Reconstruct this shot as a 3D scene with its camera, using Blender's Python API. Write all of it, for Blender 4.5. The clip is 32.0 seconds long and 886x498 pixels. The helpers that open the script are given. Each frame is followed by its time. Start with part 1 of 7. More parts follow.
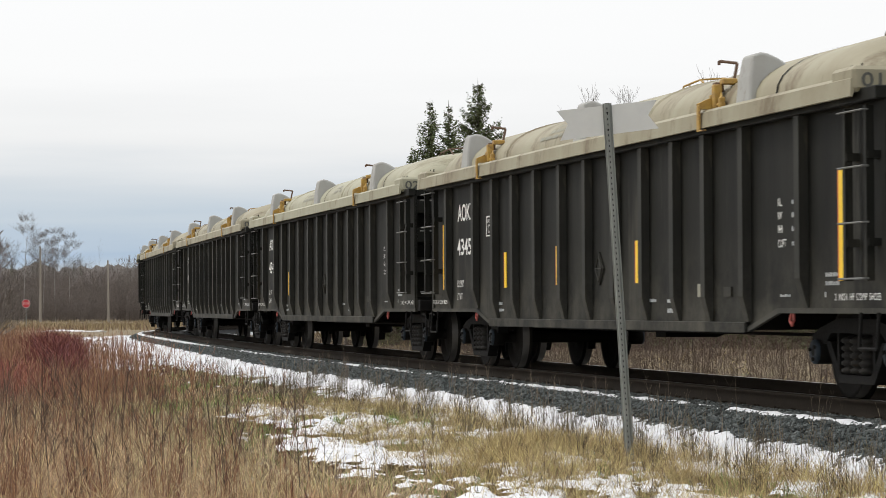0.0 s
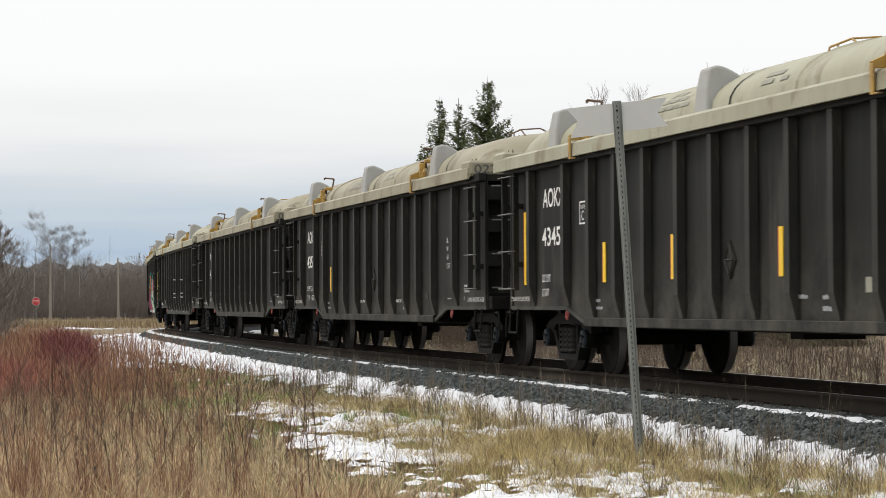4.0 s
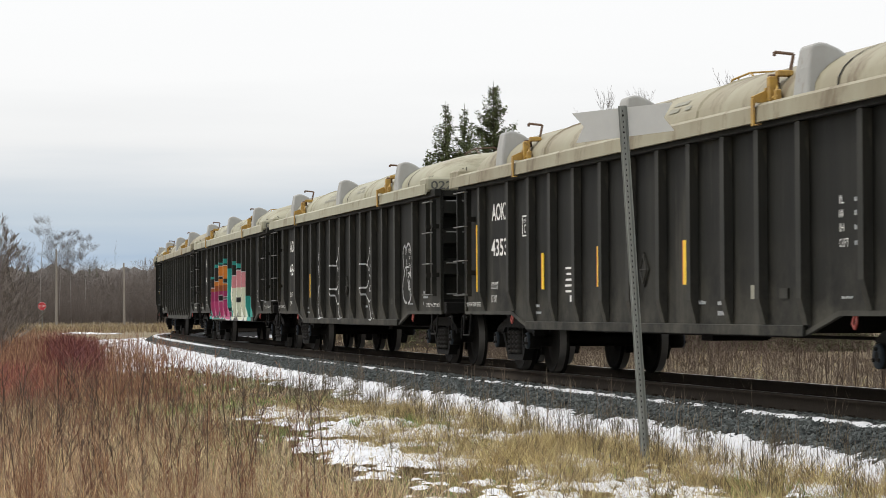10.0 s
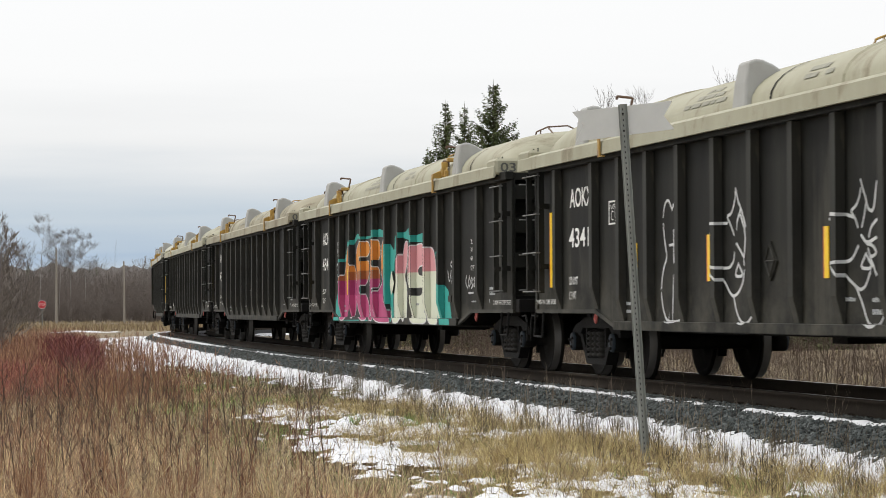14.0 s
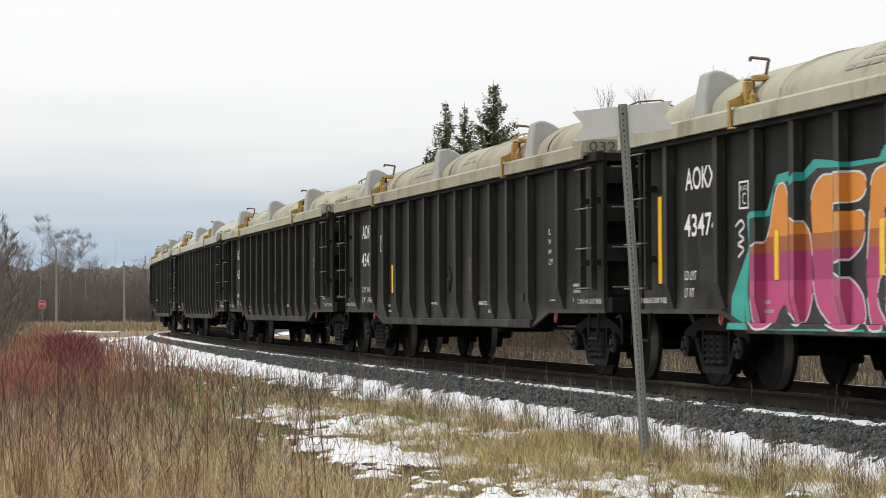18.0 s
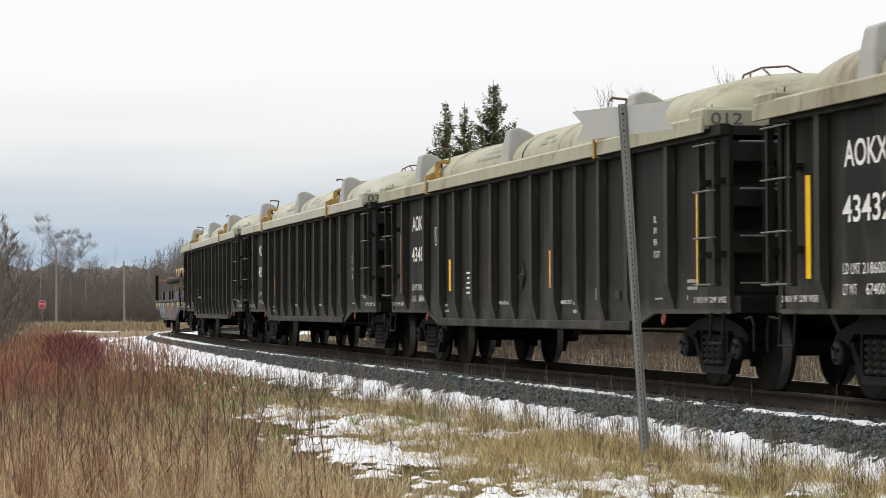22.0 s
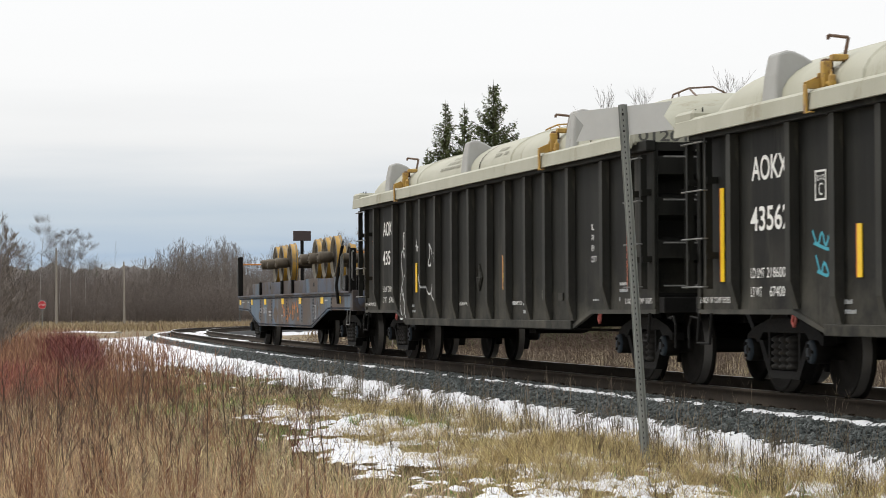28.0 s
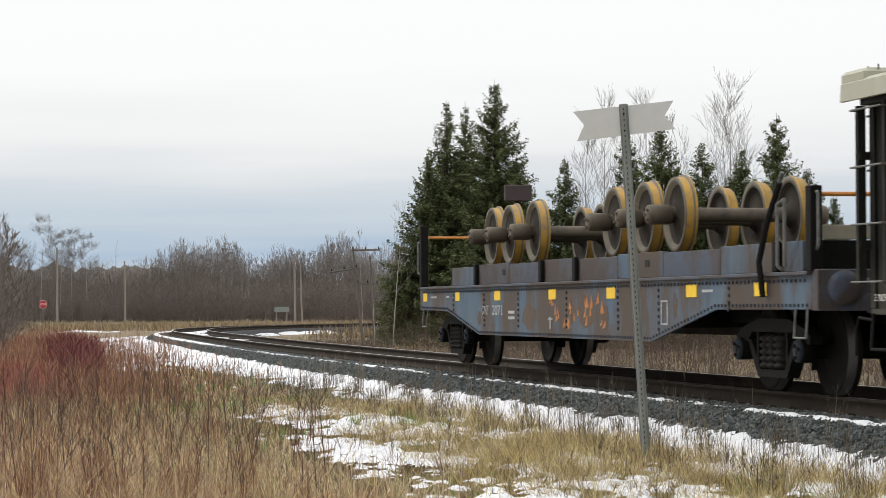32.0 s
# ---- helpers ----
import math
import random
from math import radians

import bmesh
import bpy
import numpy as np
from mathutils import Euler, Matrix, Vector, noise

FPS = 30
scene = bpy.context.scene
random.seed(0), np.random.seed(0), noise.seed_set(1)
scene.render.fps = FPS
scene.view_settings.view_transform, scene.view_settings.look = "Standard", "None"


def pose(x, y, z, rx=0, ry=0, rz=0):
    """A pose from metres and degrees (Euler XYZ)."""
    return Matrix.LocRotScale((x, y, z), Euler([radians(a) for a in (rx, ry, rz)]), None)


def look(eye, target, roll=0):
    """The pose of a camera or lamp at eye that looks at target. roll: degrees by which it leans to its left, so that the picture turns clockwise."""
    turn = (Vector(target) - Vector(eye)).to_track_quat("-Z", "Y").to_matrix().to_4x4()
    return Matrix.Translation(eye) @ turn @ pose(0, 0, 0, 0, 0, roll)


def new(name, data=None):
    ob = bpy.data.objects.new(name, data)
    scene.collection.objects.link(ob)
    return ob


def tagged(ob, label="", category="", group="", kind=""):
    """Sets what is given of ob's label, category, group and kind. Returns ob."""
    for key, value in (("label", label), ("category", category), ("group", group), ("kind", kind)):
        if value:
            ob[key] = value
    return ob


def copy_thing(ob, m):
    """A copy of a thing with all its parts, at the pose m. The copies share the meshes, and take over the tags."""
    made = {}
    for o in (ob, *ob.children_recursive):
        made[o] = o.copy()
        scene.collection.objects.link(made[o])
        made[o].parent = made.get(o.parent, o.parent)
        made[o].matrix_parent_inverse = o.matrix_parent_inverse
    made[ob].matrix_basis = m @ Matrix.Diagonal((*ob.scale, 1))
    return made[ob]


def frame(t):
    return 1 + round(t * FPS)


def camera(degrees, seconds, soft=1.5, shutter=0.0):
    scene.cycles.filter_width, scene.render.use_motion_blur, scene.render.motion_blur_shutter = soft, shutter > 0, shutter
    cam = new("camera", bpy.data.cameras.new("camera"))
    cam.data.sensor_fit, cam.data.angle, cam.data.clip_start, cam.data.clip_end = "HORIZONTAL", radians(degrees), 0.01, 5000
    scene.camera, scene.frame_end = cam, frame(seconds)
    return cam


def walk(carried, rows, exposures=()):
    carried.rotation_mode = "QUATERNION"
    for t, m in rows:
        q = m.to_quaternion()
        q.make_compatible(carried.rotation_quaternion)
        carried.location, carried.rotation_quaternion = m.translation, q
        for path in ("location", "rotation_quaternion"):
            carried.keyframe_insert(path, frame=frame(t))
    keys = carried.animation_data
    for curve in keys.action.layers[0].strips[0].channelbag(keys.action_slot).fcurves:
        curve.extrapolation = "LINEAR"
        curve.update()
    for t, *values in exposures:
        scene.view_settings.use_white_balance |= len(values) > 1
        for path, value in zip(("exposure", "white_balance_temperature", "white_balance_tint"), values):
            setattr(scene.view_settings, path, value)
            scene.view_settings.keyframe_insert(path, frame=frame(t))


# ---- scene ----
# the camera stands on a tripod beside the line and is panned a little at the start
PITCH, ROLL, EYE = 1.3716, -0.289, (0.0, 0.0, 0.913)
FOCAL = 4350.0
cam = camera(20.433, 32.0, soft=0.8, shutter=0.25)
DRIFT = [(0, -27.6, -2.5), (0.5, -33.7, -2.5), (1, -35, -3.7), (1.5, -32.6, -4), (2, -30.3, -4.4), (2.5, -26, -5.3), (3, -21.3, -5.7), (3.5, -15.8, -6.5), (4.5, -5.5, -6), (5.5, -0.3, -3.6), (6, 0, -0.9), (6.5, 0, 0.4), (7.5, 0, 0.8), (8.5, 0, 1.4), (9.5, 0, 2.1), (11.5, 0, 2), (12, 0, 1.4), (12.5, 0, -0.6), (13.5, 0, -0.7), (16.5, 0, 0.2), (18, 0, -0.8), (18.7, 0, -2.3), (19.2, 0, -2), (20, 0, -0.9), (22, 0, -0.8), (23, 0, 0.6), (24.5, 0, 0.5), (25.5, 0, -0.8), (27.5, 0, 0), (29, 0, -0.7), (30, 0, 0.5), (31, 0, 0.5), (31.6, 0.2, -0.6), (32, 1.4, -0.9)]


def aim(dx, dy):
    yaw, up = dx / FOCAL, radians(PITCH) + dy / FOCAL
    return look(EYE, (100 * math.sin(-yaw), 100 * math.cos(yaw), EYE[2] + 100 * math.tan(up)), ROLL)


walk(cam, [(t, aim(dx, dy)) for t, dx, dy in DRIFT])

# ---- world, sun ----
world = bpy.data.worlds.new("overcast_sky")
scene.world = world
world.use_nodes = True
wn, wl = world.node_tree.nodes, world.node_tree.links
wn.clear()
w_out = wn.new("ShaderNodeOutputWorld")
w_bg = wn.new("ShaderNodeBackground")
w_sky = wn.new("ShaderNodeTexSky")
w_sky.sky_type, w_sky.sun_disc = "NISHITA", False
w_sky.sun_elevation, w_sky.sun_rotation = radians(51), radians(292)
w_tc = wn.new("ShaderNodeTexCoord")
w_sep = wn.new("ShaderNodeSeparateXYZ")
w_map = wn.new("ShaderNodeMapping")
w_map.inputs["Scale"].default_value = (3.0, 3.0, 38.0)
w_noise = wn.new("ShaderNodeTexNoise")
w_noise.inputs["Scale"].default_value, w_noise.inputs["Detail"].default_value = 1.6, 5.0
w_add = wn.new("ShaderNodeMath")
w_add.operation = "MULTIPLY_ADD"
w_add.inputs[1].default_value = 0.034
w_sub = wn.new("ShaderNodeMath")
w_sub.operation = "ADD"
w_sub.inputs[1].default_value = -0.017
w_ramp = wn.new("ShaderNodeValToRGB")
els = w_ramp.color_ramp.elements
CLOUD = [(0.0, (0.62, 0.68, 0.74)), (0.014, (0.60, 0.67, 0.74)), (0.022, (0.42, 0.54, 0.69)), (0.034, (0.57, 0.655, 0.74)),
         (0.052, (0.71, 0.755, 0.80)), (0.068, (0.90, 0.905, 0.91)), (0.095, (1.0, 1.0, 1.0)), (0.3, (1.10, 1.10, 1.10)), (1.0, (1.38, 1.39, 1.40))]
els[0].position, els[0].color = CLOUD[0][0], (*CLOUD[0][1], 1)
els[1].position, els[1].color = CLOUD[-1][0], (*CLOUD[-1][1], 1)
for p, c in CLOUD[1:-1]:
    e = els.new(p)
    e.color = (*c, 1)
w_mix = wn.new("ShaderNodeMixRGB")
w_mix.inputs["Fac"].default_value = 0.94
w_gain = wn.new("ShaderNodeMixRGB")
w_gain.blend_type, w_gain.inputs["Fac"].default_value = "MULTIPLY", 1.0
w_gain.inputs["Color2"].default_value = (0.08, 0.08, 0.08, 1)
wl.new(w_tc.outputs["Generated"], w_sep.inputs[0])
wl.new(w_tc.outputs["Generated"], w_map.inputs["Vector"])
wl.new(w_map.outputs[0], w_noise.inputs["Vector"])
wl.new(w_noise.outputs["Fac"], w_add.inputs[0])
wl.new(w_sep.outputs["Z"], w_add.inputs[2])
wl.new(w_add.outputs[0], w_sub.inputs[0])
wl.new(w_sub.outputs[0], w_ramp.inputs["Fac"])
wl.new(w_sky.outputs[0], w_gain.inputs["Color1"])
wl.new(w_gain.outputs[0], w_mix.inputs["Color1"])
wl.new(w_ramp.outputs[0], w_mix.inputs["Color2"])
wl.new(w_mix.outputs[0], w_bg.inputs["Color"])
w_bg.inputs["Strength"].default_value = 1.0
wl.new(w_bg.outputs[0], w_out.inputs["Surface"])
sun = new("sun", bpy.data.lights.new("sun", "SUN"))
sun.data.energy, sun.data.angle, sun.data.color = 1.75, radians(10), (1.0, 0.95, 0.88)
sun.matrix_world = look((-42, 17, 56), (0, 0, 0))
scene.view_settings.exposure = 0.0

# ---- materials ----
def mat(name, base, second=None, rough=0.7, metal=0.0, scale=4.0, mix=0.5, bump=0.0, bump_scale=60.0, fleck=None, fleck_amount=0.5, fleck_scale=1.2, island=0.0, stretch=(1, 1, 1), gloss=0.5):
    """A surface of two tones mixed by coarse and fine noise, with flecks (rust, dirt, wear) and fine relief."""
    m = bpy.data.materials.new(name)
    m.use_nodes = True
    n, l = m.node_tree.nodes, m.node_tree.links
    b = n["Principled BSDF"]
    b.inputs["Roughness"].default_value, b.inputs["Metallic"].default_value = rough, metal
    b.inputs["Specular IOR Level"].default_value = gloss
    tc = n.new("ShaderNodeTexCoord")
    mp = n.new("ShaderNodeMapping")
    mp.inputs["Scale"].default_value = stretch
    l.new(tc.outputs["Object"], mp.inputs["Vector"])
    n1 = n.new("ShaderNodeTexNoise")
    n1.inputs["Scale"].default_value, n1.inputs["Detail"].default_value, n1.inputs["Roughness"].default_value = scale, 8, 0.65
    l.new(mp.outputs[0], n1.inputs["Vector"])
    r1 = n.new("ShaderNodeMapRange")
    r1.inputs["From Min"].default_value, r1.inputs["From Max"].default_value = 0.5 - 0.35 * mix, 0.5 + 0.35 * (1 - mix) + 0.05
    l.new(n1.outputs["Fac"], r1.inputs["Value"])
    c1 = n.new("ShaderNodeMixRGB")
    c1.inputs["Color1"].default_value = (*base, 1)
    c1.inputs["Color2"].default_value = (*(second or [0.8 * v for v in base]), 1)
    l.new(r1.outputs[0], c1.inputs["Fac"])
    out = c1.outputs[0]
    if fleck:
        n2 = n.new("ShaderNodeTexNoise")
        n2.inputs["Scale"].default_value, n2.inputs["Detail"].default_value, n2.inputs["Roughness"].default_value = fleck_scale, 10, 0.7
        l.new(mp.outputs[0], n2.inputs["Vector"])
        r2 = n.new("ShaderNodeMapRange")
        r2.inputs["From Min"].default_value, r2.inputs["From Max"].default_value = 0.72 - 0.32 * fleck_amount, 0.80 - 0.28 * fleck_amount
        l.new(n2.outputs["Fac"], r2.inputs["Value"])
        c2 = n.new("ShaderNodeMixRGB")
        c2.inputs["Color2"].default_value = (*fleck, 1)
        l.new(r2.outputs[0], c2.inputs["Fac"])
        l.new(out, c2.inputs["Color1"])
        out = c2.outputs[0]
    if island:
        g = n.new("ShaderNodeNewGeometry")
        hs = n.new("ShaderNodeHueSaturation")
        r3 = n.new("ShaderNodeMapRange")
        r3.inputs["To Min"].default_value, r3.inputs["To Max"].default_value = 1 - island, 1 + island
        l.new(g.outputs["Random Per Island"], r3.inputs["Value"])
        l.new(r3.outputs[0], hs.inputs["Value"])
        r4 = n.new("ShaderNodeMapRange")
        r4.inputs["To Min"].default_value, r4.inputs["To Max"].default_value = 0.5 - 0.03 * island, 0.5 + 0.05 * island
        l.new(g.outputs["Random Per Island"], r4.inputs["Value"])
        l.new(r4.outputs[0], hs.inputs["Hue"])
        l.new(out, hs.inputs["Color"])
        out = hs.outputs[0]
    l.new(out, b.inputs["Base Color"])
    if bump:
        n3 = n.new("ShaderNodeTexNoise")
        n3.inputs["Scale"].default_value, n3.inputs["Detail"].default_value = bump_scale, 6
        l.new(tc.outputs["Object"], n3.inputs["Vector"])
        bp = n.new("ShaderNodeBump")
        bp.inputs["Strength"].default_value, bp.inputs["Distance"].default_value = bump, 0.02
        l.new(n3.outputs["Fac"], bp.inputs["Height"])
        l.new(bp.outputs[0], b.inputs["Normal"])
    return m


M_BLACK = mat("black_car_paint", (0.0060, 0.0062, 0.0056), (0.0225, 0.0228, 0.0192), 0.58, 0, 2.0, 0.47, 0.05, 30, (0.046, 0.0440, 0.036), 0.52, 1.3, stretch=(1.2, 1, 0.13), gloss=0.12)
# Paler copy of the car black: light on the proud posts put into its tone.
M_BLACKEDGE = mat("lit_worn_black_paint", (0.0185, 0.0188, 0.0170), (0.041, 0.0402, 0.0338), 0.55, 0, 2.4, 0.5, 0.04, 40, (0.080, 0.073, 0.057), 0.30, 2.5, stretch=(1, 1, 0.16), gloss=0.14)
M_UNDER = mat("sooty_steel", (0.0052, 0.0050, 0.0046), (0.011, 0.0102, 0.0092), 0.75, 0, 4, 0.5, 0.3, 40, (0.024, 0.019, 0.015), 0.3, 3, gloss=0.15)
M_WHEEL = mat("running_wheel_steel", (0.010, 0.009, 0.008), (0.018, 0.016, 0.014), 0.75, 0.1, 5, 0.5, 0.2, 60, gloss=0.1)
M_TREAD = mat("worn_tread", (0.10, 0.095, 0.088), (0.07, 0.066, 0.06), 0.5, 0.5, 6, 0.5)
M_COVER = mat("weathered_fibreglass_cover", (0.345, 0.335, 0.245), (0.275, 0.26, 0.178), 0.6, 0, 1.8, 0.5, 0.08, 25, (0.195, 0.17, 0.105), 0.56, 1.6, stretch=(1, 0.45, 0.5))
M_COVER2 = mat("stained_fibreglass_cover", (0.31, 0.29, 0.205), (0.235, 0.205, 0.135), 0.62, 0, 1.6, 0.5, 0.08, 25, (0.155, 0.122, 0.072), 0.60, 1.5, stretch=(1, 0.45, 0.5))
M_COVER3 = mat("cleaner_fibreglass_cover", (0.395, 0.39, 0.315), (0.33, 0.325, 0.25), 0.55, 0, 1.7, 0.5, 0.08, 25, (0.25, 0.23, 0.155), 0.46, 1.6, stretch=(1, 0.45, 0.5))
M_HUMP = mat("pale_grey_fibreglass", (0.37, 0.375, 0.36), (0.29, 0.285, 0.265), 0.55, 0, 2.0, 0.5, 0.1, 30, (0.19, 0.165, 0.12), 0.40, 2.4, stretch=(1, 1, 0.5))
M_CLASP = mat("yellow_rusty_clasp", (0.45, 0.28, 0.05), (0.28, 0.165, 0.05), 0.6, 0, 6, 0.5, 0.1, 40, (0.16, 0.085, 0.045), 0.55, 8)
M_REFLECT = mat("yellow_reflector", (0.86, 0.57, 0.01), (0.78, 0.50, 0.01), 0.4, 0, 8, 0.5)
M_REDEDGE = mat("red_reflector_edge", (0.55, 0.10, 0.02), None, 0.4)
M_LETTER = mat("white_stencil_paint", (0.80, 0.80, 0.77), (0.68, 0.68, 0.65), 0.6, 0, 12, 0.4)
M_STENCIL = mat("black_stencil_paint", (0.06, 0.06, 0.055), (0.12, 0.12, 0.1), 0.7, 0, 14, 0.5)
M_RUNG = mat("worn_steel_rung", (0.17, 0.17, 0.16), (0.08, 0.08, 0.075), 0.5, 0.3, 10, 0.5)
M_RED = mat("red_paint", (0.33, 0.05, 0.035), (0.20, 0.05, 0.04), 0.6, 0, 6, 0.5)
M_RAILTOP = mat("rusty_rail", (0.045, 0.035, 0.026), (0.032, 0.026, 0.020), 0.85, 0.05, 3, 0.5, 0.2, 50, (0.072, 0.056, 0.043), 0.3, 4, gloss=0.12)
M_SHINE = mat("polished_rail_head", (0.55, 0.54, 0.52), (0.42, 0.41, 0.40), 0.3, 0.9, 2, 0.5)
M_TIE = mat("creosoted_wood", (0.045, 0.036, 0.030), (0.075, 0.062, 0.052), 0.85, 0, 3, 0.5, 0.4, 30, stretch=(8, 1, 8))
M_BALLAST = mat("ballast_bed", (0.030, 0.032, 0.034), (0.055, 0.056, 0.057), 0.9, 0, 14, 0.5, 0.8, 25, gloss=0.15)
M_STONE = mat("ballast_stone", (0.026, 0.033, 0.033), (0.115, 0.124, 0.120), 0.85, 0, 9, 0.5, 0, 60, island=0.8, gloss=0.15)
M_SNOW = mat("old_snow", (0.74, 0.75, 0.775), (0.56, 0.57, 0.60), 0.65, 0, 3.5, 0.5, 0.8, 18, (0.36, 0.34, 0.31), 0.3, 9)
M_BLUE = mat("faded_blue_flatcar_paint", (0.050, 0.100, 0.160), (0.088, 0.125, 0.160), 0.6, 0, 1.9, 0.5, 0.2, 35, (0.062, 0.042, 0.030), 0.98, 0.9, stretch=(1, 1, 0.4))
M_BLUERUST = mat("rusted_blue_steel", (0.060, 0.085, 0.135), (0.070, 0.062, 0.058), 0.7, 0, 1.2, 0.5, 0.2, 35, (0.058, 0.043, 0.036), 0.9, 0.9)
M_RIVET = mat("dark_rivet", (0.03, 0.035, 0.05), None, 0.6)
M_SPARE = mat("new_rust_wheel_steel", (0.026, 0.022, 0.018), (0.045, 0.037, 0.029), 0.8, 0.1, 5, 0.5, 0.2, 50, gloss=0.15)
M_SPAREYEL = mat("yellow_marked_tread", (0.42, 0.23, 0.02), (0.22, 0.145, 0.045), 0.55, 0.1, 5, 0.5, 0.1, 40, (0.17, 0.125, 0.07), 0.5, 4)
M_SPARELIGHT = mat("machined_wheel_rim", (0.15, 0.13, 0.09), (0.075, 0.064, 0.046), 0.55, 0.2, 7, 0.5)
M_AXLE = mat("brown_axle_steel", (0.115, 0.092, 0.062), (0.062, 0.05, 0.037), 0.65, 0.1, 5, 0.5, 0.15, 40, (0.045, 0.032, 0.024), 0.5, 4)
M_ORANGE = mat("orange_handrail_paint", (0.60, 0.24, 0.04), (0.5, 0.2, 0.05), 0.5, 0, 8, 0.5)
M_GALV = mat("weathered_galvanised_steel", (0.235, 0.245, 0.225), (0.15, 0.16, 0.145), 0.6, 0.1, 9, 0.5, 0.15, 60, (0.36, 0.37, 0.35), 0.35, 6, stretch=(1, 1, 0.3))
M_SIGNBACK = mat("bare_aluminium_sign_back", (0.63, 0.63, 0.60), (0.56, 0.56, 0.54), 0.6, 0.05, 3, 0.5, 0.05, 30)
M_HOLE = mat("dark_hole", (0.015, 0.015, 0.015), None, 0.9)
M_POLE = mat("weathered_pole_wood", (0.30, 0.27, 0.23), (0.21, 0.19, 0.165), 0.85, 0, 2, 0.5, 0.3, 30, stretch=(6, 6, 0.6))
M_OLDPOLE = mat("old_grey_pole_wood", (0.14, 0.125, 0.11), (0.10, 0.09, 0.08), 0.9, 0, 2, 0.5, 0.3, 30, stretch=(6, 6, 0.6))
M_BARK = mat("spruce_bark", (0.10, 0.075, 0.06), (0.07, 0.055, 0.045), 0.9, 0, 6, 0.5, 0.4, 30)
M_NEEDLE = mat("spruce_needles", (0.080, 0.100, 0.044), (0.150, 0.162, 0.072), 0.8, 0, 2.2, 0.5, island=0.5, gloss=0.12)
M_TWIG = mat("bare_twigs", (0.25, 0.22, 0.19), (0.18, 0.15, 0.13), 0.85, 0, 0.2, 0.5, island=0.3)
M_BIRCH = mat("pale_birch_bark", (0.42, 0.40, 0.37), (0.26, 0.24, 0.22), 0.8, 0, 1.5, 0.5, stretch=(1, 1, 4))
M_FARTWIG = mat("far_grey_brush", (0.185, 0.155, 0.138), (0.125, 0.105, 0.094), 0.9, 0, 0.05, 0.5, island=0.3)
M_RIDGE = mat("far_wooded_ridge", (0.115, 0.098, 0.09), (0.09, 0.078, 0.072), 0.95, 0, 0.03, 0.5, 0.5, 0.4, (0.045, 0.055, 0.045), 0.45, 0.03)
M_DRY = mat("dry_straw_grass", (0.59, 0.455, 0.29), (0.32, 0.23, 0.135), 0.8, 0, 1.3, 0.5, island=0.7)
M_STRAW = mat("golden_straw", (0.50, 0.37, 0.19), (0.29, 0.20, 0.10), 0.8, 0, 1.6, 0.5, island=0.7)
M_STALK = mat("grey_brown_stalks", (0.24, 0.18, 0.13), (0.15, 0.11, 0.085), 0.85, 0, 1.0, 0.5, island=0.5)
M_RUSSET = mat("russet_dry_grass", (0.36, 0.172, 0.115), (0.64, 0.48, 0.33), 0.85, 0, 0.5, 0.5, island=0.8)
M_GREENGRASS = mat("late_green_grass", (0.135, 0.275, 0.055), (0.27, 0.335, 0.10), 0.8, 0, 0.8, 0.5, island=0.4)
M_WEED = mat("dead_weed_stalks", (0.062, 0.042, 0.033), (0.12, 0.080, 0.058), 0.85, 0, 0.6, 0.5, island=0.4)
M_REDWEED = mat("reddish_weed_stalks", (0.20, 0.088, 0.062), (0.36, 0.19, 0.12), 0.85, 0, 1.2, 0.5, island=0.6)
M_PALETWIG = mat("pale_birch_twigs", (0.20, 0.18, 0.165), (0.15, 0.133, 0.122), 0.85, 0, 0.2, 0.5, island=0.3)
M_OSIERTIP = mat("rusty_red_twigs", (0.25, 0.06, 0.05), (0.31, 0.125, 0.09), 0.8, 0, 0.6, 0.5, island=0.5)
M_SHRUB = mat("grey_shrub_twigs", (0.185, 0.155, 0.135), (0.125, 0.103, 0.09), 0.85, 0, 0.2, 0.5, island=0.4)
M_ASPEN = mat("grey_brown_aspen_twigs", (0.23, 0.20, 0.18), (0.16, 0.14, 0.127), 0.9, 0, 0.05, 0.5, island=0.35)
M_CAP = mat("blue_grey_bearing_cap", (0.022, 0.032, 0.042), (0.012, 0.016, 0.020), 0.6, 0.1, 8, 0.5, gloss=0.2)
M_SPRING = mat("dusty_spring_steel", (0.012, 0.011, 0.0095), (0.022, 0.020, 0.017), 0.7, 0.1, 8, 0.5, gloss=0.2)
M_WORN = mat("worn_white_stencil", (0.46, 0.47, 0.46), (0.24, 0.26, 0.28), 0.7, 0, 9, 0.5)
M_STAIN = mat("brown_rust_stain", (0.075, 0.050, 0.034), (0.11, 0.074, 0.048), 0.8, 0, 4, 0.5, 0.2, 40, (0.055, 0.075, 0.10), 0.5, 5)
M_BRUSH = mat("dark_matted_verge_growth", (0.115, 0.084, 0.060), (0.050, 0.037, 0.029), 0.85, 0, 0.8, 0.5, island=0.7)
M_PANEL = mat("dull_brown_panel", (0.055, 0.038, 0.038), (0.04, 0.03, 0.03), 0.7, 0, 3, 0.5)
M_BOARD = mat("weathered_grey_green_board", (0.24, 0.27, 0.26), (0.20, 0.225, 0.215), 0.7, 0, 2, 0.5)
M_DOGWOOD = mat("red_osier_twigs", (0.125, 0.020, 0.022), (0.20, 0.052, 0.046), 0.7, 0, 0.6, 0.5, island=0.5)
M_GROUND = mat("dry_field_ground", (0.21, 0.155, 0.088), (0.12, 0.098, 0.054), 0.95, 0, 1.4, 0.5, 0.6, 12, (0.080, 0.10, 0.036), 0.4, 0.7)
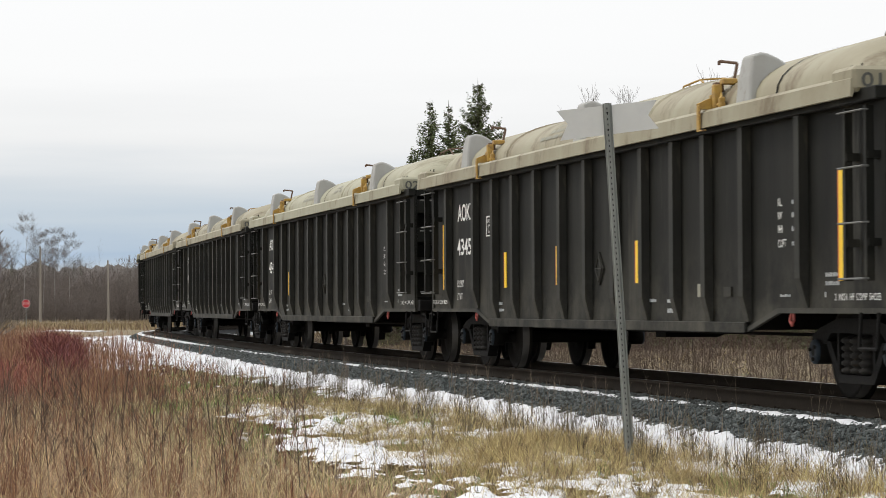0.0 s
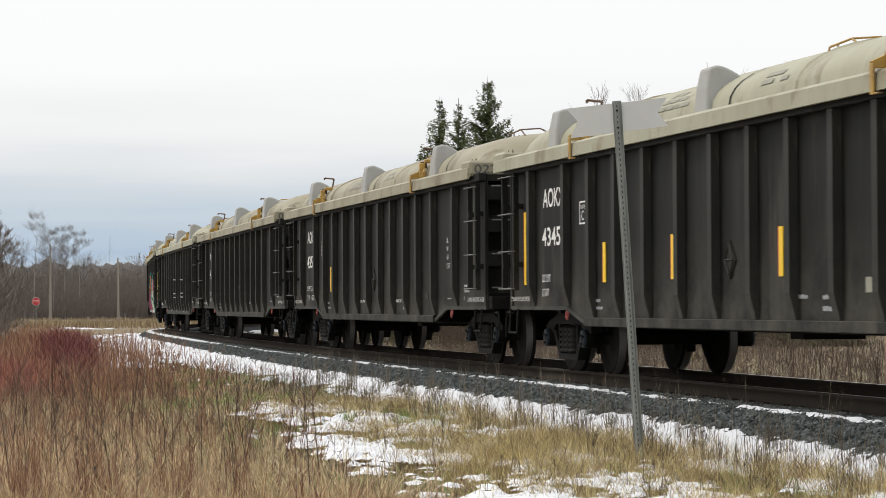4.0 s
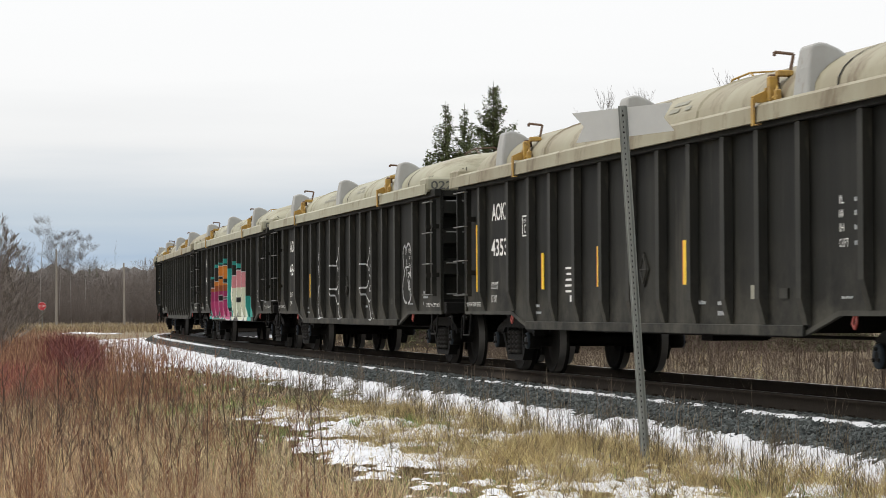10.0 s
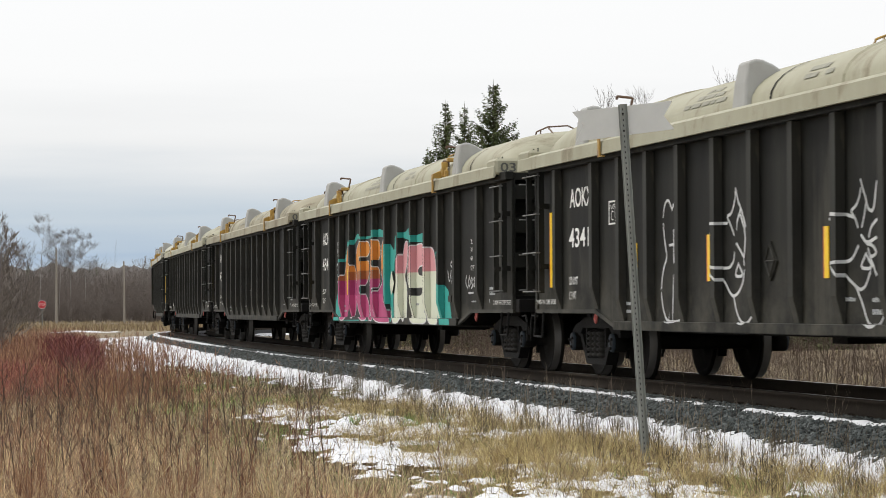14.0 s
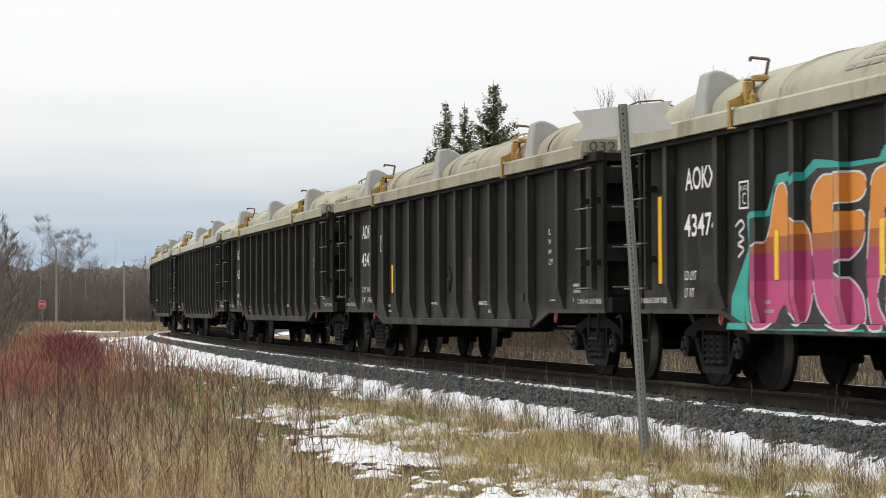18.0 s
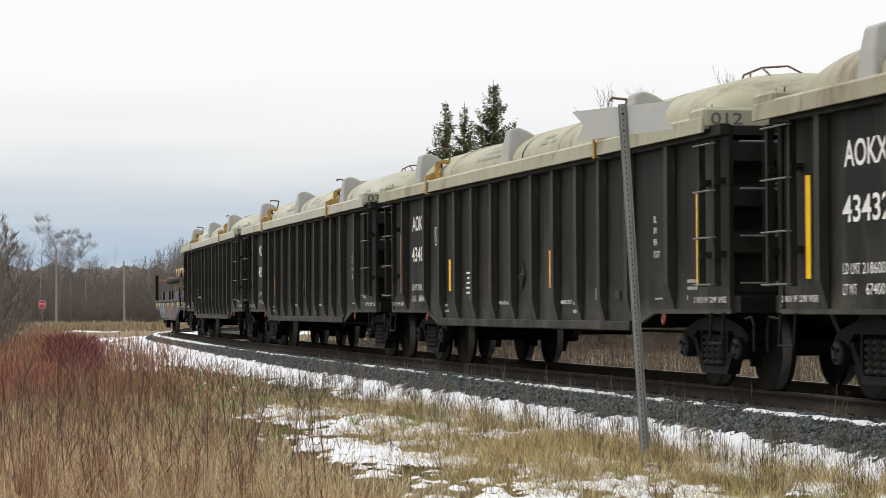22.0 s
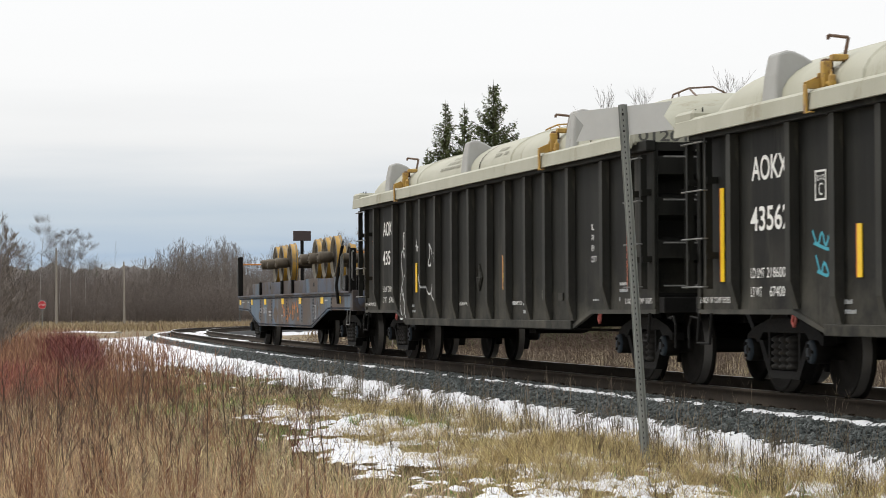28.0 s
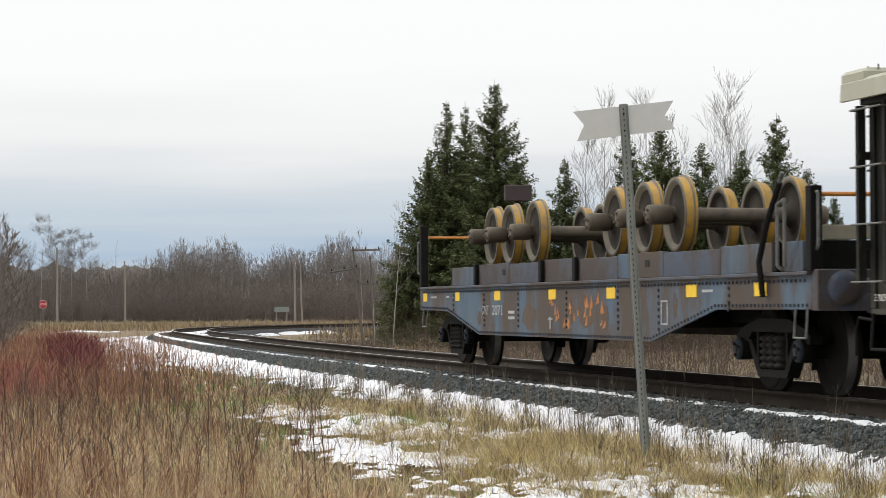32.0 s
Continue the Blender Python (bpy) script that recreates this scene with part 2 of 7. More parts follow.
M_ROAD = mat("far_asphalt", (0.10, 0.10, 0.10), (0.14, 0.14, 0.14), 0.9, 0, 0.5, 0.5)
M_STOP = mat("red_stop_sign", (0.50, 0.03, 0.04), (0.44, 0.03, 0.04), 0.5, 0, 6, 0.5)
M_GLASS = mat("dark_car_glass", (0.03, 0.035, 0.04), None, 0.1)
M_CARBLUE = mat("blue_car_paint", (0.03, 0.07, 0.26), (0.035, 0.08, 0.28), 0.3, 0.2, 3, 0.5)
M_CARGREY = mat("dark_grey_car_paint", (0.06, 0.07, 0.06), (0.07, 0.08, 0.07), 0.3, 0.2, 3, 0.5)
M_TYRE = mat("tyre_rubber", (0.02, 0.02, 0.02), None, 0.9)
M_TEAL = mat("teal_spray_paint", (0.02, 0.30, 0.26), (0.03, 0.36, 0.31), 0.6, 0, 4, 0.5)
M_PINK = mat("pink_spray_paint", (0.66, 0.30, 0.32), (0.58, 0.26, 0.28), 0.6, 0, 3, 0.5)
M_MAGENTA = mat("magenta_spray_paint", (0.50, 0.07, 0.20), (0.42, 0.05, 0.16), 0.6, 0, 3, 0.5)
M_ORANGEPAINT = mat("orange_spray_paint", (0.66, 0.25, 0.03), (0.58, 0.20, 0.03), 0.6, 0, 3, 0.5)
M_CREAM = mat("cream_spray_paint", (0.68, 0.70, 0.56), (0.60, 0.63, 0.50), 0.6, 0, 3, 0.5)
M_CHALK = mat("white_spray_line", (0.66, 0.67, 0.67), (0.55, 0.56, 0.56), 0.7, 0, 6, 0.5)
M_DARKLINE = mat("black_spray_line", (0.02, 0.02, 0.02), None, 0.6)
M_CYANTAG = mat("cyan_spray_line", (0.05, 0.38, 0.48), (0.05, 0.3, 0.4), 0.6, 0, 6, 0.5)
M_RUSTTAG = mat("orange_rust_streak", (0.50, 0.20, 0.05), (0.36, 0.14, 0.05), 0.8, 0, 3, 0.5)
M_OLDRUST = mat("brown_rusty_bar", (0.16, 0.10, 0.065), (0.11, 0.07, 0.05), 0.7, 0.1, 8, 0.5)
M_FAINT = mat("faint_grey_stencil", (0.225, 0.22, 0.175), (0.29, 0.285, 0.225), 0.7, 0, 10, 0.5)
M_RUSTPAINT = mat("dark_orange_spray_paint", (0.36, 0.11, 0.025), (0.30, 0.09, 0.03), 0.6, 0, 3, 0.5)
M_PLUM = mat("plum_spray_paint", (0.32, 0.03, 0.13), (0.38, 0.04, 0.15), 0.6, 0, 3, 0.5)
M_VERGE = mat("dull_verge_grass", (0.17, 0.13, 0.08), (0.055, 0.042, 0.031), 0.85, 0, 1.3, 0.55, island=0.7)
M_FARFIELD = mat("muted_field_grass", (0.30, 0.225, 0.135), (0.21, 0.15, 0.085), 0.85, 0, 0.05, 0.5, island=0.4)


def dusted(m, dust, z0, z1, most):
    """Pale road dust in blotches, thrown up from the track and thinning out from z0 to z1 above the rails."""
    n, l = m.node_tree.nodes, m.node_tree.links
    b = n["Principled BSDF"]
    old = b.inputs["Base Color"].links[0].from_socket
    tc, sep = n.new("ShaderNodeTexCoord"), n.new("ShaderNodeSeparateXYZ")
    l.new(tc.outputs["Object"], sep.inputs[0])
    fade = n.new("ShaderNodeMapRange")
    fade.inputs["From Min"].default_value, fade.inputs["From Max"].default_value = z0, z1
    fade.inputs["To Min"].default_value, fade.inputs["To Max"].default_value = most, 0.0
    l.new(sep.outputs["Z"], fade.inputs["Value"])
    blot = n.new("ShaderNodeTexNoise")
    blot.inputs["Scale"].default_value, blot.inputs["Detail"].default_value, blot.inputs["Roughness"].default_value = 1.9, 9, 0.7
    l.new(tc.outputs["Object"], blot.inputs["Vector"])
    rng_ = n.new("ShaderNodeMapRange")
    rng_.inputs["From Min"].default_value, rng_.inputs["From Max"].default_value = 0.40, 0.66
    l.new(blot.outputs["Fac"], rng_.inputs["Value"])
    mul = n.new("ShaderNodeMath")
    mul.operation = "MULTIPLY"
    l.new(fade.outputs[0], mul.inputs[0])
    l.new(rng_.outputs[0], mul.inputs[1])
    mix = n.new("ShaderNodeMixRGB")
    mix.inputs["Color2"].default_value = (*dust, 1)
    l.new(mul.outputs[0], mix.inputs["Fac"])
    l.new(old, mix.inputs["Color1"])
    l.new(mix.outputs[0], b.inputs["Base Color"])


for m_ in (M_BLACK, M_BLACKEDGE):
    dusted(m_, (0.085, 0.080, 0.064), 0.7, 1.7, 0.75)

# ---- building helpers ----
def mesh_of(bm, name, material, smooth=False):
    me = bpy.data.meshes.new(name)
    bm.normal_update()
    bm.to_mesh(me)
    bm.free()
    for m in (material if isinstance(material, (list, tuple)) else [material]):
        me.materials.append(m)
    if smooth:
        me.polygons.foreach_set("use_smooth", [True] * len(me.polygons))
    return me


def part(name, bm, material, parent, label="", at=None, smooth=False):
    """One mesh under a thing or a part; bm may be a bmesh or a finished mesh."""
    me = bm if isinstance(bm, bpy.types.Mesh) else mesh_of(bm, name, material, smooth)
    ob = new(name, me)
    ob.parent = parent
    if at is not None:
        ob.matrix_basis = at
    return tagged(ob, label)


def thing(name, label, category, group="", kind="", at=None):
    ob = new(name)
    ob.empty_display_size = 0.3
    if at is not None:
        ob.matrix_basis = at
    return tagged(ob, label, category, group, kind)


def box(bm, x0, x1, y0, y1, z0, z1, bevel=0.0, mi=0):
    vs = [bm.verts.new((x, y, z)) for x in (x0, x1) for y in (y0, y1) for z in (z0, z1)]
    fs = [bm.faces.new([vs[i] for i in q]) for q in ((0, 1, 3, 2), (4, 6, 7, 5), (0, 4, 5, 1), (2, 3, 7, 6), (0, 2, 6, 4), (1, 5, 7, 3))]
    for f in fs:
        f.material_index = mi
    if bevel:
        es = list({e for f in fs for e in f.edges})
        bmesh.ops.bevel(bm, geom=es, offset=bevel, segments=1, affect="EDGES", profile=0.5)
    return bm


def prism(bm, pts, y0, y1, mi=0, plane="xz"):
    """A flat outline in the xz (or yz, xy) plane, made thick along the third axis."""
    def p(a, b, c):
        return {"xz": (a, c, b), "yz": (c, a, b), "xy": (a, b, c)}[plane]
    lo, hi = [bm.verts.new(p(a, b, y0)) for a, b in pts], [bm.verts.new(p(a, b, y1)) for a, b in pts]
    n = len(pts)
    fs = [bm.faces.new(lo), bm.faces.new(hi[::-1])] + [bm.faces.new((lo[i], hi[i], hi[(i + 1) % n], lo[(i + 1) % n])) for i in range(n)]
    for f in fs:
        f.material_index = mi
    bmesh.ops.recalc_face_normals(bm, faces=fs)
    return bm


def rod(bm, a, b, r0, r1=None, seg=8, mi=0, cap=True):
    """A round bar from a to b."""
    a, b = Vector(a), Vector(b)
    r1 = r0 if r1 is None else r1
    q = (b - a).to_track_quat("Z", "Y")
    rings = []
    for c, r in ((a, r0), (b, r1)):
        rings.append([bm.verts.new(c + q @ Vector((r * math.cos(2 * math.pi * i / seg), r * math.sin(2 * math.pi * i / seg), 0))) for i in range(seg)])
    for i in range(seg):
        f = bm.faces.new((rings[0][i], rings[0][(i + 1) % seg], rings[1][(i + 1) % seg], rings[1][i]))
        f.material_index = mi
    if cap:
        bm.faces.new(rings[0][::-1]).material_index = mi
        bm.faces.new(rings[1]).material_index = mi
    return bm


def bent(bm, pts, r, seg=6, mi=0):
    for a, b in zip(pts, pts[1:]):
        rod(bm, a, b, r, None, seg, mi)
    return bm


def lathe(bm, prof, seg=24, axis="y", mi=None):
    """Turns a profile of (radius, along) round the axis."""
    rings = []
    for r, a in prof:
        ring = []
        for i in range(seg):
            c, s = r * math.cos(2 * math.pi * i / seg), r * math.sin(2 * math.pi * i / seg)
            ring.append(bm.verts.new({"y": (c, a, s), "x": (a, c, s), "z": (c, s, a)}[axis]))
        rings.append(ring)
    for k in range(len(rings) - 1):
        for i in range(seg):
            f = bm.faces.new((rings[k][i], rings[k][(i + 1) % seg], rings[k + 1][(i + 1) % seg], rings[k + 1][i]))
            f.material_index = mi[k] if mi else 0
            f.smooth = True
    for ring in (rings[0], rings[-1]):
        if prof[0][0] > 1e-4:
            bm.faces.new(ring if ring is rings[-1] else ring[::-1])
    bmesh.ops.recalc_face_normals(bm, faces=bm.faces[:])
    return bm


def B():
    return bmesh.new()


def lettering(name, text, size, material, parent, at, width=None, label=""):
    cu = bpy.data.curves.new(name, "FONT")
    cu.body, cu.size, cu.extrude = text, size, 0.0
    if name in ("reporting_mark", "car_number", "cover_number"):
        cu.offset = 0.014 * size
    tmp = bpy.data.objects.new(name, cu)
    me = bpy.data.meshes.new_from_object(tmp)
    bpy.data.objects.remove(tmp)
    me.materials.clear()
    me.materials.append(material)
    if width:
        xs = [v.co.x for v in me.vertices]
        k = width / (max(xs) - min(xs))
        for v in me.vertices:
            v.co.x *= k
    ob = part(name, me, material, parent, label, at)
    return tagged(ob, label, kind="stuff") if name == "stencil" else ob


def side_text(u, w, z):
    """The pose of writing on the side of a car that faces the camera: u metres from the car's far end."""
    return Matrix(((-1, 0, 0, HALF - u), (0, 0, 1, w), (0, 1, 0, z), (0, 0, 0, 1)))


# ---- the line of the track ----
BEND_S = [-10, 20, 40, 55, 65, 80, 115, 125]
BEND_K = [0.0001, 0.00108, 0.0015, -0.0005, 0.00396, 0.01305, 0.0161, 0.0]
_ds = 0.25
LINE_S = np.arange(-160, 420, _ds)
_k = np.interp(LINE_S, BEND_S, BEND_K)
_i0 = int(160 / _ds)
LINE_T = np.cumsum(_k) * _ds
LINE_T = LINE_T - LINE_T[_i0] - 0.22335
LINE_X = np.cumsum(np.sin(LINE_T)) * _ds
LINE_Y = np.cumsum(np.cos(LINE_T)) * _ds
LINE_X += 2.6941 - LINE_X[_i0]
LINE_Y += 33.5397 - LINE_Y[_i0]


def on_line(s, w=0.0, z=0.0):
    """A point w metres to the camera's side of the track's middle, s metres along it."""
    x, y, t = np.interp(s, LINE_S, LINE_X), np.interp(s, LINE_S, LINE_Y), np.interp(s, LINE_S, LINE_T)
    return Vector((x - w * math.cos(t), y + w * math.sin(t), z))


def from_line(x, y):
    """Signed distance from the track's middle (camera's side positive) and the place along it, for arrays."""
    x, y = np.atleast_1d(x).astype(float), np.atleast_1d(y).astype(float)
    d, s = np.zeros_like(x), np.zeros_like(x)
    sx, sy, ss, st = LINE_X[::4], LINE_Y[::4], LINE_S[::4], LINE_T[::4]
    for a in range(0, len(x), 4000):
        q = (x[a:a + 4000, None] - sx) ** 2 + (y[a:a + 4000, None] - sy) ** 2
        i = q.argmin(1)
        dx, dy = x[a:a + 4000] - sx[i], y[a:a + 4000] - sy[i]
        d[a:a + 4000] = -dx * np.cos(st[i]) + dy * np.sin(st[i])
        s[a:a + 4000] = ss[i] + dx * np.sin(st[i]) + dy * np.cos(st[i])
        far = q.min(1) > 900
        d[a:a + 4000] = np.where(far, np.sign(d[a:a + 4000]) * np.sqrt(q.min(1)), d[a:a + 4000])
    return d, s


def wave(x, y, f, seed):
    """Smooth cheap noise between -1 and 1, for arrays."""
    r = np.random.RandomState(seed)
    out = np.zeros_like(np.asarray(x, float))
    for k in range(7):
        a, p, g = r.uniform(0, 2 * np.pi), r.uniform(0, 2 * np.pi), f * r.uniform(0.6, 1.7)
        out += np.sin((x * np.cos(a) + y * np.sin(a)) * g + p + 1.3 * np.sin((x * np.sin(a) - y * np.cos(a)) * g * 0.7 + p * 2))
    return out / 4.0


BANK_D = [0, 1.30, 1.55, 1.95, 3.0, 5.0, 12.0]
BANK_Z = [-0.24, -0.24, -0.27, -0.44, -0.58, -0.66, -0.70]


def ground_z(x, y, d=None):
    x, y = np.atleast_1d(x).astype(float), np.atleast_1d(y).astype(float)
    if d is None:
        d, _ = from_line(x, y)
    a = np.abs(d)
    z = np.interp(a, BANK_D, BANK_Z)
    lower = np.interp(y, [150, 430, 5000], [0, -1.0, -1.0]) * np.clip((a - 5) / 20, 0, 1)
    rough = np.clip((a - 2.2) / 2, 0, 1)
    return z + lower + rough * (0.05 * wave(x, y, 1.1, 3) + 0.03 * wave(x, y, 3.1, 4))


def grid_sheet(name, xs, ys, zfun, material):
    X, Y = np.meshgrid(xs, ys)
    x, y = X.ravel(), Y.ravel()
    z = zfun(x, y)
    nx, ny = len(xs), len(ys)
    i = (np.arange(ny - 1)[:, None] * nx + np.arange(nx - 1)).ravel()
    quads = np.stack([i, i + 1, i + 1 + nx, i + nx], 1)
    me = quick_mesh(name, np.stack([x, y, z], 1), quads, material)
    me.polygons.foreach_set("use_smooth", np.ones(len(quads), bool))
    return me


def quick_mesh(name, verts, faces, material):
    """A mesh from arrays: faces all of one size."""
    me = bpy.data.meshes.new(name)
    faces = np.asarray(faces)
    n, k = faces.shape
    me.vertices.add(len(verts))
    me.vertices.foreach_set("co", np.asarray(verts, np.float32).ravel())
    me.loops.add(n * k)
    me.loops.foreach_set("vertex_index", faces.astype(np.int32).ravel())
    me.polygons.add(n)
    me.polygons.foreach_set("loop_start", np.arange(0, n * k, k, dtype=np.int32))
    me.polygons.foreach_set("loop_total", np.full(n, k, np.int32))
    for m in (material if isinstance(material, (list, tuple)) else [material]):
        me.materials.append(m)
    me.update(calc_edges=True)
    return me


# ---- ground ----
gx = np.unique(np.concatenate([np.arange(-14, 14, 0.3), np.arange(-60, 60, 1.5), np.arange(-300, 300, 15), [-4000, -2000, -1000, -600, 600, 1000, 2000, 4000]]))
gy = np.unique(np.concatenate([np.arange(14, 60, 0.3), np.arange(60, 180, 0.8), np.arange(-40, 14, 2), np.arange(180, 520, 8), [-3000, -1000, -300, -120, 600, 800, 1200, 2000, 4500]]))
ground = tagged(new("ground", grid_sheet("ground", gx, gy, ground_z, M_GROUND)), "dry late autumn field with patches of green and bare soil", "ground", kind="structure")


def strip(name, s_list, prof, material, smooth=False):
    """A profile of (w, z) swept along the track."""
    n = len(prof)
    vs = np.array([on_line(s, w, z) for s in s_list for w, z in prof])
    fs = [(k * n + i, k * n + i + 1, (k + 1) * n + i + 1, (k + 1) * n + i) for k in range(len(s_list) - 1) for i in range(n - 1)]
    me = quick_mesh(name, vs, np.array(fs), material)
    if smooth:
        me.polygons.foreach_set("use_smooth", np.ones(len(fs), bool))
    return me


S_FINE = list(np.arange(-40, 125, 1.0)) + list(np.arange(125, 330, 5.0))
S_LONG = list(np.arange(-150, -40, 10)) + S_FINE
bed = tagged(new("ballast_bed", strip("ballast_bed", S_LONG, [(2.1, -0.52), (1.98, -0.42), (1.60, -0.215), (1.42, -0.175), (1.2, -0.185), (0, -0.21), (-1.2, -0.185), (-1.42, -0.175), (-1.60, -0.215), (-1.98, -0.42), (-2.1, -0.52)], M_BALLAST)),
             "grey crushed stone ballast bed under the track", "ballast", kind="structure")
track = tagged(thing("railway_track", "single railway track of rusty steel rails on dark wooden ties", "track", kind="structure"))
RAIL = [(-0.07, -0.172), (-0.07, -0.160), (-0.012, -0.140), (-0.010, -0.050), (-0.036, -0.036), (-0.036, -0.006), (-0.028, 0.0), (0.028, 0.0), (0.036, -0.006), (0.036, -0.036), (0.010, -0.050), (0.012, -0.140), (0.07, -0.160), (0.07, -0.172)]
for c in (0.7535, -0.7535):
    me = strip("rail", S_LONG, [(c - a, b) for a, b in RAIL], [M_RAILTOP, M_SHINE])
    n = len(RAIL) - 1
    mi = np.zeros(len(me.polygons), np.int32)
    mi[6::n] = 1
    me.polygons.foreach_set("material_index", mi)
    part("rail", me, None, track, "rusty steel rail with a polished head")
tie = mesh_of(box(B(), -0.115, 0.115, -1.30, 1.30, -0.355, -0.178, 0.012), "tie", M_TIE)
plate = box(B(), -0.09, 0.09, 0.60, 0.90, -0.178, -0.1725)
box(plate, -0.09, 0.09, -0.90, -0.60, -0.178, -0.1725)
for y in (0.66, 0.85, -0.66, -0.85):
    box(plate, -0.06, -0.035, y - 0.015, y + 0.015, -0.173, -0.145)
    box(plate, 0.035, 0.06, y - 0.015, y + 0.015, -0.173, -0.145)
plate = mesh_of(plate, "tie_plate", M_RAILTOP)


def line_pose(s, w=0.0, z=0.0, turn=0.0):
    t = float(np.interp(s, LINE_S, LINE_T))
    p = on_line(s, w, z)
    return pose(p.x, p.y, p.z, 0, 0, 90 - math.degrees(t) + turn)


rng = random.Random(5)
for k in range(285):
    m = line_pose(-24 + 0.52 * k, rng.uniform(-0.03, 0.03), rng.uniform(-0.004, 0.0), rng.uniform(-1.2, 1.2))
    t_ob = part("tie", tie, None, track, at=m)
    part("tie_plate", plate, None, t_ob)

# ---- the gondola cars ----
HALF = 8.80          # half the body's length
PITCHLEN = 19.007     # from car to car
BOGIE_X = 7.20        # from the car's middle to the bogie's
POST_W, SHEET_W, POST_HALF = 1.547, 1.447, 0.066
TOP_Z = 2.80
POSTS = [1.20, 2.89, 4.02, 5.11, 6.25, 7.45, 8.58, 9.73, 10.83, 11.94, 12.97, 14.12, 15.66]


def make_bogie():
    """A two-axle freight bogie; its bolster carries the other pieces."""
    bm = box(B(), -0.20, 0.20, -1.0, 1.0, 0.50, 0.72, 0.03)
    rod(bm, (0, 0, 0.70), (0, 0, 0.80), 0.20, None, 16)
    bolster = part("bogie", bm, M_UNDER, None)
    for sgn in (1, -1):
        y0, y1 = sgn * 0.96, sgn * 1.10
        bm = prism(B(), [(-1.08, 0.52), (-1.08, 0.61), (-0.92, 0.68), (-0.45, 0.78), (0.45, 0.78), (0.92, 0.68), (1.08, 0.61), (1.08, 0.52), (0.74, 0.54), (0.60, 0.64), (-0.60, 0.64), (-0.74, 0.54)], y0, y1)
        prism(bm, [(-0.74, 0.56), (-0.62, 0.56), (-0.36, 0.25), (0.36, 0.25), (0.62, 0.56), (0.74, 0.56), (0.42, 0.17), (-0.42, 0.17)], y0, y1)
        for x in (-0.45, 0.40):
            box(bm, x, x + 0.05, min(y0, y1), max(y0, y1), 0.24, 0.66)
        part("side_frame", bm, M_UNDER, bolster)
        coil = B()
        pts = [(0.0, 0.26)]
        for k in range(5):
            pts += [(0.07, 0.262 + 0.07 * k), (0.10, 0.278 + 0.07 * k), (0.10, 0.304 + 0.07 * k), (0.07, 0.320 + 0.07 * k)]
        coil = mesh_of(lathe(coil, pts + [(0.0, 0.63)], 12, "z"), "spring", M_SPRING)
        for cx in (-0.21, 0.0, 0.21):
            part("spring", coil, None, bolster, "coil spring", pose(cx, sgn * 1.05, 0))
    for x in (-0.62, 0.62):
        part("brake_beam", rod(B(), (x, -0.6, 0.42), (x, 0.6, 0.42), 0.05), M_UNDER, bolster)
        for y in (-0.78, 0.78):
            part("brake_shoe", box(B(), x * 0.73 - 0.04, x * 0.73 + 0.04, y - 0.05, y + 0.05, 0.25, 0.62), M_UNDER, bolster)
    prof = [(0.10, -0.80), (0.20, -0.79), (0.36, -0.755), (0.41, -0.80), (0.457, -0.80), (0.457, -0.70), (0.485, -0.685), (0.48, -0.655), (0.40, -0.66), (0.37, -0.70), (0.20, -0.70), (0.10, -0.66), (0.085, -0.60)]
    prof = [(0.045, -1.17), (0.115, -1.165), (0.12, -1.14), (0.12, -0.98), (0.085, -0.96), (0.085, -0.81)] + prof
    prof = prof + [(r, -a) for r, a in prof[::-1]]
    mi = [1 if (abs(prof[k][0] - 0.457) < 0.01 and abs(prof[k + 1][0] - 0.457) < 0.01) else 2 if abs(prof[k][1]) > 1.1 and abs(prof[k + 1][1]) > 1.1 else 0 for k in range(len(prof) - 1)]
    bm = lathe(B(), prof, 28, "y", mi)
    for k in range(3):
        a = k * 2 * math.pi / 3
        for sgn in (1, -1):
            rod(bm, (0.07 * math.cos(a), sgn * 1.16, 0.07 * math.sin(a)), (0.07 * math.cos(a), sgn * 1.19, 0.07 * math.sin(a)), 0.02, None, 6)
    wheel_mesh = mesh_of(bm, "wheelset", [M_WHEEL, M_TREAD, M_CAP])
    for x in (-0.89, 0.89):
        part("wheelset", wheel_mesh, None, bolster, "wheelset with polished treads and bearing caps", pose(x, 0, 0.457))
    return bolster


def add_ladder(car, x0, x1, y, z0, z1, rungs):
    """A side ladder on brackets, with its rungs as pieces."""
    sgn = 1 if y > 0 else -1
    bm = B()
    for x in (x0, x1):
        box(bm, x - 0.03, x + 0.03, y - 0.010, y + 0.010, z0, z1)
        box(bm, x - 0.03, x - 0.018, min(y - sgn * 0.010, y - sgn * 0.065), max(y - sgn * 0.010, y - sgn * 0.065), z0, z1)
    for z in (z0 + 0.22 * (z1 - z0), z0 + 0.72 * (z1 - z0)):
        for x in (x0, x1):
            box(bm, x - 0.05, x + 0.05, min(y, sgn * SHEET_W), max(y, sgn * SHEET_W), z - 0.035, z + 0.035)
    lad = part("ladder", bm, M_BLACK, car)
    bm = B()
    bent(bm, [(x0 - 0.05, y, 0), (x0 - 0.05, y + sgn * 0.05, 0.0), (x1 + 0.05, y + sgn * 0.05, 0), (x1 + 0.05, y, 0)], 0.010)
    rung = mesh_of(bm, "rung", M_RUNG)
    for k in range(rungs):
        part("rung", rung, None, lad, "worn steel rung", pose(0, 0, z0 + 0.02 + (z1 - z0 - 0.06) * k / (rungs - 1)))
    return lad


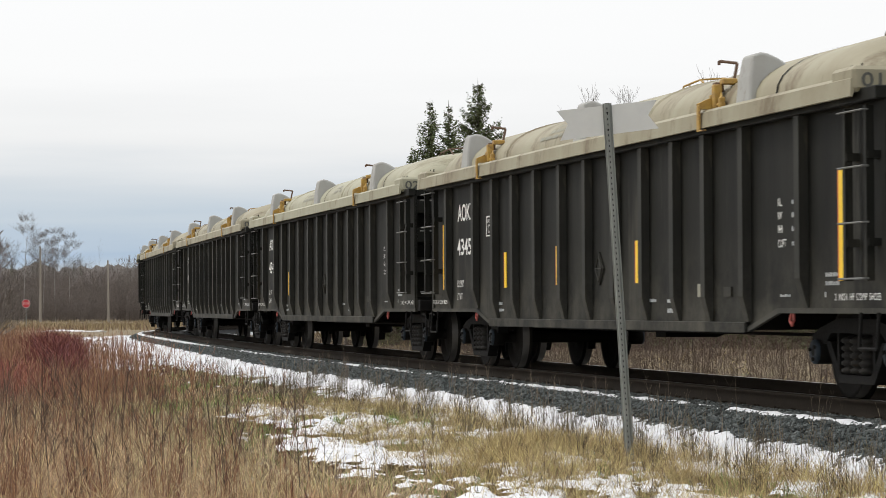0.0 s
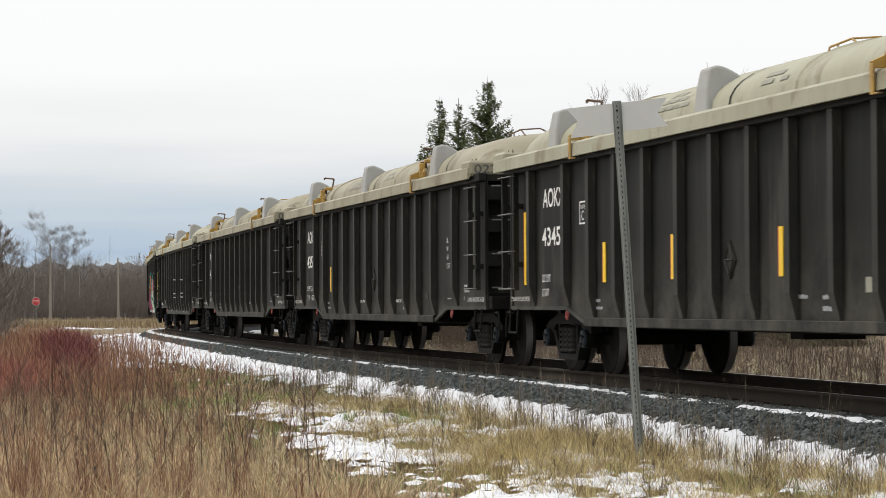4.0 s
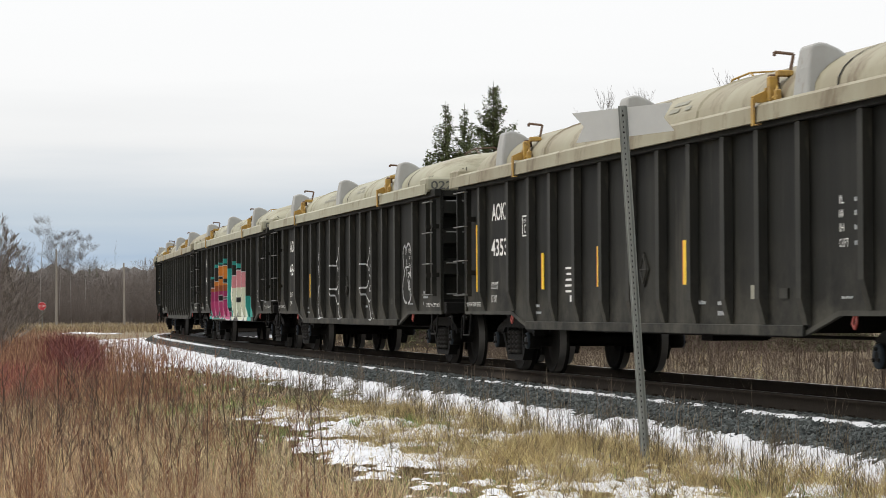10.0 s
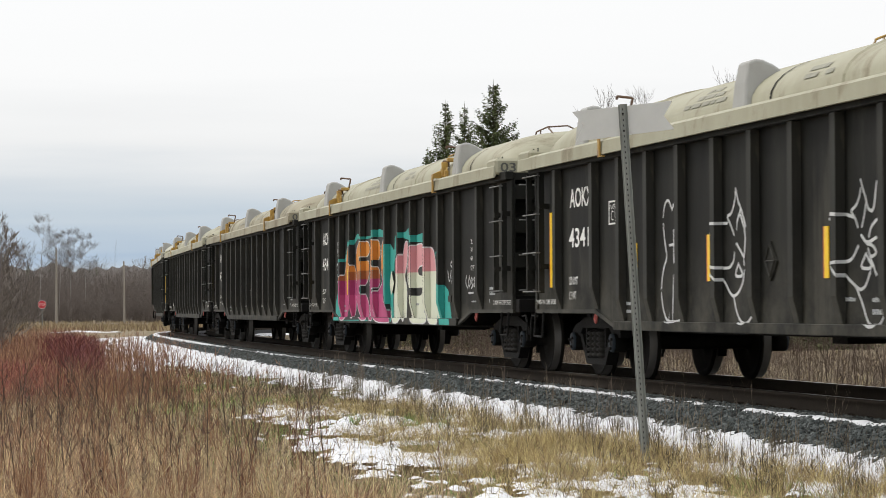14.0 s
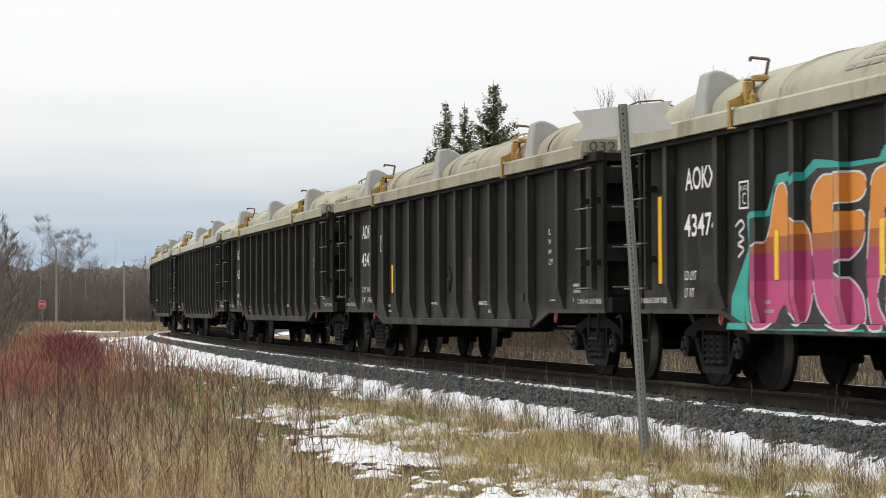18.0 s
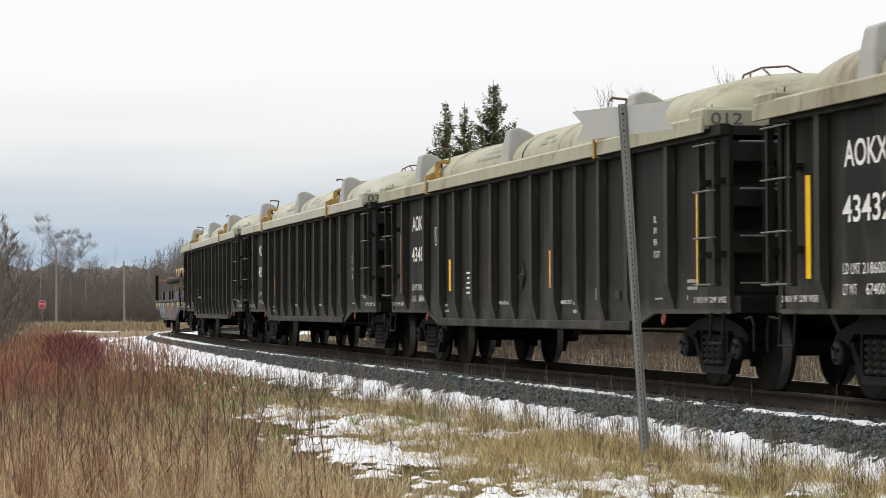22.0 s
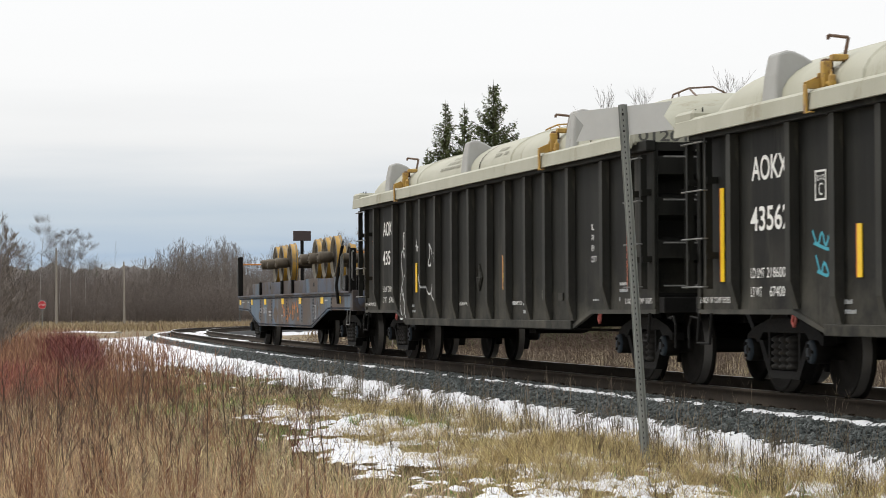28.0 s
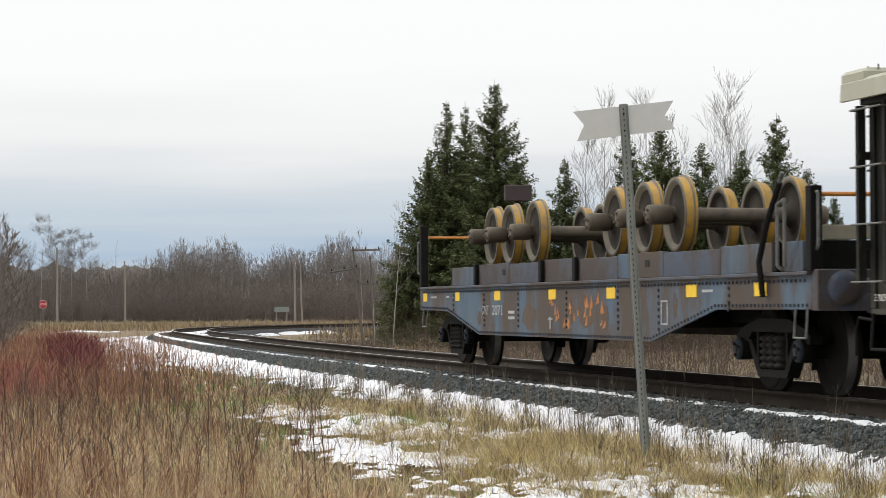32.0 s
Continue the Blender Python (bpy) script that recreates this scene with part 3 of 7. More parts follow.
def cover_mesh(material):
    """The arched lid: half an ellipse across, rounded down at both ends, on a flange."""
    bm = B()
    us = [0.15, 0.18, 0.25, 0.35, 0.5, 0.7, 0.95, 1.3, 1.8] + [2.4 + 0.8 * k for k in range(16)] + [15.2, 15.7, 16.1, 16.35, 16.55, 16.7, 16.8, 16.87, 16.90]
    rows = []
    n = 20
    for u in us:
        e = min(1.0, (u - 0.15) / 1.2, (16.90 - u) / 0.8)
        k = math.sqrt(max(0.0, 1 - (1 - e) ** 2))
        row = []
        for i in range(n + 1):
            a = math.pi * i / n
            w = 1.46 * math.cos(a) * (0.86 + 0.14 * k)
            row.append(bm.verts.new((HALF - u, w, 2.93 + 0.58 * k * math.sin(a) ** 0.85)))
        rows.append(row)
    for a, b in zip(rows, rows[1:]):
        for i in range(n):
            bm.faces.new((a[i], a[i + 1], b[i + 1], b[i])).smooth = True
    # raised seams across the arch
    for u in (4.6, 10.9):
        ring = []
        for i in range(n + 1):
            a = math.pi * i / n
            for du, lift in ((-0.025, 0.0), (0.0, 0.02), (0.025, 0.0)):
                ring.append(bm.verts.new((HALF - u + du, (1.46 + lift) * math.cos(a), 2.93 + (0.58 + lift) * math.sin(a) ** 0.85)))
        for i in range(n):
            for j in range(2):
                bm.faces.new((ring[3 * i + j], ring[3 * i + j + 1], ring[3 * i + 4 + j], ring[3 * i + 3 + j]))
    bmesh.ops.recalc_face_normals(bm, faces=bm.faces[:])
    # the flange that grips the car's top edge
    for sgn in (1, -1):
        prism(bm, [(sgn * 1.655, 2.748), (sgn * 1.645, 2.905), (sgn * 1.60, 2.938), (sgn * 1.36, 2.945), (sgn * 1.36, 2.86), (sgn * 1.60, 2.86), (sgn * 1.63, 2.744)], HALF + 0.24, -HALF + 0.36, 0, "yz")
    for x0, x1 in ((HALF - 0.30, HALF + 0.28), (-HALF + 0.33, -HALF + 0.85)):
        box(bm, x0, x1, -1.635, 1.635, 2.79, 3.02, 0.035)
    return mesh_of(bm, "cover", material)


def make_gondola():
    car = thing("gondola_car", "black high-sided steel gondola car with a cream fibreglass cover", "railway car", "gondola cars of the train")
    # outline of a side: straight top, raised ends over the bogies, deep belly between them
    X = lambda u: HALF - u
    sheet_poly = [(X(0), TOP_Z), (X(0), 0.83), (X(2.80), 0.83), (X(3.68), 0.65), (X(14.10), 0.64), (X(14.96), 0.83), (X(17.6), 0.83), (X(17.6), TOP_Z)]
    for sgn in (1, -1):
        part("side_panel", prism(B(), sheet_poly, sgn * SHEET_W, sgn * (SHEET_W - 0.02)), M_BLACK, car)
        a, b = sgn * (SHEET_W + 0.003), sgn * (SHEET_W + 0.05)
        for q in ([(0, 0.83), (2.80, 0.83), (3.68, 0.64), (3.68, 0.69), (2.82, 0.88), (0, 0.88)], [(14.10, 0.64), (14.96, 0.83), (17.6, 0.83), (17.6, 0.88), (14.94, 0.88), (14.10, 0.69)]):
            part("end_flange", prism(B(), [(X(u), z) for u, z in q], sgn * (SHEET_W + 0.002), sgn * (SHEET_W + 0.022)), M_BLACKEDGE, car)
        for u in (0.0, 17.5):
            bm = box(B(), X(u + 0.10), X(u), min(sgn * (SHEET_W + 0.004), sgn * (SHEET_W + 0.03)), max(sgn * (SHEET_W + 0.004), sgn * (SHEET_W + 0.03)), 0.885, TOP_Z - 0.104, 0.006)
            part("corner_post", bm, M_BLACK, car)
        bm = box(B(), X(14.10), X(3.68), min(sgn * (SHEET_W + 0.003), sgn * (SHEET_W + 0.05)), max(sgn * (SHEET_W + 0.003), sgn * (SHEET_W + 0.05)), 0.63, 0.74, 0.008)
        part("side_sill", bm, M_BLACK, car)
        bm = box(B(), -HALF, HALF, min(sgn * (SHEET_W + 0.003), sgn * (POST_W + 0.02)), max(sgn * (SHEET_W + 0.003), sgn * (POST_W + 0.02)), TOP_Z - 0.10, TOP_Z + 0.02, 0.01)
        part("top_chord", bm, M_BLACK, car)
        a, b = sgn * (SHEET_W + 0.004), sgn * POST_W
        low = prism(B(), [(b, TOP_Z - 0.104), (a, TOP_Z - 0.104), (a, 0.745), (sgn * (SHEET_W + 0.035), 0.745), (b, 1.00)], -POST_HALF, POST_HALF, 0, "yz")
        low = mesh_of(low, "side_post", M_BLACKEDGE)
        high = prism(B(), [(b, TOP_Z - 0.104), (a, TOP_Z - 0.104), (a, 0.884), (sgn * (SHEET_W + 0.02), 0.884), (b, 1.16)], -POST_HALF, POST_HALF, 0, "yz")
        high = mesh_of(high, "side_post", M_BLACKEDGE)
        for u in POSTS:
            part("side_post", high if u < 3 or u > 14.9 else low, None, car, at=pose(X(u), 0, 0))
        if sgn > 0:
            add_ladder(car, X(0.56), X(-0.04), 1.57, 1.10, 2.70, 4)
            add_ladder(car, X(17.37), X(16.89), 1.565, 1.12, 2.66, 4)
        else:
            add_ladder(car, X(17.48), X(16.90), -1.64, 1.12, 2.66, 4)
            add_ladder(car, X(0.56), X(-0.04), -1.64, 1.10, 2.70, 4)
    for u, f in ((0.0, 1), (17.6, -1)):
        q = X(u) - f * 0.20
        bm = box(B(), min(q, q - f * 0.02), max(q, q - f * 0.02), -SHEET_W + 0.022, SHEET_W - 0.022, 0.90, TOP_Z)
        wall = part("end_wall", bm, M_BLACK, car)
        for z in (1.57, 2.06, 2.53):
            rib = prism(B(), [(q + f * 0.003, z - 0.15), (q + f * 0.003, z + 0.15), (X(u), z + 0.10), (X(u), z - 0.10)], -SHEET_W + 0.024, SHEET_W - 0.024)
            part("end_rib", rib, M_BLACK, wall)
        part("end_beam", box(B(), min(q + f * 0.003, X(u)), max(q + f * 0.003, X(u)), -SHEET_W + 0.024, SHEET_W - 0.024, TOP_Z - 0.10, TOP_Z - 0.005), M_BLACK, wall)
        bm = B()
        for y in (1.15, 0.72):
            box(bm, X(u) + f * 0.17 - 0.012, X(u) + f * 0.17 + 0.012, y - 0.02, y + 0.02, 1.10, 2.68)
            box(bm, X(u) + f * 0.09 - 0.08, X(u) + f * 0.09 + 0.08, y - 0.02, y + 0.02, 2.2, 2.25)
        lad = part("end_ladder", bm, M_BLACK, car)
        rung = mesh_of(rod(B(), (X(u) + f * 0.19, 0.62, 0), (X(u) + f * 0.19, 1.42, 0), 0.012, None, 6), "rung", M_RUNG)
        for k in range(4):
            part("rung", rung, None, lad, "worn steel rung", pose(0, 0, 1.15 + 0.49 * k))
        bm = box(B(), min(X(u), X(u) + f * 0.2), max(X(u), X(u) + f * 0.2), -1.43, 1.43, 0.84, 1.02, 0.01)
        part("end_sill", bm, M_UNDER, car)
        bm = B()
        box(bm, min(X(u) + f * 0.15, X(u) + f * 0.46), max(X(u) + f * 0.15, X(u) + f * 0.46), -0.09, 0.09, 0.80, 0.96, 0.02)
        box(bm, min(X(u) + f * 0.44, X(u) + f * 0.74), max(X(u) + f * 0.44, X(u) + f * 0.74), -0.14 if f > 0 else -0.02, 0.02 if f > 0 else 0.14, 0.72, 1.02, 0.04)
        part("coupler", bm, M_UNDER, car, "cast steel knuckle coupler")
        bm = bent(B(), [(X(u) + f * 0.2, 0.45, 0.86), (X(u) + f * 0.35, 0.40, 0.62), (X(u) + f * 0.55, 0.30, 0.50), (X(u) + f * 0.69, 0.22, 0.58)], 0.022)
        part("air_hose", bm, M_TYRE, car, "drooping rubber air hose")
        bm = bent(B(), [(X(u) - f * 0.12, 1.50, 0.84), (X(u) - f * 0.12, 1.52, 0.52), (X(u) - f * 0.52, 1.52, 0.52), (X(u) - f * 0.52, 1.50, 0.84)], 0.016)
        part("stirrup_step", bm, M_UNDER, car)
        bm = bent(B(), [(X(u) + f * 0.2, 1.38, 0.78), (X(u) + f * 0.45, 1.40, 0.80), (X(u) + f * 0.52, 1.40, 0.70), (X(u) + f * 0.52, 1.40, 0.45)], 0.014)
        part("uncoupling_lever", bm, M_UNDER, car, "bent uncoupling lever")
    bm = box(B(), -HALF + 0.02, HALF - 0.02, -SHEET_W + 0.02, SHEET_W - 0.02, 1.03, 1.07)
    box(bm, -HALF + 0.2, HALF - 0.2, -0.33, 0.33, 0.72, 1.03)
    for u in (4.0, 6.3, 8.6, 10.8, 13.0, 14.0):
        box(bm, X(u) - 0.06, X(u) + 0.06, -SHEET_W + 0.02, SHEET_W - 0.02, 0.66, 1.03)
    part("floor", bm, M_UNDER, car)
    bm = B()
    rod(bm, (X(9.4), 0.35, 0.72), (X(10.6), 0.35, 0.72), 0.14, None, 12)
    rod(bm, (X(6.2), -0.5, 0.70), (X(7.6), -0.5, 0.70), 0.20, None, 12)
    rod(bm, (X(2.5), 0.5, 0.60), (X(14.6), 0.5, 0.60), 0.02, None, 6)
    box(bm, X(8.6), X(8.2), -0.2, 0.5, 0.52, 0.72)
    part("brake_gear", bm, M_UNDER, car)
    for u in (15.30, 2.82):
        bm = bent(B(), [(X(u - 0.03), 1.45, 0.83), (X(u - 0.05), 1.46, 0.76), (X(u), 1.46, 0.71), (X(u + 0.05), 1.46, 0.76), (X(u + 0.03), 1.45, 0.83)], 0.014)
        part("tow_ring", bm, M_RED, car, "red towing ring")
    # yellow reflector strips on the posts and panels
    for u, z0, z1, w in ((0.76, 1.17, 2.16, SHEET_W + 0.008), (4.47, 1.17, 1.66, SHEET_W + 0.008), (7.10, 1.18, 1.68, SHEET_W + 0.008), (10.45, 1.17, 1.66, SHEET_W + 0.008), (16.54, 1.13, 2.14, SHEET_W + 0.008)):
        bm = box(B(), X(u) - 0.055, X(u) + 0.055, w - 0.004, w + 0.005, z0, z1)
        box(bm, X(u) + 0.055, X(u) + 0.08, w - 0.004, w + 0.004, z0, z1, 0, 1)
        part("reflector_strip", bm, [M_REFLECT, M_REDEDGE], car, "yellow reflective strip")
    lettering("stencil", "2  INCH  HF  COMP  SHOES", 0.09, M_LETTER, car, side_text(0.10, SHEET_W + 0.034, 0.95), 0.95)
    lettering("stencil", "2  INCH  HF  COMP  SHOES", 0.09, M_LETTER, car, side_text(16.36, SHEET_W + 0.006, 0.95), 1.05)
    lettering("stencil", "LD LMT", 0.145, M_LETTER, car, side_text(1.60, SHEET_W + 0.006, 1.20), 0.40)
    lettering("stencil", "LT WT", 0.145, M_LETTER, car, side_text(1.60, SHEET_W + 0.006, 1.01), 0.32)
    for word, z in (("IL", 1.87), ("IW", 1.74), ("IH", 1.61), ("CUFT", 1.47)):
        lettering("stencil", word, 0.11, M_LETTER, car, side_text(14.93, SHEET_W + 0.006, z), 0.055 * len(word))
    rnd = random.Random(3)
    for u, z, w, h in ((15.30, 1.88, 0.10, 0.06), (15.30, 1.75, 0.05, 0.06), (15.30, 1.62, 0.05, 0.06), (15.30, 1.48, 0.06, 0.06), (16.14, 1.17, 0.34, 0.05), (16.14, 1.09, 0.34, 0.05), (16.12, 0.98, 0.04, 0.08),
                       (10.82, 0.95, 0.30, 0.05), (11.52, 0.94, 0.40, 0.06), (11.52, 0.83, 0.48, 0.06), (14.98, 0.99, 0.28, 0.03), (3.85, 0.93, 0.42, 0.05), (3.85, 0.84, 0.52, 0.05)):
        bm = B()
        a = u
        while a < u + w - 0.01:
            k = rnd.uniform(0.016, 0.028)
            box(bm, X(min(a + k, u + w)), X(a), SHEET_W + 0.002, SHEET_W + 0.006, z, z + 0.8 * h * rnd.choice((1, 1, 0.8)))
            a += k + 0.016
        tagged(part("stencil", bm, M_WORN, car, "small white stencilled line"), kind="stuff")
    bm = box(B(), X(12.78), X(12.54), SHEET_W + 0.002, SHEET_W + 0.006, 1.00, 1.14)
    part("placard", bm, M_FAINT, car, "small white placard")
    bm = box(B(), X(13.62), X(13.40), SHEET_W + 0.002, SHEET_W + 0.02, 1.00, 1.10)
    part("route_board", bm, M_BLACKEDGE, car)
    bm = B()
    for a in ((3.38, 3.40, 1.91, 2.20), (3.64, 3.66, 1.91, 2.20), (3.38, 3.66, 2.18, 2.20), (3.38, 3.66, 1.91, 1.93)):
        box(bm, X(a[1]), X(a[0]), SHEET_W + 0.002, SHEET_W + 0.006, a[2], a[3])
    part("plate_box", bm, M_LETTER, car, "white outlined box")
    lettering("stencil", "C", 0.17, M_LETTER, car, side_text(3.47, SHEET_W + 0.006, 1.96), 0.10)
    lettering("stencil", "PLATE", 0.075, M_LETTER, car, side_text(3.42, SHEET_W + 0.006, 2.10), 0.20)
    plate = part("placard_holder", prism(B(), [(X(8.98), 1.56), (X(9.16), 1.36), (X(8.98), 1.16), (X(8.80), 1.36)], SHEET_W + 0.002, SHEET_W + 0.022), M_BLACK, car, "black steel diamond-shaped placard holder")
    bm = B()
    ring = [(0, 0.16), (0.13, 0), (0, -0.16), (-0.13, 0)]
    for (x0, z0), (x1, z1) in zip(ring, ring[1:] + ring[:1]):
        rod(bm, (X(8.98) + x0, SHEET_W + 0.026, 1.36 + z0), (X(8.98) + x1, SHEET_W + 0.026, 1.36 + z1), 0.012, None, 6)
    rod(bm, (X(8.98) - 0.13, SHEET_W + 0.026, 1.36), (X(8.98) + 0.13, SHEET_W + 0.026, 1.36), 0.010, None, 6)
    part("holder_rim", bm, M_BLACKEDGE, plate)
    for x in (BOGIE_X, -BOGIE_X):
        bg = make_bogie()
        bg.parent = car
        bg.matrix_basis = pose(x, 0, 0)
        tagged(bg, "sooty two-axle freight bogie")
    # the cover and its fittings
    cover = part("cover", cover_mesh(M_COVER), None, car, "cream fibreglass cover with grey streaks")
    for sgn in (1, -1):
        for u in (2.32, 8.22, 14.14):
            x = X(u)
            bm = B()
            outline = [(1.52, 2.95), (1.50, 3.20), (1.46, 3.42), (1.37, 3.445), (1.30, 3.435), (1.20, 3.39), (1.11, 3.33), (1.08, 3.28), (1.08, 3.0)]
            rings = []
            for w, z in outline:
                f = (z - 2.95) / 0.5
                hw = 0.205 - 0.05 * f
                rings.append([bm.verts.new((x - hw - (0.10 * (1.44 - w) if w < 1.4 else 0), sgn * w, z)), bm.verts.new((x + hw + (0.10 * (1.44 - w) if w < 1.4 else 0), sgn * w, z))])
            for a, b in zip(rings, rings[1:]):
                bm.faces.new((a[0], a[1], b[1], b[0]))
            bm.faces.new([q[0] for q in rings])
            bm.faces.new([q[1] for q in rings][::-1])
            bmesh.ops.recalc_face_normals(bm, faces=bm.faces[:])
            bmesh.ops.bevel(bm, geom=[e for e in bm.edges if len(e.link_faces) == 2 and e.calc_face_angle(0) > 0.6], offset=0.035, segments=3, affect="EDGES", profile=0.5)
            part("hump", bm, M_HUMP, cover, "rounded grey fibreglass hump")
        for u in (3.72, 13.25):
            x = X(u)
            bar = lambda bm, x0, x1, y0, y1, z0, z1, e=0.004: box(bm, x0, x1, min(sgn * y0, sgn * y1), max(sgn * y0, sgn * y1), z0, z1, e)
            bm = bar(B(), x - 0.040, x + 0.040, 1.664, 1.684, 2.712, 2.985)
            bar(bm, x - 0.15, x - 0.046, 1.64, 1.684, 2.712, 2.726)
            prism(bm, [(sgn * 1.665, 2.965), (sgn * 1.682, 3.005), (sgn * 1.56, 3.06), (sgn * 1.54, 3.01)], x - 0.04, x + 0.04, 0, "yz")
            prism(bm, [(sgn * 1.662, 2.945), (sgn * 1.662, 2.99), (sgn * 1.545, 3.05), (sgn * 1.545, 2.945)], x - 0.038, x + 0.012, 0, "yz")
            bar(bm, x - 0.12, x - 0.03, 1.45, 1.54, 2.95, 3.20, 0.01)
            bar(bm, x + 0.03, x + 0.07, 1.46, 1.53, 2.95, 3.10, 0.006)
            bar(bm, x - 0.26, x - 0.20, 1.47, 1.53, 2.94, 3.06, 0.01)
            for p, q, g in (((x + 0.06, 1.50, 3.08), (x - 0.02, 1.44, 3.19), 0.016), ((x - 0.22, 1.50, 3.04), (x - 0.10, 1.46, 3.12), 0.014), ((x - 0.28, 1.50, 2.985), (x + 0.16, 1.50, 2.985), 0.024)):
                rod(bm, (p[0], sgn * p[1], p[2]), (q[0], sgn * q[1], q[2]), g, None, 8)
            clasp = part("clasp", bm, M_CLASP, car, "yellow lever clasp over the cover's edge")
            part("clasp_block", bar(B(), x - 0.03, x + 0.05, 1.40, 1.50, 3.13, 3.23, 0.008), M_OLDRUST, clasp, "rusty brown block")
            part("clasp_block", bar(B(), x - 0.16, x - 0.06, 1.30, 1.46, 3.20, 3.26, 0.008), M_CLASP, clasp)
            bm = bent(B(), [(x - 0.05, sgn * 1.30, 3.24), (x - 0.05, sgn * 1.26, 3.43), (x - 0.02, sgn * 1.45, 3.45), (x - 0.02, sgn * 1.45, 3.41)], 0.017)
            part("clasp_handle", bm, M_OLDRUST, cover, "rusty brown bent handle")
        bm = B()
        for k, (u, z, w) in enumerate(((6.2, 3.08, 0.2), (6.45, 3.08, 0.3), (6.8, 3.08, 0.25), (7.1, 3.08, 0.12), (7.27, 3.08, 0.3), (6.5, 3.16, 0.2), (6.75, 3.16, 0.3), (7.1, 3.16, 0.25), (6.6, 3.23, 0.16), (6.85, 3.23, 0.24), (9.8, 3.18, 0.5), (9.8, 3.10, 0.35), (10.35, 3.10, 0.2))):
            yy = 1.466 * math.cos(math.asin(((z - 2.93) / 0.58) ** (1 / 0.85)))
            y2 = 1.466 * math.cos(math.asin(((z + 0.045 - 2.93) / 0.58) ** (1 / 0.85)))
            q = [bm.verts.new((X(u), sgn * yy, z)), bm.verts.new((X(u + w), sgn * yy, z)), bm.verts.new((X(u + w), sgn * y2, z + 0.047)), bm.verts.new((X(u), sgn * y2, z + 0.047))]
            bm.faces.new(q)
        tagged(part("stencil", bm, M_FAINT, cover, "faint grey stencilled lines"), kind="stuff")
    for u in (9.0, 14.95):
        bm = B()
        ring = []
        for i in range(21):
            a = math.pi * i / 20
            for du in (-0.02, 0.02):
                ring.append(bm.verts.new((X(u) + du, 1.468 * math.cos(a), 2.93 + 0.588 * math.sin(a) ** 0.85)))
        for i in range(20):
            bm.faces.new((ring[2 * i], ring[2 * i + 1], ring[2 * i + 3], ring[2 * i + 2]))
        part("seal_strip", bm, M_UNDER, cover, "black rubber seal strip")
    for u, m_ in ((9.9, M_CLASP), (15.9, M_OLDRUST)):
        x = X(u)
        bm = bent(B(), [(x + 0.30, 0.62, 3.42), (x + 0.26, 0.60, 3.52), (x - 0.20, 0.55, 3.56), (x - 0.42, 0.52, 3.44)], 0.012)
        bent(bm, [(x - 0.20, 0.55, 3.56), (x - 0.22, 0.25, 3.58), (x - 0.24, 0.05, 3.48)], 0.012)
        rod(bm, (x + 0.1, 0.58, 3.42), (x + 0.1, 0.58, 3.53), 0.010, None, 6)
        part("lifting_rail", bm, m_, cover, "thin bent lifting rail")
    for u in (0.05, 0.28):
        for f in (1, -1):
            bm = rod(B(), (f * (HALF - u - (0.4 if f < 0 else 0)), 1.5, 3.0), (f * (HALF - u - (0.4 if f < 0 else 0)), 1.5, 3.05), 0.007, None, 6)
            part("cover_bolt", bm, M_UNDER, cover)
    return car


FIRST = 59.62      # where the last gondola's far end stands at 20 s
SPEED, GAIN = 5.8945, 0.00315


def gone(t):
    """How far the train has come since 20 s."""
    return SPEED * (t - 20) + GAIN * (t - 20) ** 2


def number_car(car, number, lid, loads):
    lettering("reporting_mark", "AOKX", 0.34, M_LETTER, car, side_text(1.66, SHEET_W + 0.006, 2.19), 1.02)
    lettering("car_number", number, 0.34, M_LETTER, car, side_text(1.61, SHEET_W + 0.006, 1.68), 1.12 if len(number) > 4 else 0.92)
    if lid:
        m = Matrix(((0, 0, -1, -HALF + 0.326), (-1, 0, 0, 1.56), (0, 1, 0, 2.835), (0, 0, 0, 1)))
        lettering("cover_number", lid, 0.175, M_STENCIL, car, m, 0.118 * len(lid))
    if loads:
        lettering("stencil", loads[0], 0.145, M_LETTER, car, side_text(2.06, SHEET_W + 0.006, 1.20), 0.52)
        lettering("stencil", loads[1], 0.145, M_LETTER, car, side_text(2.14, SHEET_W + 0.006, 1.01), 0.42)
        lettering("stencil", "RELEASE ROD", 0.075, M_LETTER, car, side_text(10.95, SHEET_W + 0.006, 0.95), 0.50)
        lettering("stencil", "RETAINING VALVE", 0.075, M_LETTER, car, side_text(7.62, SHEET_W + 0.006, 0.95), 0.62)
    if number in ("43482", "43531"):
        for k, w in enumerate((0.30, 0.22, 0.28, 0.34, 0.30)):
            part("stencil", box(B(), HALF - (5.72 + w / 2), HALF - (5.72 - w / 2), SHEET_W + 0.002, SHEET_W + 0.006, 1.42 - 0.075 * k, 1.448 - 0.075 * k), M_LETTER, car, "small white stencilled line")
        part("placard", box(B(), HALF - (5.90), HALF - (5.78), SHEET_W + 0.002, SHEET_W + 0.006, 1.00, 1.08), M_LETTER, car, "small white placard")


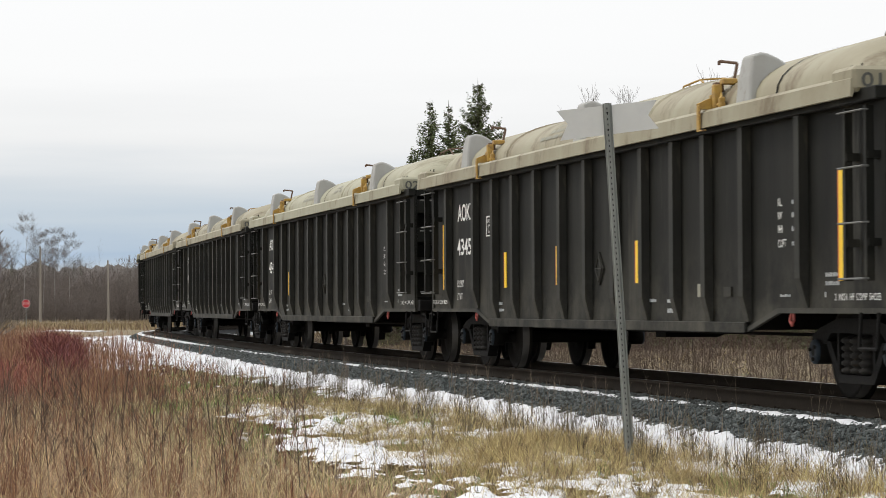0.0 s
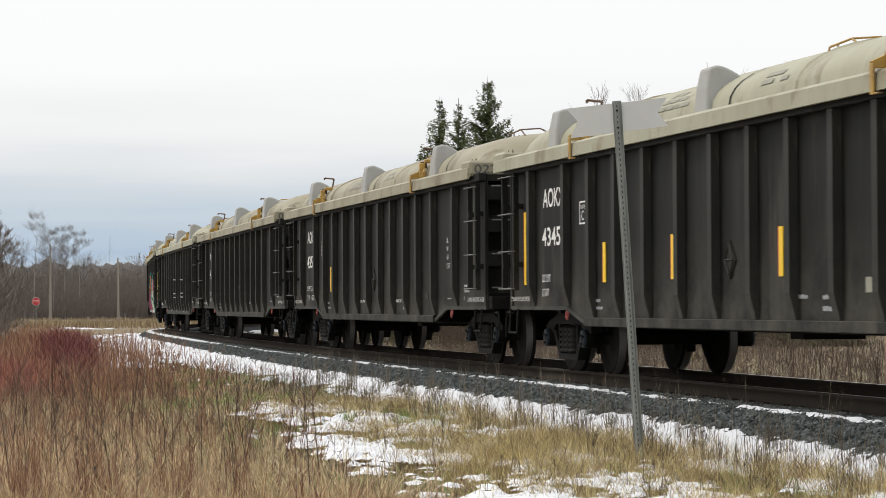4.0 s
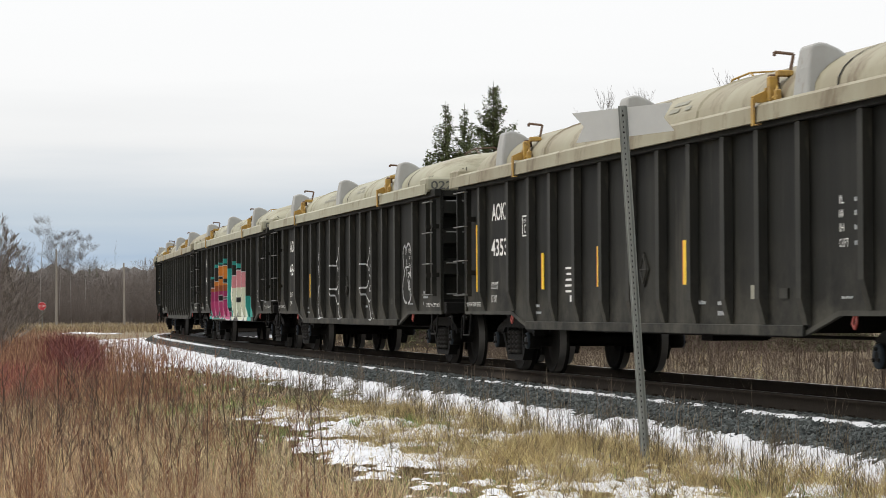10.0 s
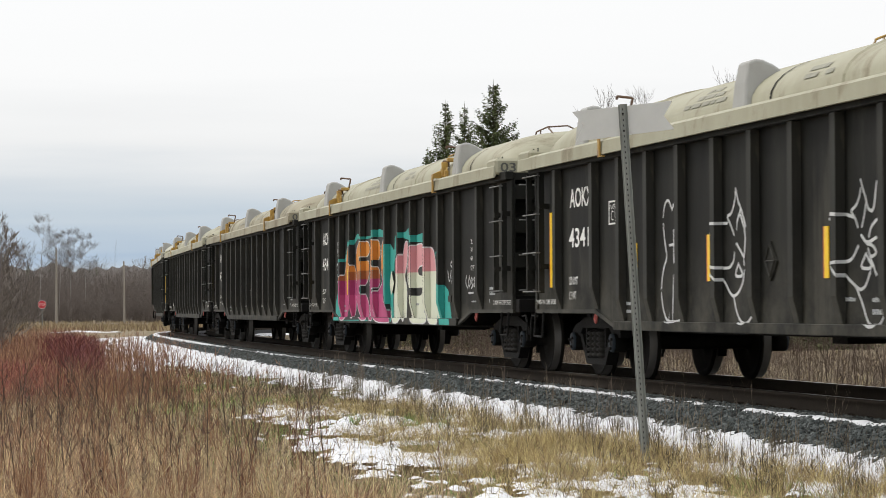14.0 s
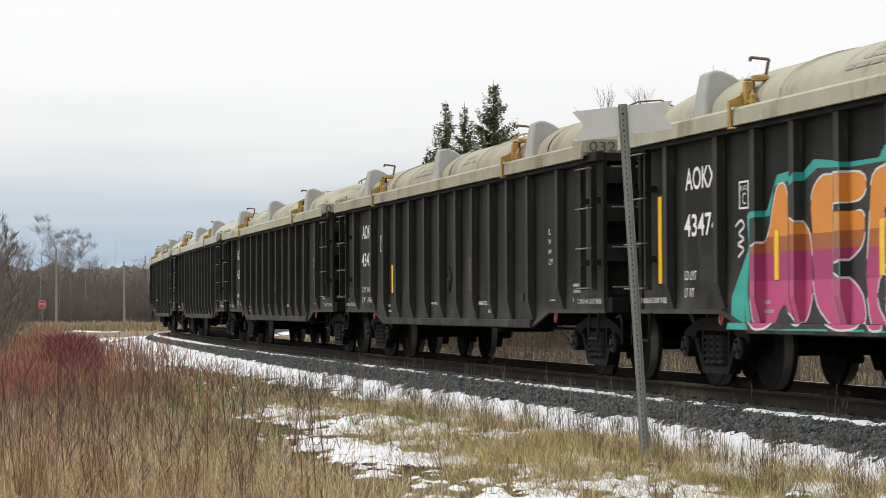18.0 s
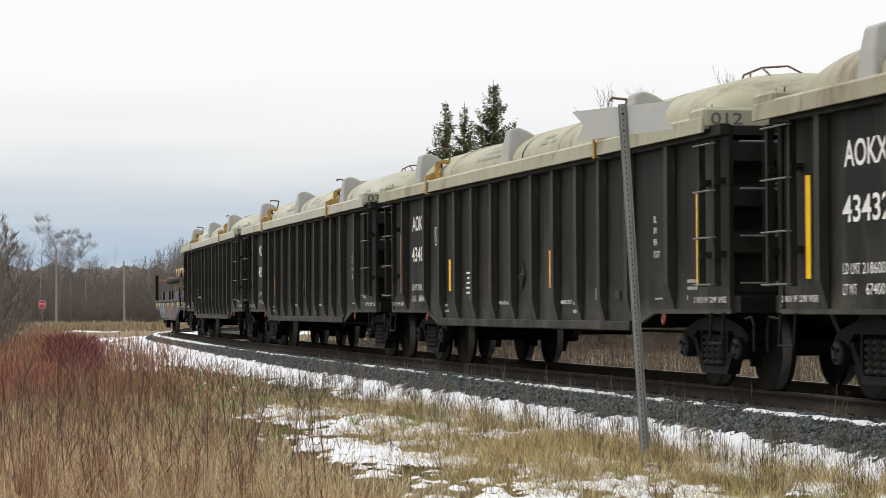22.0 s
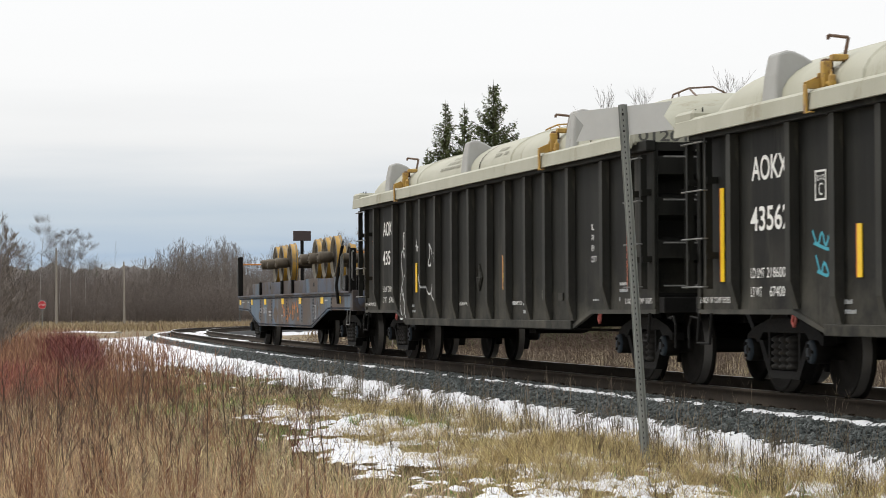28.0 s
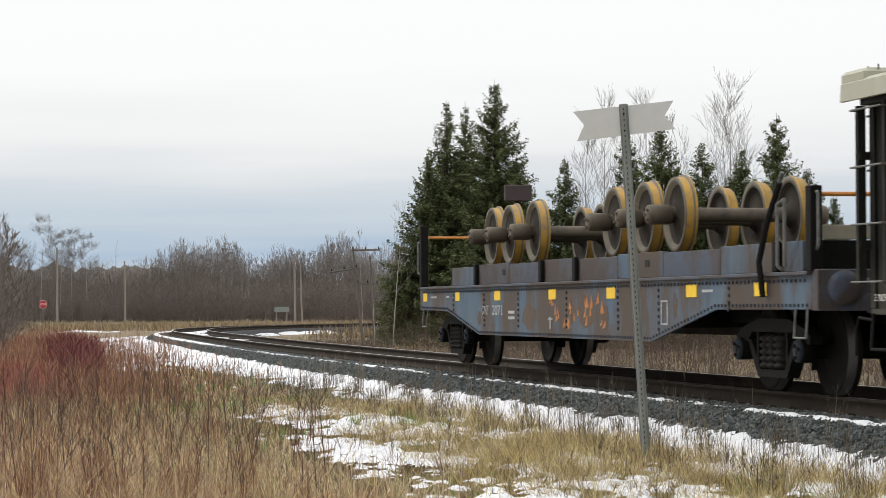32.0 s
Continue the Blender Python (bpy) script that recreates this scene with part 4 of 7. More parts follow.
CARS = [("43516", "01201", ("218600", "67400")), ("43562", "03202", ("218600", "67400")), ("43482", "012", ("218600", "67400")), ("43432", "032020", ("218600", "67400")),
        ("43474", "032", None), ("4341", "022", None), ("43531", "032017", None), ("43529", "022015", ("218300", "67700")), ("43456", "022", None), ("43457", "012", None), ("", "", None)]
first_car = make_gondola()
GONDOLAS = [first_car] + [copy_thing(first_car, pose(0, 0, 0)) for _ in CARS[1:]]
LIDS = [cover_mesh(m_) for m_ in (M_COVER3, M_COVER, M_COVER2)]
for k, (car, (number, lid, loads)) in enumerate(zip(GONDOLAS, CARS)):
    for o in car.children:
        if o.name.split(".")[0] == "cover":
            o.data = LIDS[(0, 0, 1, 2, 1, 1, 2, 2, 1, 2, 1)[k]]
    if number:
        number_car(car, number, lid, loads)


# ---- painted scrawls on the cars ----
def crossings(poly, u):
    out = []
    for (a, p), (b, q) in zip(poly, poly[1:] + poly[:1]):
        if (a <= u) != (b <= u):
            out.append(p + (q - p) * (u - a) / (b - a))
    return sorted(out)


def foot_w(z):
    """How far out a post's face stands at height z: it slants in at its foot."""
    return SHEET_W + 0.035 + (POST_W - SHEET_W - 0.035) * min(1.0, max(0.0, (z - 0.745) / 0.255))


def painted(name, car, polys, material, label, lift, z0=0.6, z1=3.0, step=0.04):
    """Fills outlines of (u, z) with paint that follows the sheet and the posts of a car's side."""
    bm = B()
    for poly in polys:
        us = [q[0] for q in poly]
        n = max(1, int((max(us) - min(us)) / step))
        for k in range(n):
            ua, ub = min(us) + (max(us) - min(us)) * k / n, min(us) + (max(us) - min(us)) * (k + 1) / n
            a, b = crossings(poly, ua + 1e-4), crossings(poly, ub - 1e-4)
            if len(a) != len(b):
                a = b = crossings(poly, (ua + ub) / 2)
            um = (ua + ub) / 2
            post = any(abs(um - p) < POST_HALF + 0.004 for p in POSTS)
            w = (POST_W if post else SHEET_W) + 0.002 + lift
            for i in range(0, len(a) - 1, 2):
                if z0 < 0.74 and min(a[i], b[i]) < 0.74:
                    bm.faces.new([bm.verts.new((HALF - u, SHEET_W + 0.052 + lift, z)) for u, z in ((ua, max(0.64, a[i])), (ub, max(0.64, b[i])), (ub, max(0.641, min(0.738, b[i + 1]))), (ua, max(0.641, min(0.738, a[i + 1]))))])
                if post and z0 < 1.0 and min(a[i], b[i]) < 1.0 and 3 < um < 14.9:
                    foot = [(u, max(z0, 0.746, min(z1, 1.0, z))) for u, z in ((ua, a[i]), (ub, b[i]), (ub, b[i + 1]), (ua, a[i + 1]))]
                    if foot[3][1] - foot[0][1] > 0.004:
                        bm.faces.new([bm.verts.new((HALF - u, foot_w(z) + 0.003 + lift, z)) for u, z in foot])
                lo = max(z0, 1.0 if post else 0.742)
                q = [(ua, max(lo, min(z1, a[i]))), (ub, max(lo, min(z1, b[i]))), (ub, max(lo, min(z1, b[i + 1]))), (ua, max(lo, min(z1, a[i + 1])))]
                if q[3][1] - q[0][1] < 0.004 and q[2][1] - q[1][1] < 0.004:
                    continue
                bm.faces.new([bm.verts.new((HALF - u, w, z)) for u, z in q])
        for p in POSTS:
            u = p + POST_HALF + 0.002 + lift
            a = crossings(poly, u)
            for i in range(0, len(a) - 1, 2):
                lo, hi = max(z0, 0.746, a[i]), min(z1, a[i + 1])
                if hi - lo > 0.006:
                    bm.faces.new([bm.verts.new((HALF - u, w, z)) for w, z in ([(SHEET_W + 0.003, lo), (foot_w(lo), lo)] + ([(POST_W, 1.0)] if lo < 0.998 and hi > 1.002 else []) + [(foot_w(hi), hi), (SHEET_W + 0.003, hi)])])
    bmesh.ops.remove_doubles(bm, verts=bm.verts[:], dist=0.0002)
    return part(name, bm, material, car, label)


def stroke(line, width):
    """The outline of a sprayed line, piece by piece."""
    out = []
    for (a, p), (b, q) in zip(line, line[1:]):
        l = math.hypot(b - a, q - p) + 1e-6
        dx, dz = (b - a) / l * width / 2, (q - p) / l * width / 2
        nx, nz = -dz, dx
        out.append([(a - dx + nx, p - dz + nz), (b + dx + nx, q + dz + nz), (b + dx - nx, q + dz - nz), (a - dx - nx, p - dz - nz)])
    return out


def moved(lines, du):
    return [[(u + du, z) for u, z in line] for line in lines]


def rounded(line, closed=False, cuts=2):
    """Cuts the corners of a drawn line, so that it bends as a swung arm would bend it."""
    for _ in range(cuts):
        ends = line + line[:1] if closed else line
        out = [] if closed else [line[0]]
        for (a, p), (b, q) in zip(ends, ends[1:]):
            out += [(a * 0.78 + b * 0.22, p * 0.78 + q * 0.22), (a * 0.22 + b * 0.78, p * 0.22 + q * 0.78)]
        line = out if closed else out + [line[-1]]
    return line


def letters_piece(car):
    for poly in TEALS:
        painted("mural_ground", car, [poly], M_TEAL, "teal sprayed background", 0.0)
    for poly in DARKS:
        painted("mural_shadow", car, [poly], M_DARKLINE, "black sprayed ground behind the letters", 0.0008)
    for letters, bands in ((WARMS_ONE + WARMS_TWO, ((M_ORANGEPAINT, "orange sprayed letter top", 1.60, 3.0), (M_RUSTPAINT, "dark orange sprayed band", 1.44, 1.60), (M_PLUM, "plum sprayed band", 1.16, 1.44), (M_MAGENTA, "magenta sprayed letter foot", 0.6, 1.16))),
                           (COOLS_ONE + COOLS_TWO, ((M_PINK, "pink sprayed letter top", 1.50, 3.0), (M_CREAM, "cream sprayed letter foot", 0.6, 1.50)))):
        for poly in letters:
            painted("mural_shadow", car, moved([poly], 0.07) + moved([poly], -0.05), M_DARKLINE, "black sprayed shadow", 0.0012)
        for poly in letters:
            poly = rounded(poly, True, 2)
            for m_, label, z0, z1 in bands:
                painted("mural_letter", car, [poly], m_, label, 0.0018, z0, z1)
            painted("mural_outline", car, stroke(poly + poly[:1], 0.022), M_CHALK, "white sprayed outline", 0.0026, step=0.02)
    for poly in GAPS:
        painted("mural_gap", car, [rounded(poly, True, 1)], M_DARKLINE, "black sprayed gap", 0.0034)
    painted("placard_paint", car, DIAMOND, M_CREAM, "pale painted diamond", 0.036)
    for l in SCRIBBLES_ONE + SCRIBBLES_TWO:
        painted("scribble", car, stroke(rounded(l), 0.03), M_CHALK, "white marker scribble", 0.001, step=0.02)


TEALS = [
    [(3.09, 0.67), (3.12, 1.0), (3.5, 1.36), (3.66, 1.52), (3.59, 1.85), (4.19, 1.87), (4.47, 2.21), (4.81, 2.23), (4.88, 2.08), (5.46, 2.31), (6.34, 2.23), (7.03, 2.23), (7.09, 2.3), (7.7, 2.33), (8.19, 2.27), (8.27, 2.04), (8.71, 2.03), (9.04, 1.9), (9.1, 2.16), (9.29, 2.19), (9.33, 2.09), (9.21, 1.9), (9.04, 1.68), (8.97, 0.67)],
    [(9.77, 2.2), (10.04, 2.21), (10.47, 2.31), (10.54, 2.16), (10.92, 2.12), (11.58, 2.15), (11.57, 1.98), (10.9, 2.01), (10.56, 1.97), (10.3, 2.06), (9.77, 2.11)],
    [(12.41, 1.82), (12.63, 1.79), (12.7, 1.58), (12.78, 1.31), (13.1, 1.26), (13.36, 1.18), (13.46, 1.0), (13.62, 0.63), (12.87, 0.63), (12.67, 1.0), (12.46, 1.47)],
]
DARKS = [
    [(3.71, 0.68), (3.62, 1.15), (3.73, 1.78), (4.34, 1.82), (4.54, 2.13), (4.9, 2.03), (5.55, 2.22), (6.34, 2.18), (7.09, 2.19), (7.73, 2.19), (8.22, 2.15), (8.25, 1.57), (8.5, 1.2), (8.83, 0.71)],
]
WARMS_ONE = [
    [(4.43, 2.1), (4.71, 2.14), (4.84, 1.8), (5.17, 1.74), (5.39, 1.59), (5.43, 1.04), (5.3, 0.8), (5.06, 0.69), (4.69, 0.89), (4.3, 0.68), (3.77, 0.67), (3.65, 1.05), (3.72, 1.47), (4.22, 1.56)],
    [(5.9, 2.14), (6.73, 2.14), (6.72, 1.87), (5.98, 1.84), (6.33, 1.8), (6.72, 1.77), (6.68, 1.46), (6.32, 1.32), (5.97, 1.28), (6.65, 1.06), (6.73, 0.7), (5.96, 0.67), (5.43, 0.94), (5.41, 1.54), (5.36, 1.99), (5.64, 2.15)],
]
WARMS_TWO = [
    [(6.84, 2.15), (7.57, 2.15), (7.77, 2.04), (7.77, 1.79), (7.11, 1.71), (7.72, 1.63), (7.76, 1.3), (7.04, 1.22), (6.93, 0.94), (7.25, 0.69), (6.81, 0.67), (6.7, 1.13), (6.8, 1.7)],
    [(7.92, 2.1), (8.19, 2.14), (8.21, 1.57), (8.4, 1.2), (8.78, 0.71), (8.78, 0.64), (7.3, 0.66), (7.1, 0.94), (7.31, 1.17), (7.71, 1.26), (7.99, 1.39), (7.79, 1.58)],
]
COOLS_ONE = [
    [(9.22, 2.05), (9.33, 2.05), (9.38, 1.74), (9.76, 1.75), (9.97, 2.04), (10.24, 2.04), (10.16, 1.65), (9.92, 1.44), (10.15, 1.27), (10.15, 1.01), (10.07, 0.65), (9.81, 0.76), (9.53, 0.65), (9.04, 0.64), (8.98, 1.02), (9.13, 1.37), (9.37, 1.54), (9.24, 1.76)],
    [(10.3, 1.94), (10.46, 1.96), (10.45, 1.52), (10.39, 1.35), (10.22, 1.27), (10.16, 1.52)],
]
COOLS_TWO = [
    [(10.56, 1.91), (11.06, 1.97), (11.49, 1.97), (11.52, 1.61), (11.12, 1.59), (11.05, 1.48), (11.6, 1.43), (11.68, 1.25), (11.64, 0.93), (12.04, 0.65), (10.53, 0.63), (10.47, 1.01), (10.55, 1.35), (10.49, 1.72)],
    [(11.61, 1.91), (12.24, 1.88), (12.41, 1.7), (12.51, 1.35), (12.67, 1.08), (12.82, 0.62), (12.1, 0.63), (11.76, 0.93), (11.65, 1.25), (11.6, 1.61)],
]
GAPS = [
    [(11.03, 1.56), (11.48, 1.58), (11.63, 1.53), (11.58, 1.43), (11.11, 1.45)],
    [(10.52, 1.25), (11.05, 1.24), (11.41, 1.25), (11.35, 1.12), (10.92, 1.1), (10.52, 1.18)],
    [(4.55, 0.89), (4.71, 0.94), (4.81, 0.68), (4.35, 0.68)],
    [(6.07, 1.84), (6.67, 1.86), (6.69, 1.79), (6.07, 1.77)],
    [(5.99, 1.27), (6.49, 1.32), (6.67, 1.13)],
    [(7.11, 1.77), (7.72, 1.78), (7.72, 1.65), (7.16, 1.7)],
]
DIAMOND = [
    [(8.95, 1.57), (9.17, 1.33), (8.94, 1.12), (8.8, 1.33)],
]
SCRIBBLES_ONE = [
    [(3.26, 1.74), (3.43, 1.81), (3.55, 1.73), (3.32, 1.66), (3.55, 1.6), (3.28, 1.55), (3.54, 1.5), (3.34, 1.42)],
    [(13.58, 1.63), (13.67, 1.59), (13.6, 1.54), (13.53, 1.58), (13.58, 1.63)],
    [(13.33, 1.48), (13.43, 1.28), (13.56, 1.48)],
    [(13.67, 1.46), (13.6, 1.37), (13.64, 1.25), (13.72, 1.36), (13.67, 1.46)],
    [(13.82, 1.44), (13.7, 1.42), (13.82, 1.34), (13.7, 1.27)],
    [(13.72, 1.26), (13.84, 1.27), (13.76, 1.15)],
]
SCRIBBLES_TWO = [
    [(14.51, 1.38), (14.53, 1.2)],
    [(14.66, 1.4), (14.55, 1.3), (14.71, 1.2)],
    [(14.82, 1.38), (14.73, 1.27), (14.82, 1.21), (14.9, 1.3), (14.82, 1.38)],
    [(14.95, 1.2), (14.93, 1.37), (15.04, 1.34), (14.95, 1.29), (15.06, 1.24), (14.95, 1.2)],
    [(15.22, 1.37), (15.1, 1.34), (15.2, 1.29), (15.09, 1.24), (15.22, 1.22)],
    [(15.26, 1.19), (15.27, 1.37), (15.39, 1.32), (15.29, 1.28), (15.43, 1.14)],
    [(14.77, 1.13), (15.08, 1.13)],
]
HARE_TALL = [
    [(5.83, 2.0), (5.69, 2.13), (5.54, 2.05), (5.5, 1.87), (5.56, 1.63), (5.65, 1.47), (5.49, 1.33), (5.41, 1.09), (5.48, 0.88), (5.62, 0.74), (6.03, 0.74), (6.1, 0.79)],
    [(5.83, 2.0), (5.94, 2.11)],
    [(5.88, 1.76), (5.88, 1.41)],
    [(5.73, 1.6), (5.93, 1.61)],
    [(5.86, 1.25), (5.82, 0.73)],
]
HARE_STAR = [
    [(7.17, 1.74), (7.3, 1.79), (7.67, 1.78)],
    [(7.12, 1.71), (7.06, 1.57), (7.09, 1.42), (7.24, 1.34), (7.71, 1.3), (7.86, 1.38), (7.88, 1.47)],
    [(7.93, 2.13), (7.9, 1.99), (7.79, 1.87), (7.65, 1.86), (7.77, 1.76), (7.87, 1.66)],
    [(7.93, 2.13), (8.0, 2.0), (8.09, 1.92), (7.97, 1.8), (7.95, 1.67)],
    [(8.09, 1.92), (8.22, 1.74)],
    [(8.07, 1.85), (8.22, 1.68), (8.18, 1.42)],
    [(7.95, 1.56), (8.16, 1.42)],
]
HARE_STAR_FOOT = [
    [(8.0, 1.35), (7.88, 1.22), (8.16, 1.22), (8.0, 1.35)],
    [(8.16, 1.43), (8.18, 1.29), (8.14, 1.16), (8.0, 1.05), (7.85, 1.01), (7.73, 1.05), (7.6, 1.16), (7.36, 1.25)],
    [(7.85, 1.01), (7.93, 0.85), (8.07, 0.74), (8.25, 0.73), (8.38, 0.8)],
]
HARE_SPIKE = [
    [(10.51, 1.72), (10.6, 1.76), (10.86, 1.76), (11.1, 1.72)],
    [(11.27, 2.05), (11.26, 1.93), (11.16, 1.82), (11.02, 1.78), (11.14, 1.7), (11.19, 1.63)],
    [(11.27, 2.05), (11.33, 1.95), (11.39, 1.87), (11.36, 1.75), (11.29, 1.63)],
    [(11.39, 1.87), (11.43, 1.78), (11.56, 1.75), (11.63, 2.01)],
    [(11.63, 1.68), (11.5, 1.62), (11.45, 1.54)],
]
HARE_SPIKE_FOOT = [
    [(11.27, 1.55), (11.4, 1.47), (11.62, 1.52)],
    [(11.4, 1.47), (11.54, 1.45), (11.63, 1.38), (11.48, 1.34), (11.43, 1.42)],
    [(11.38, 1.38), (11.23, 1.25), (11.54, 1.24), (11.38, 1.38)],
    [(10.55, 1.3), (10.85, 1.31), (11.05, 1.33), (11.2, 1.45)],
    [(10.76, 1.27), (10.93, 1.17), (11.13, 1.09), (11.25, 1.05), (11.37, 1.09), (11.47, 1.21)],
    [(11.48, 1.34), (11.61, 1.19)],
    [(11.13, 1.09), (11.29, 0.93), (11.4, 0.76), (11.56, 0.71), (11.7, 0.75), (11.76, 0.81)],
]
HARE_EARS = [
    [(14.68, 1.85), (14.67, 1.95), (14.58, 2.0), (14.47, 1.95), (14.42, 1.83), (14.47, 1.67), (14.57, 1.53), (14.43, 1.4), (14.39, 1.27), (14.43, 1.13), (14.57, 1.03), (14.74, 1.02)],
    [(14.68, 1.85), (14.74, 1.97), (14.89, 2.03), (15.02, 1.99), (15.11, 1.87), (15.13, 1.71), (15.09, 1.59), (15.04, 1.5), (15.14, 1.43), (15.18, 1.3), (15.12, 1.17), (15.03, 1.06), (14.87, 1.01)],
]
HARE_FACE = [
    [(15.04, 1.5), (14.86, 1.53)],
    [(14.75, 1.74), (14.75, 1.49)],
    [(14.62, 1.62), (14.89, 1.63)],
    [(14.77, 1.37), (14.76, 1.04)],
    [(14.91, 1.47), (14.82, 1.41), (14.91, 1.28), (15.03, 1.31), (14.94, 1.41), (14.86, 1.26), (15.0, 1.24), (15.06, 1.26), (15.02, 1.11)],
    [(15.24, 1.42), (15.34, 1.33), (15.28, 1.39), (15.38, 1.27), (15.37, 1.38), (15.44, 1.22), (15.46, 1.36)],
]
HARE_SMALL = [
    [(3.59, 1.88), (3.48, 1.84), (3.44, 1.74), (3.38, 1.87), (3.29, 1.89), (3.21, 1.8), (3.23, 1.62), (3.32, 1.47), (3.37, 1.38), (3.24, 1.29), (3.15, 1.14), (3.12, 0.97), (3.18, 0.82), (3.34, 0.73), (3.55, 0.72), (3.56, 0.87)],
    [(3.51, 1.55), (3.52, 1.38)],
    [(3.45, 1.46), (3.58, 1.47)],
]
TAG_LINES = [
    [(3.31, 1.24), (3.27, 1.12), (3.39, 1.17), (3.35, 1.07), (3.46, 1.02), (3.42, 0.92), (3.49, 0.87), (3.42, 0.81)],
    [(3.61, 1.32), (3.66, 1.29)],
    [(4.44, 2.04), (4.5, 1.83), (4.57, 1.95), (4.64, 1.82), (4.67, 1.96), (4.74, 1.74), (4.81, 1.88), (4.83, 1.6)],
    [(4.4, 1.95), (4.84, 1.85)],
]
SPIKE_LINES = [
    [(5.43, 1.95), (5.48, 1.76), (5.32, 1.6), (5.57, 1.6), (5.54, 1.63)],
    [(5.43, 1.95), (5.64, 1.84), (5.65, 1.57)],
    [(5.76, 1.88), (5.73, 1.75), (5.79, 1.57), (6.01, 1.86)],
    [(6.0, 1.74), (5.94, 1.53), (5.72, 1.54), (5.88, 1.49), (6.0, 1.38), (5.78, 1.32), (5.88, 1.49)],
]
CURL_LINES = [
    [(5.06, 1.46), (5.12, 1.31), (5.25, 1.19), (5.4, 1.13), (5.56, 1.15), (5.64, 1.23), (5.65, 1.41)],
    [(5.56, 1.15), (5.68, 1.06), (5.8, 1.03), (5.91, 1.08), (5.97, 1.17)],
    [(5.84, 1.04), (6.04, 0.87)],
]
CYANS = [
    [(3.42, 1.62), (3.54, 1.46), (3.65, 1.64), (3.74, 1.45), (3.85, 1.61), (3.9, 1.42), (3.45, 1.51)],
    [(3.5, 1.38), (3.62, 1.19), (3.7, 1.35), (3.84, 1.18), (3.53, 1.24)],
]
letters_piece(GONDOLAS[4])
for car, drawings, m_, label in ((GONDOLAS[5], (HARE_TALL, HARE_STAR, HARE_STAR_FOOT, HARE_SPIKE, HARE_SPIKE_FOOT, HARE_EARS, HARE_FACE), M_CHALK, "white sprayed line drawing"),
                                 (GONDOLAS[0], (HARE_SMALL, TAG_LINES, SPIKE_LINES, CURL_LINES), M_CHALK, "white sprayed scrawl"), (GONDOLAS[1], (moved(CYANS, -0.11),), M_CYANTAG, "cyan sprayed tag")):
    for lines in drawings:
        for l in lines:
            painted("spray_drawing", car, stroke(rounded(l, False, 2 if len(l) > 3 else 1), 0.042 if lines is HARE_EARS else 0.032), m_, label, 0.001, step=0.02)

# ---- the flat car with spare wheelsets ----
FLAT_FAR, FLAT_NEAR, FLAT_BOGIE, FLAT_MID = 8.2, -9.25, 7.22, 70.43


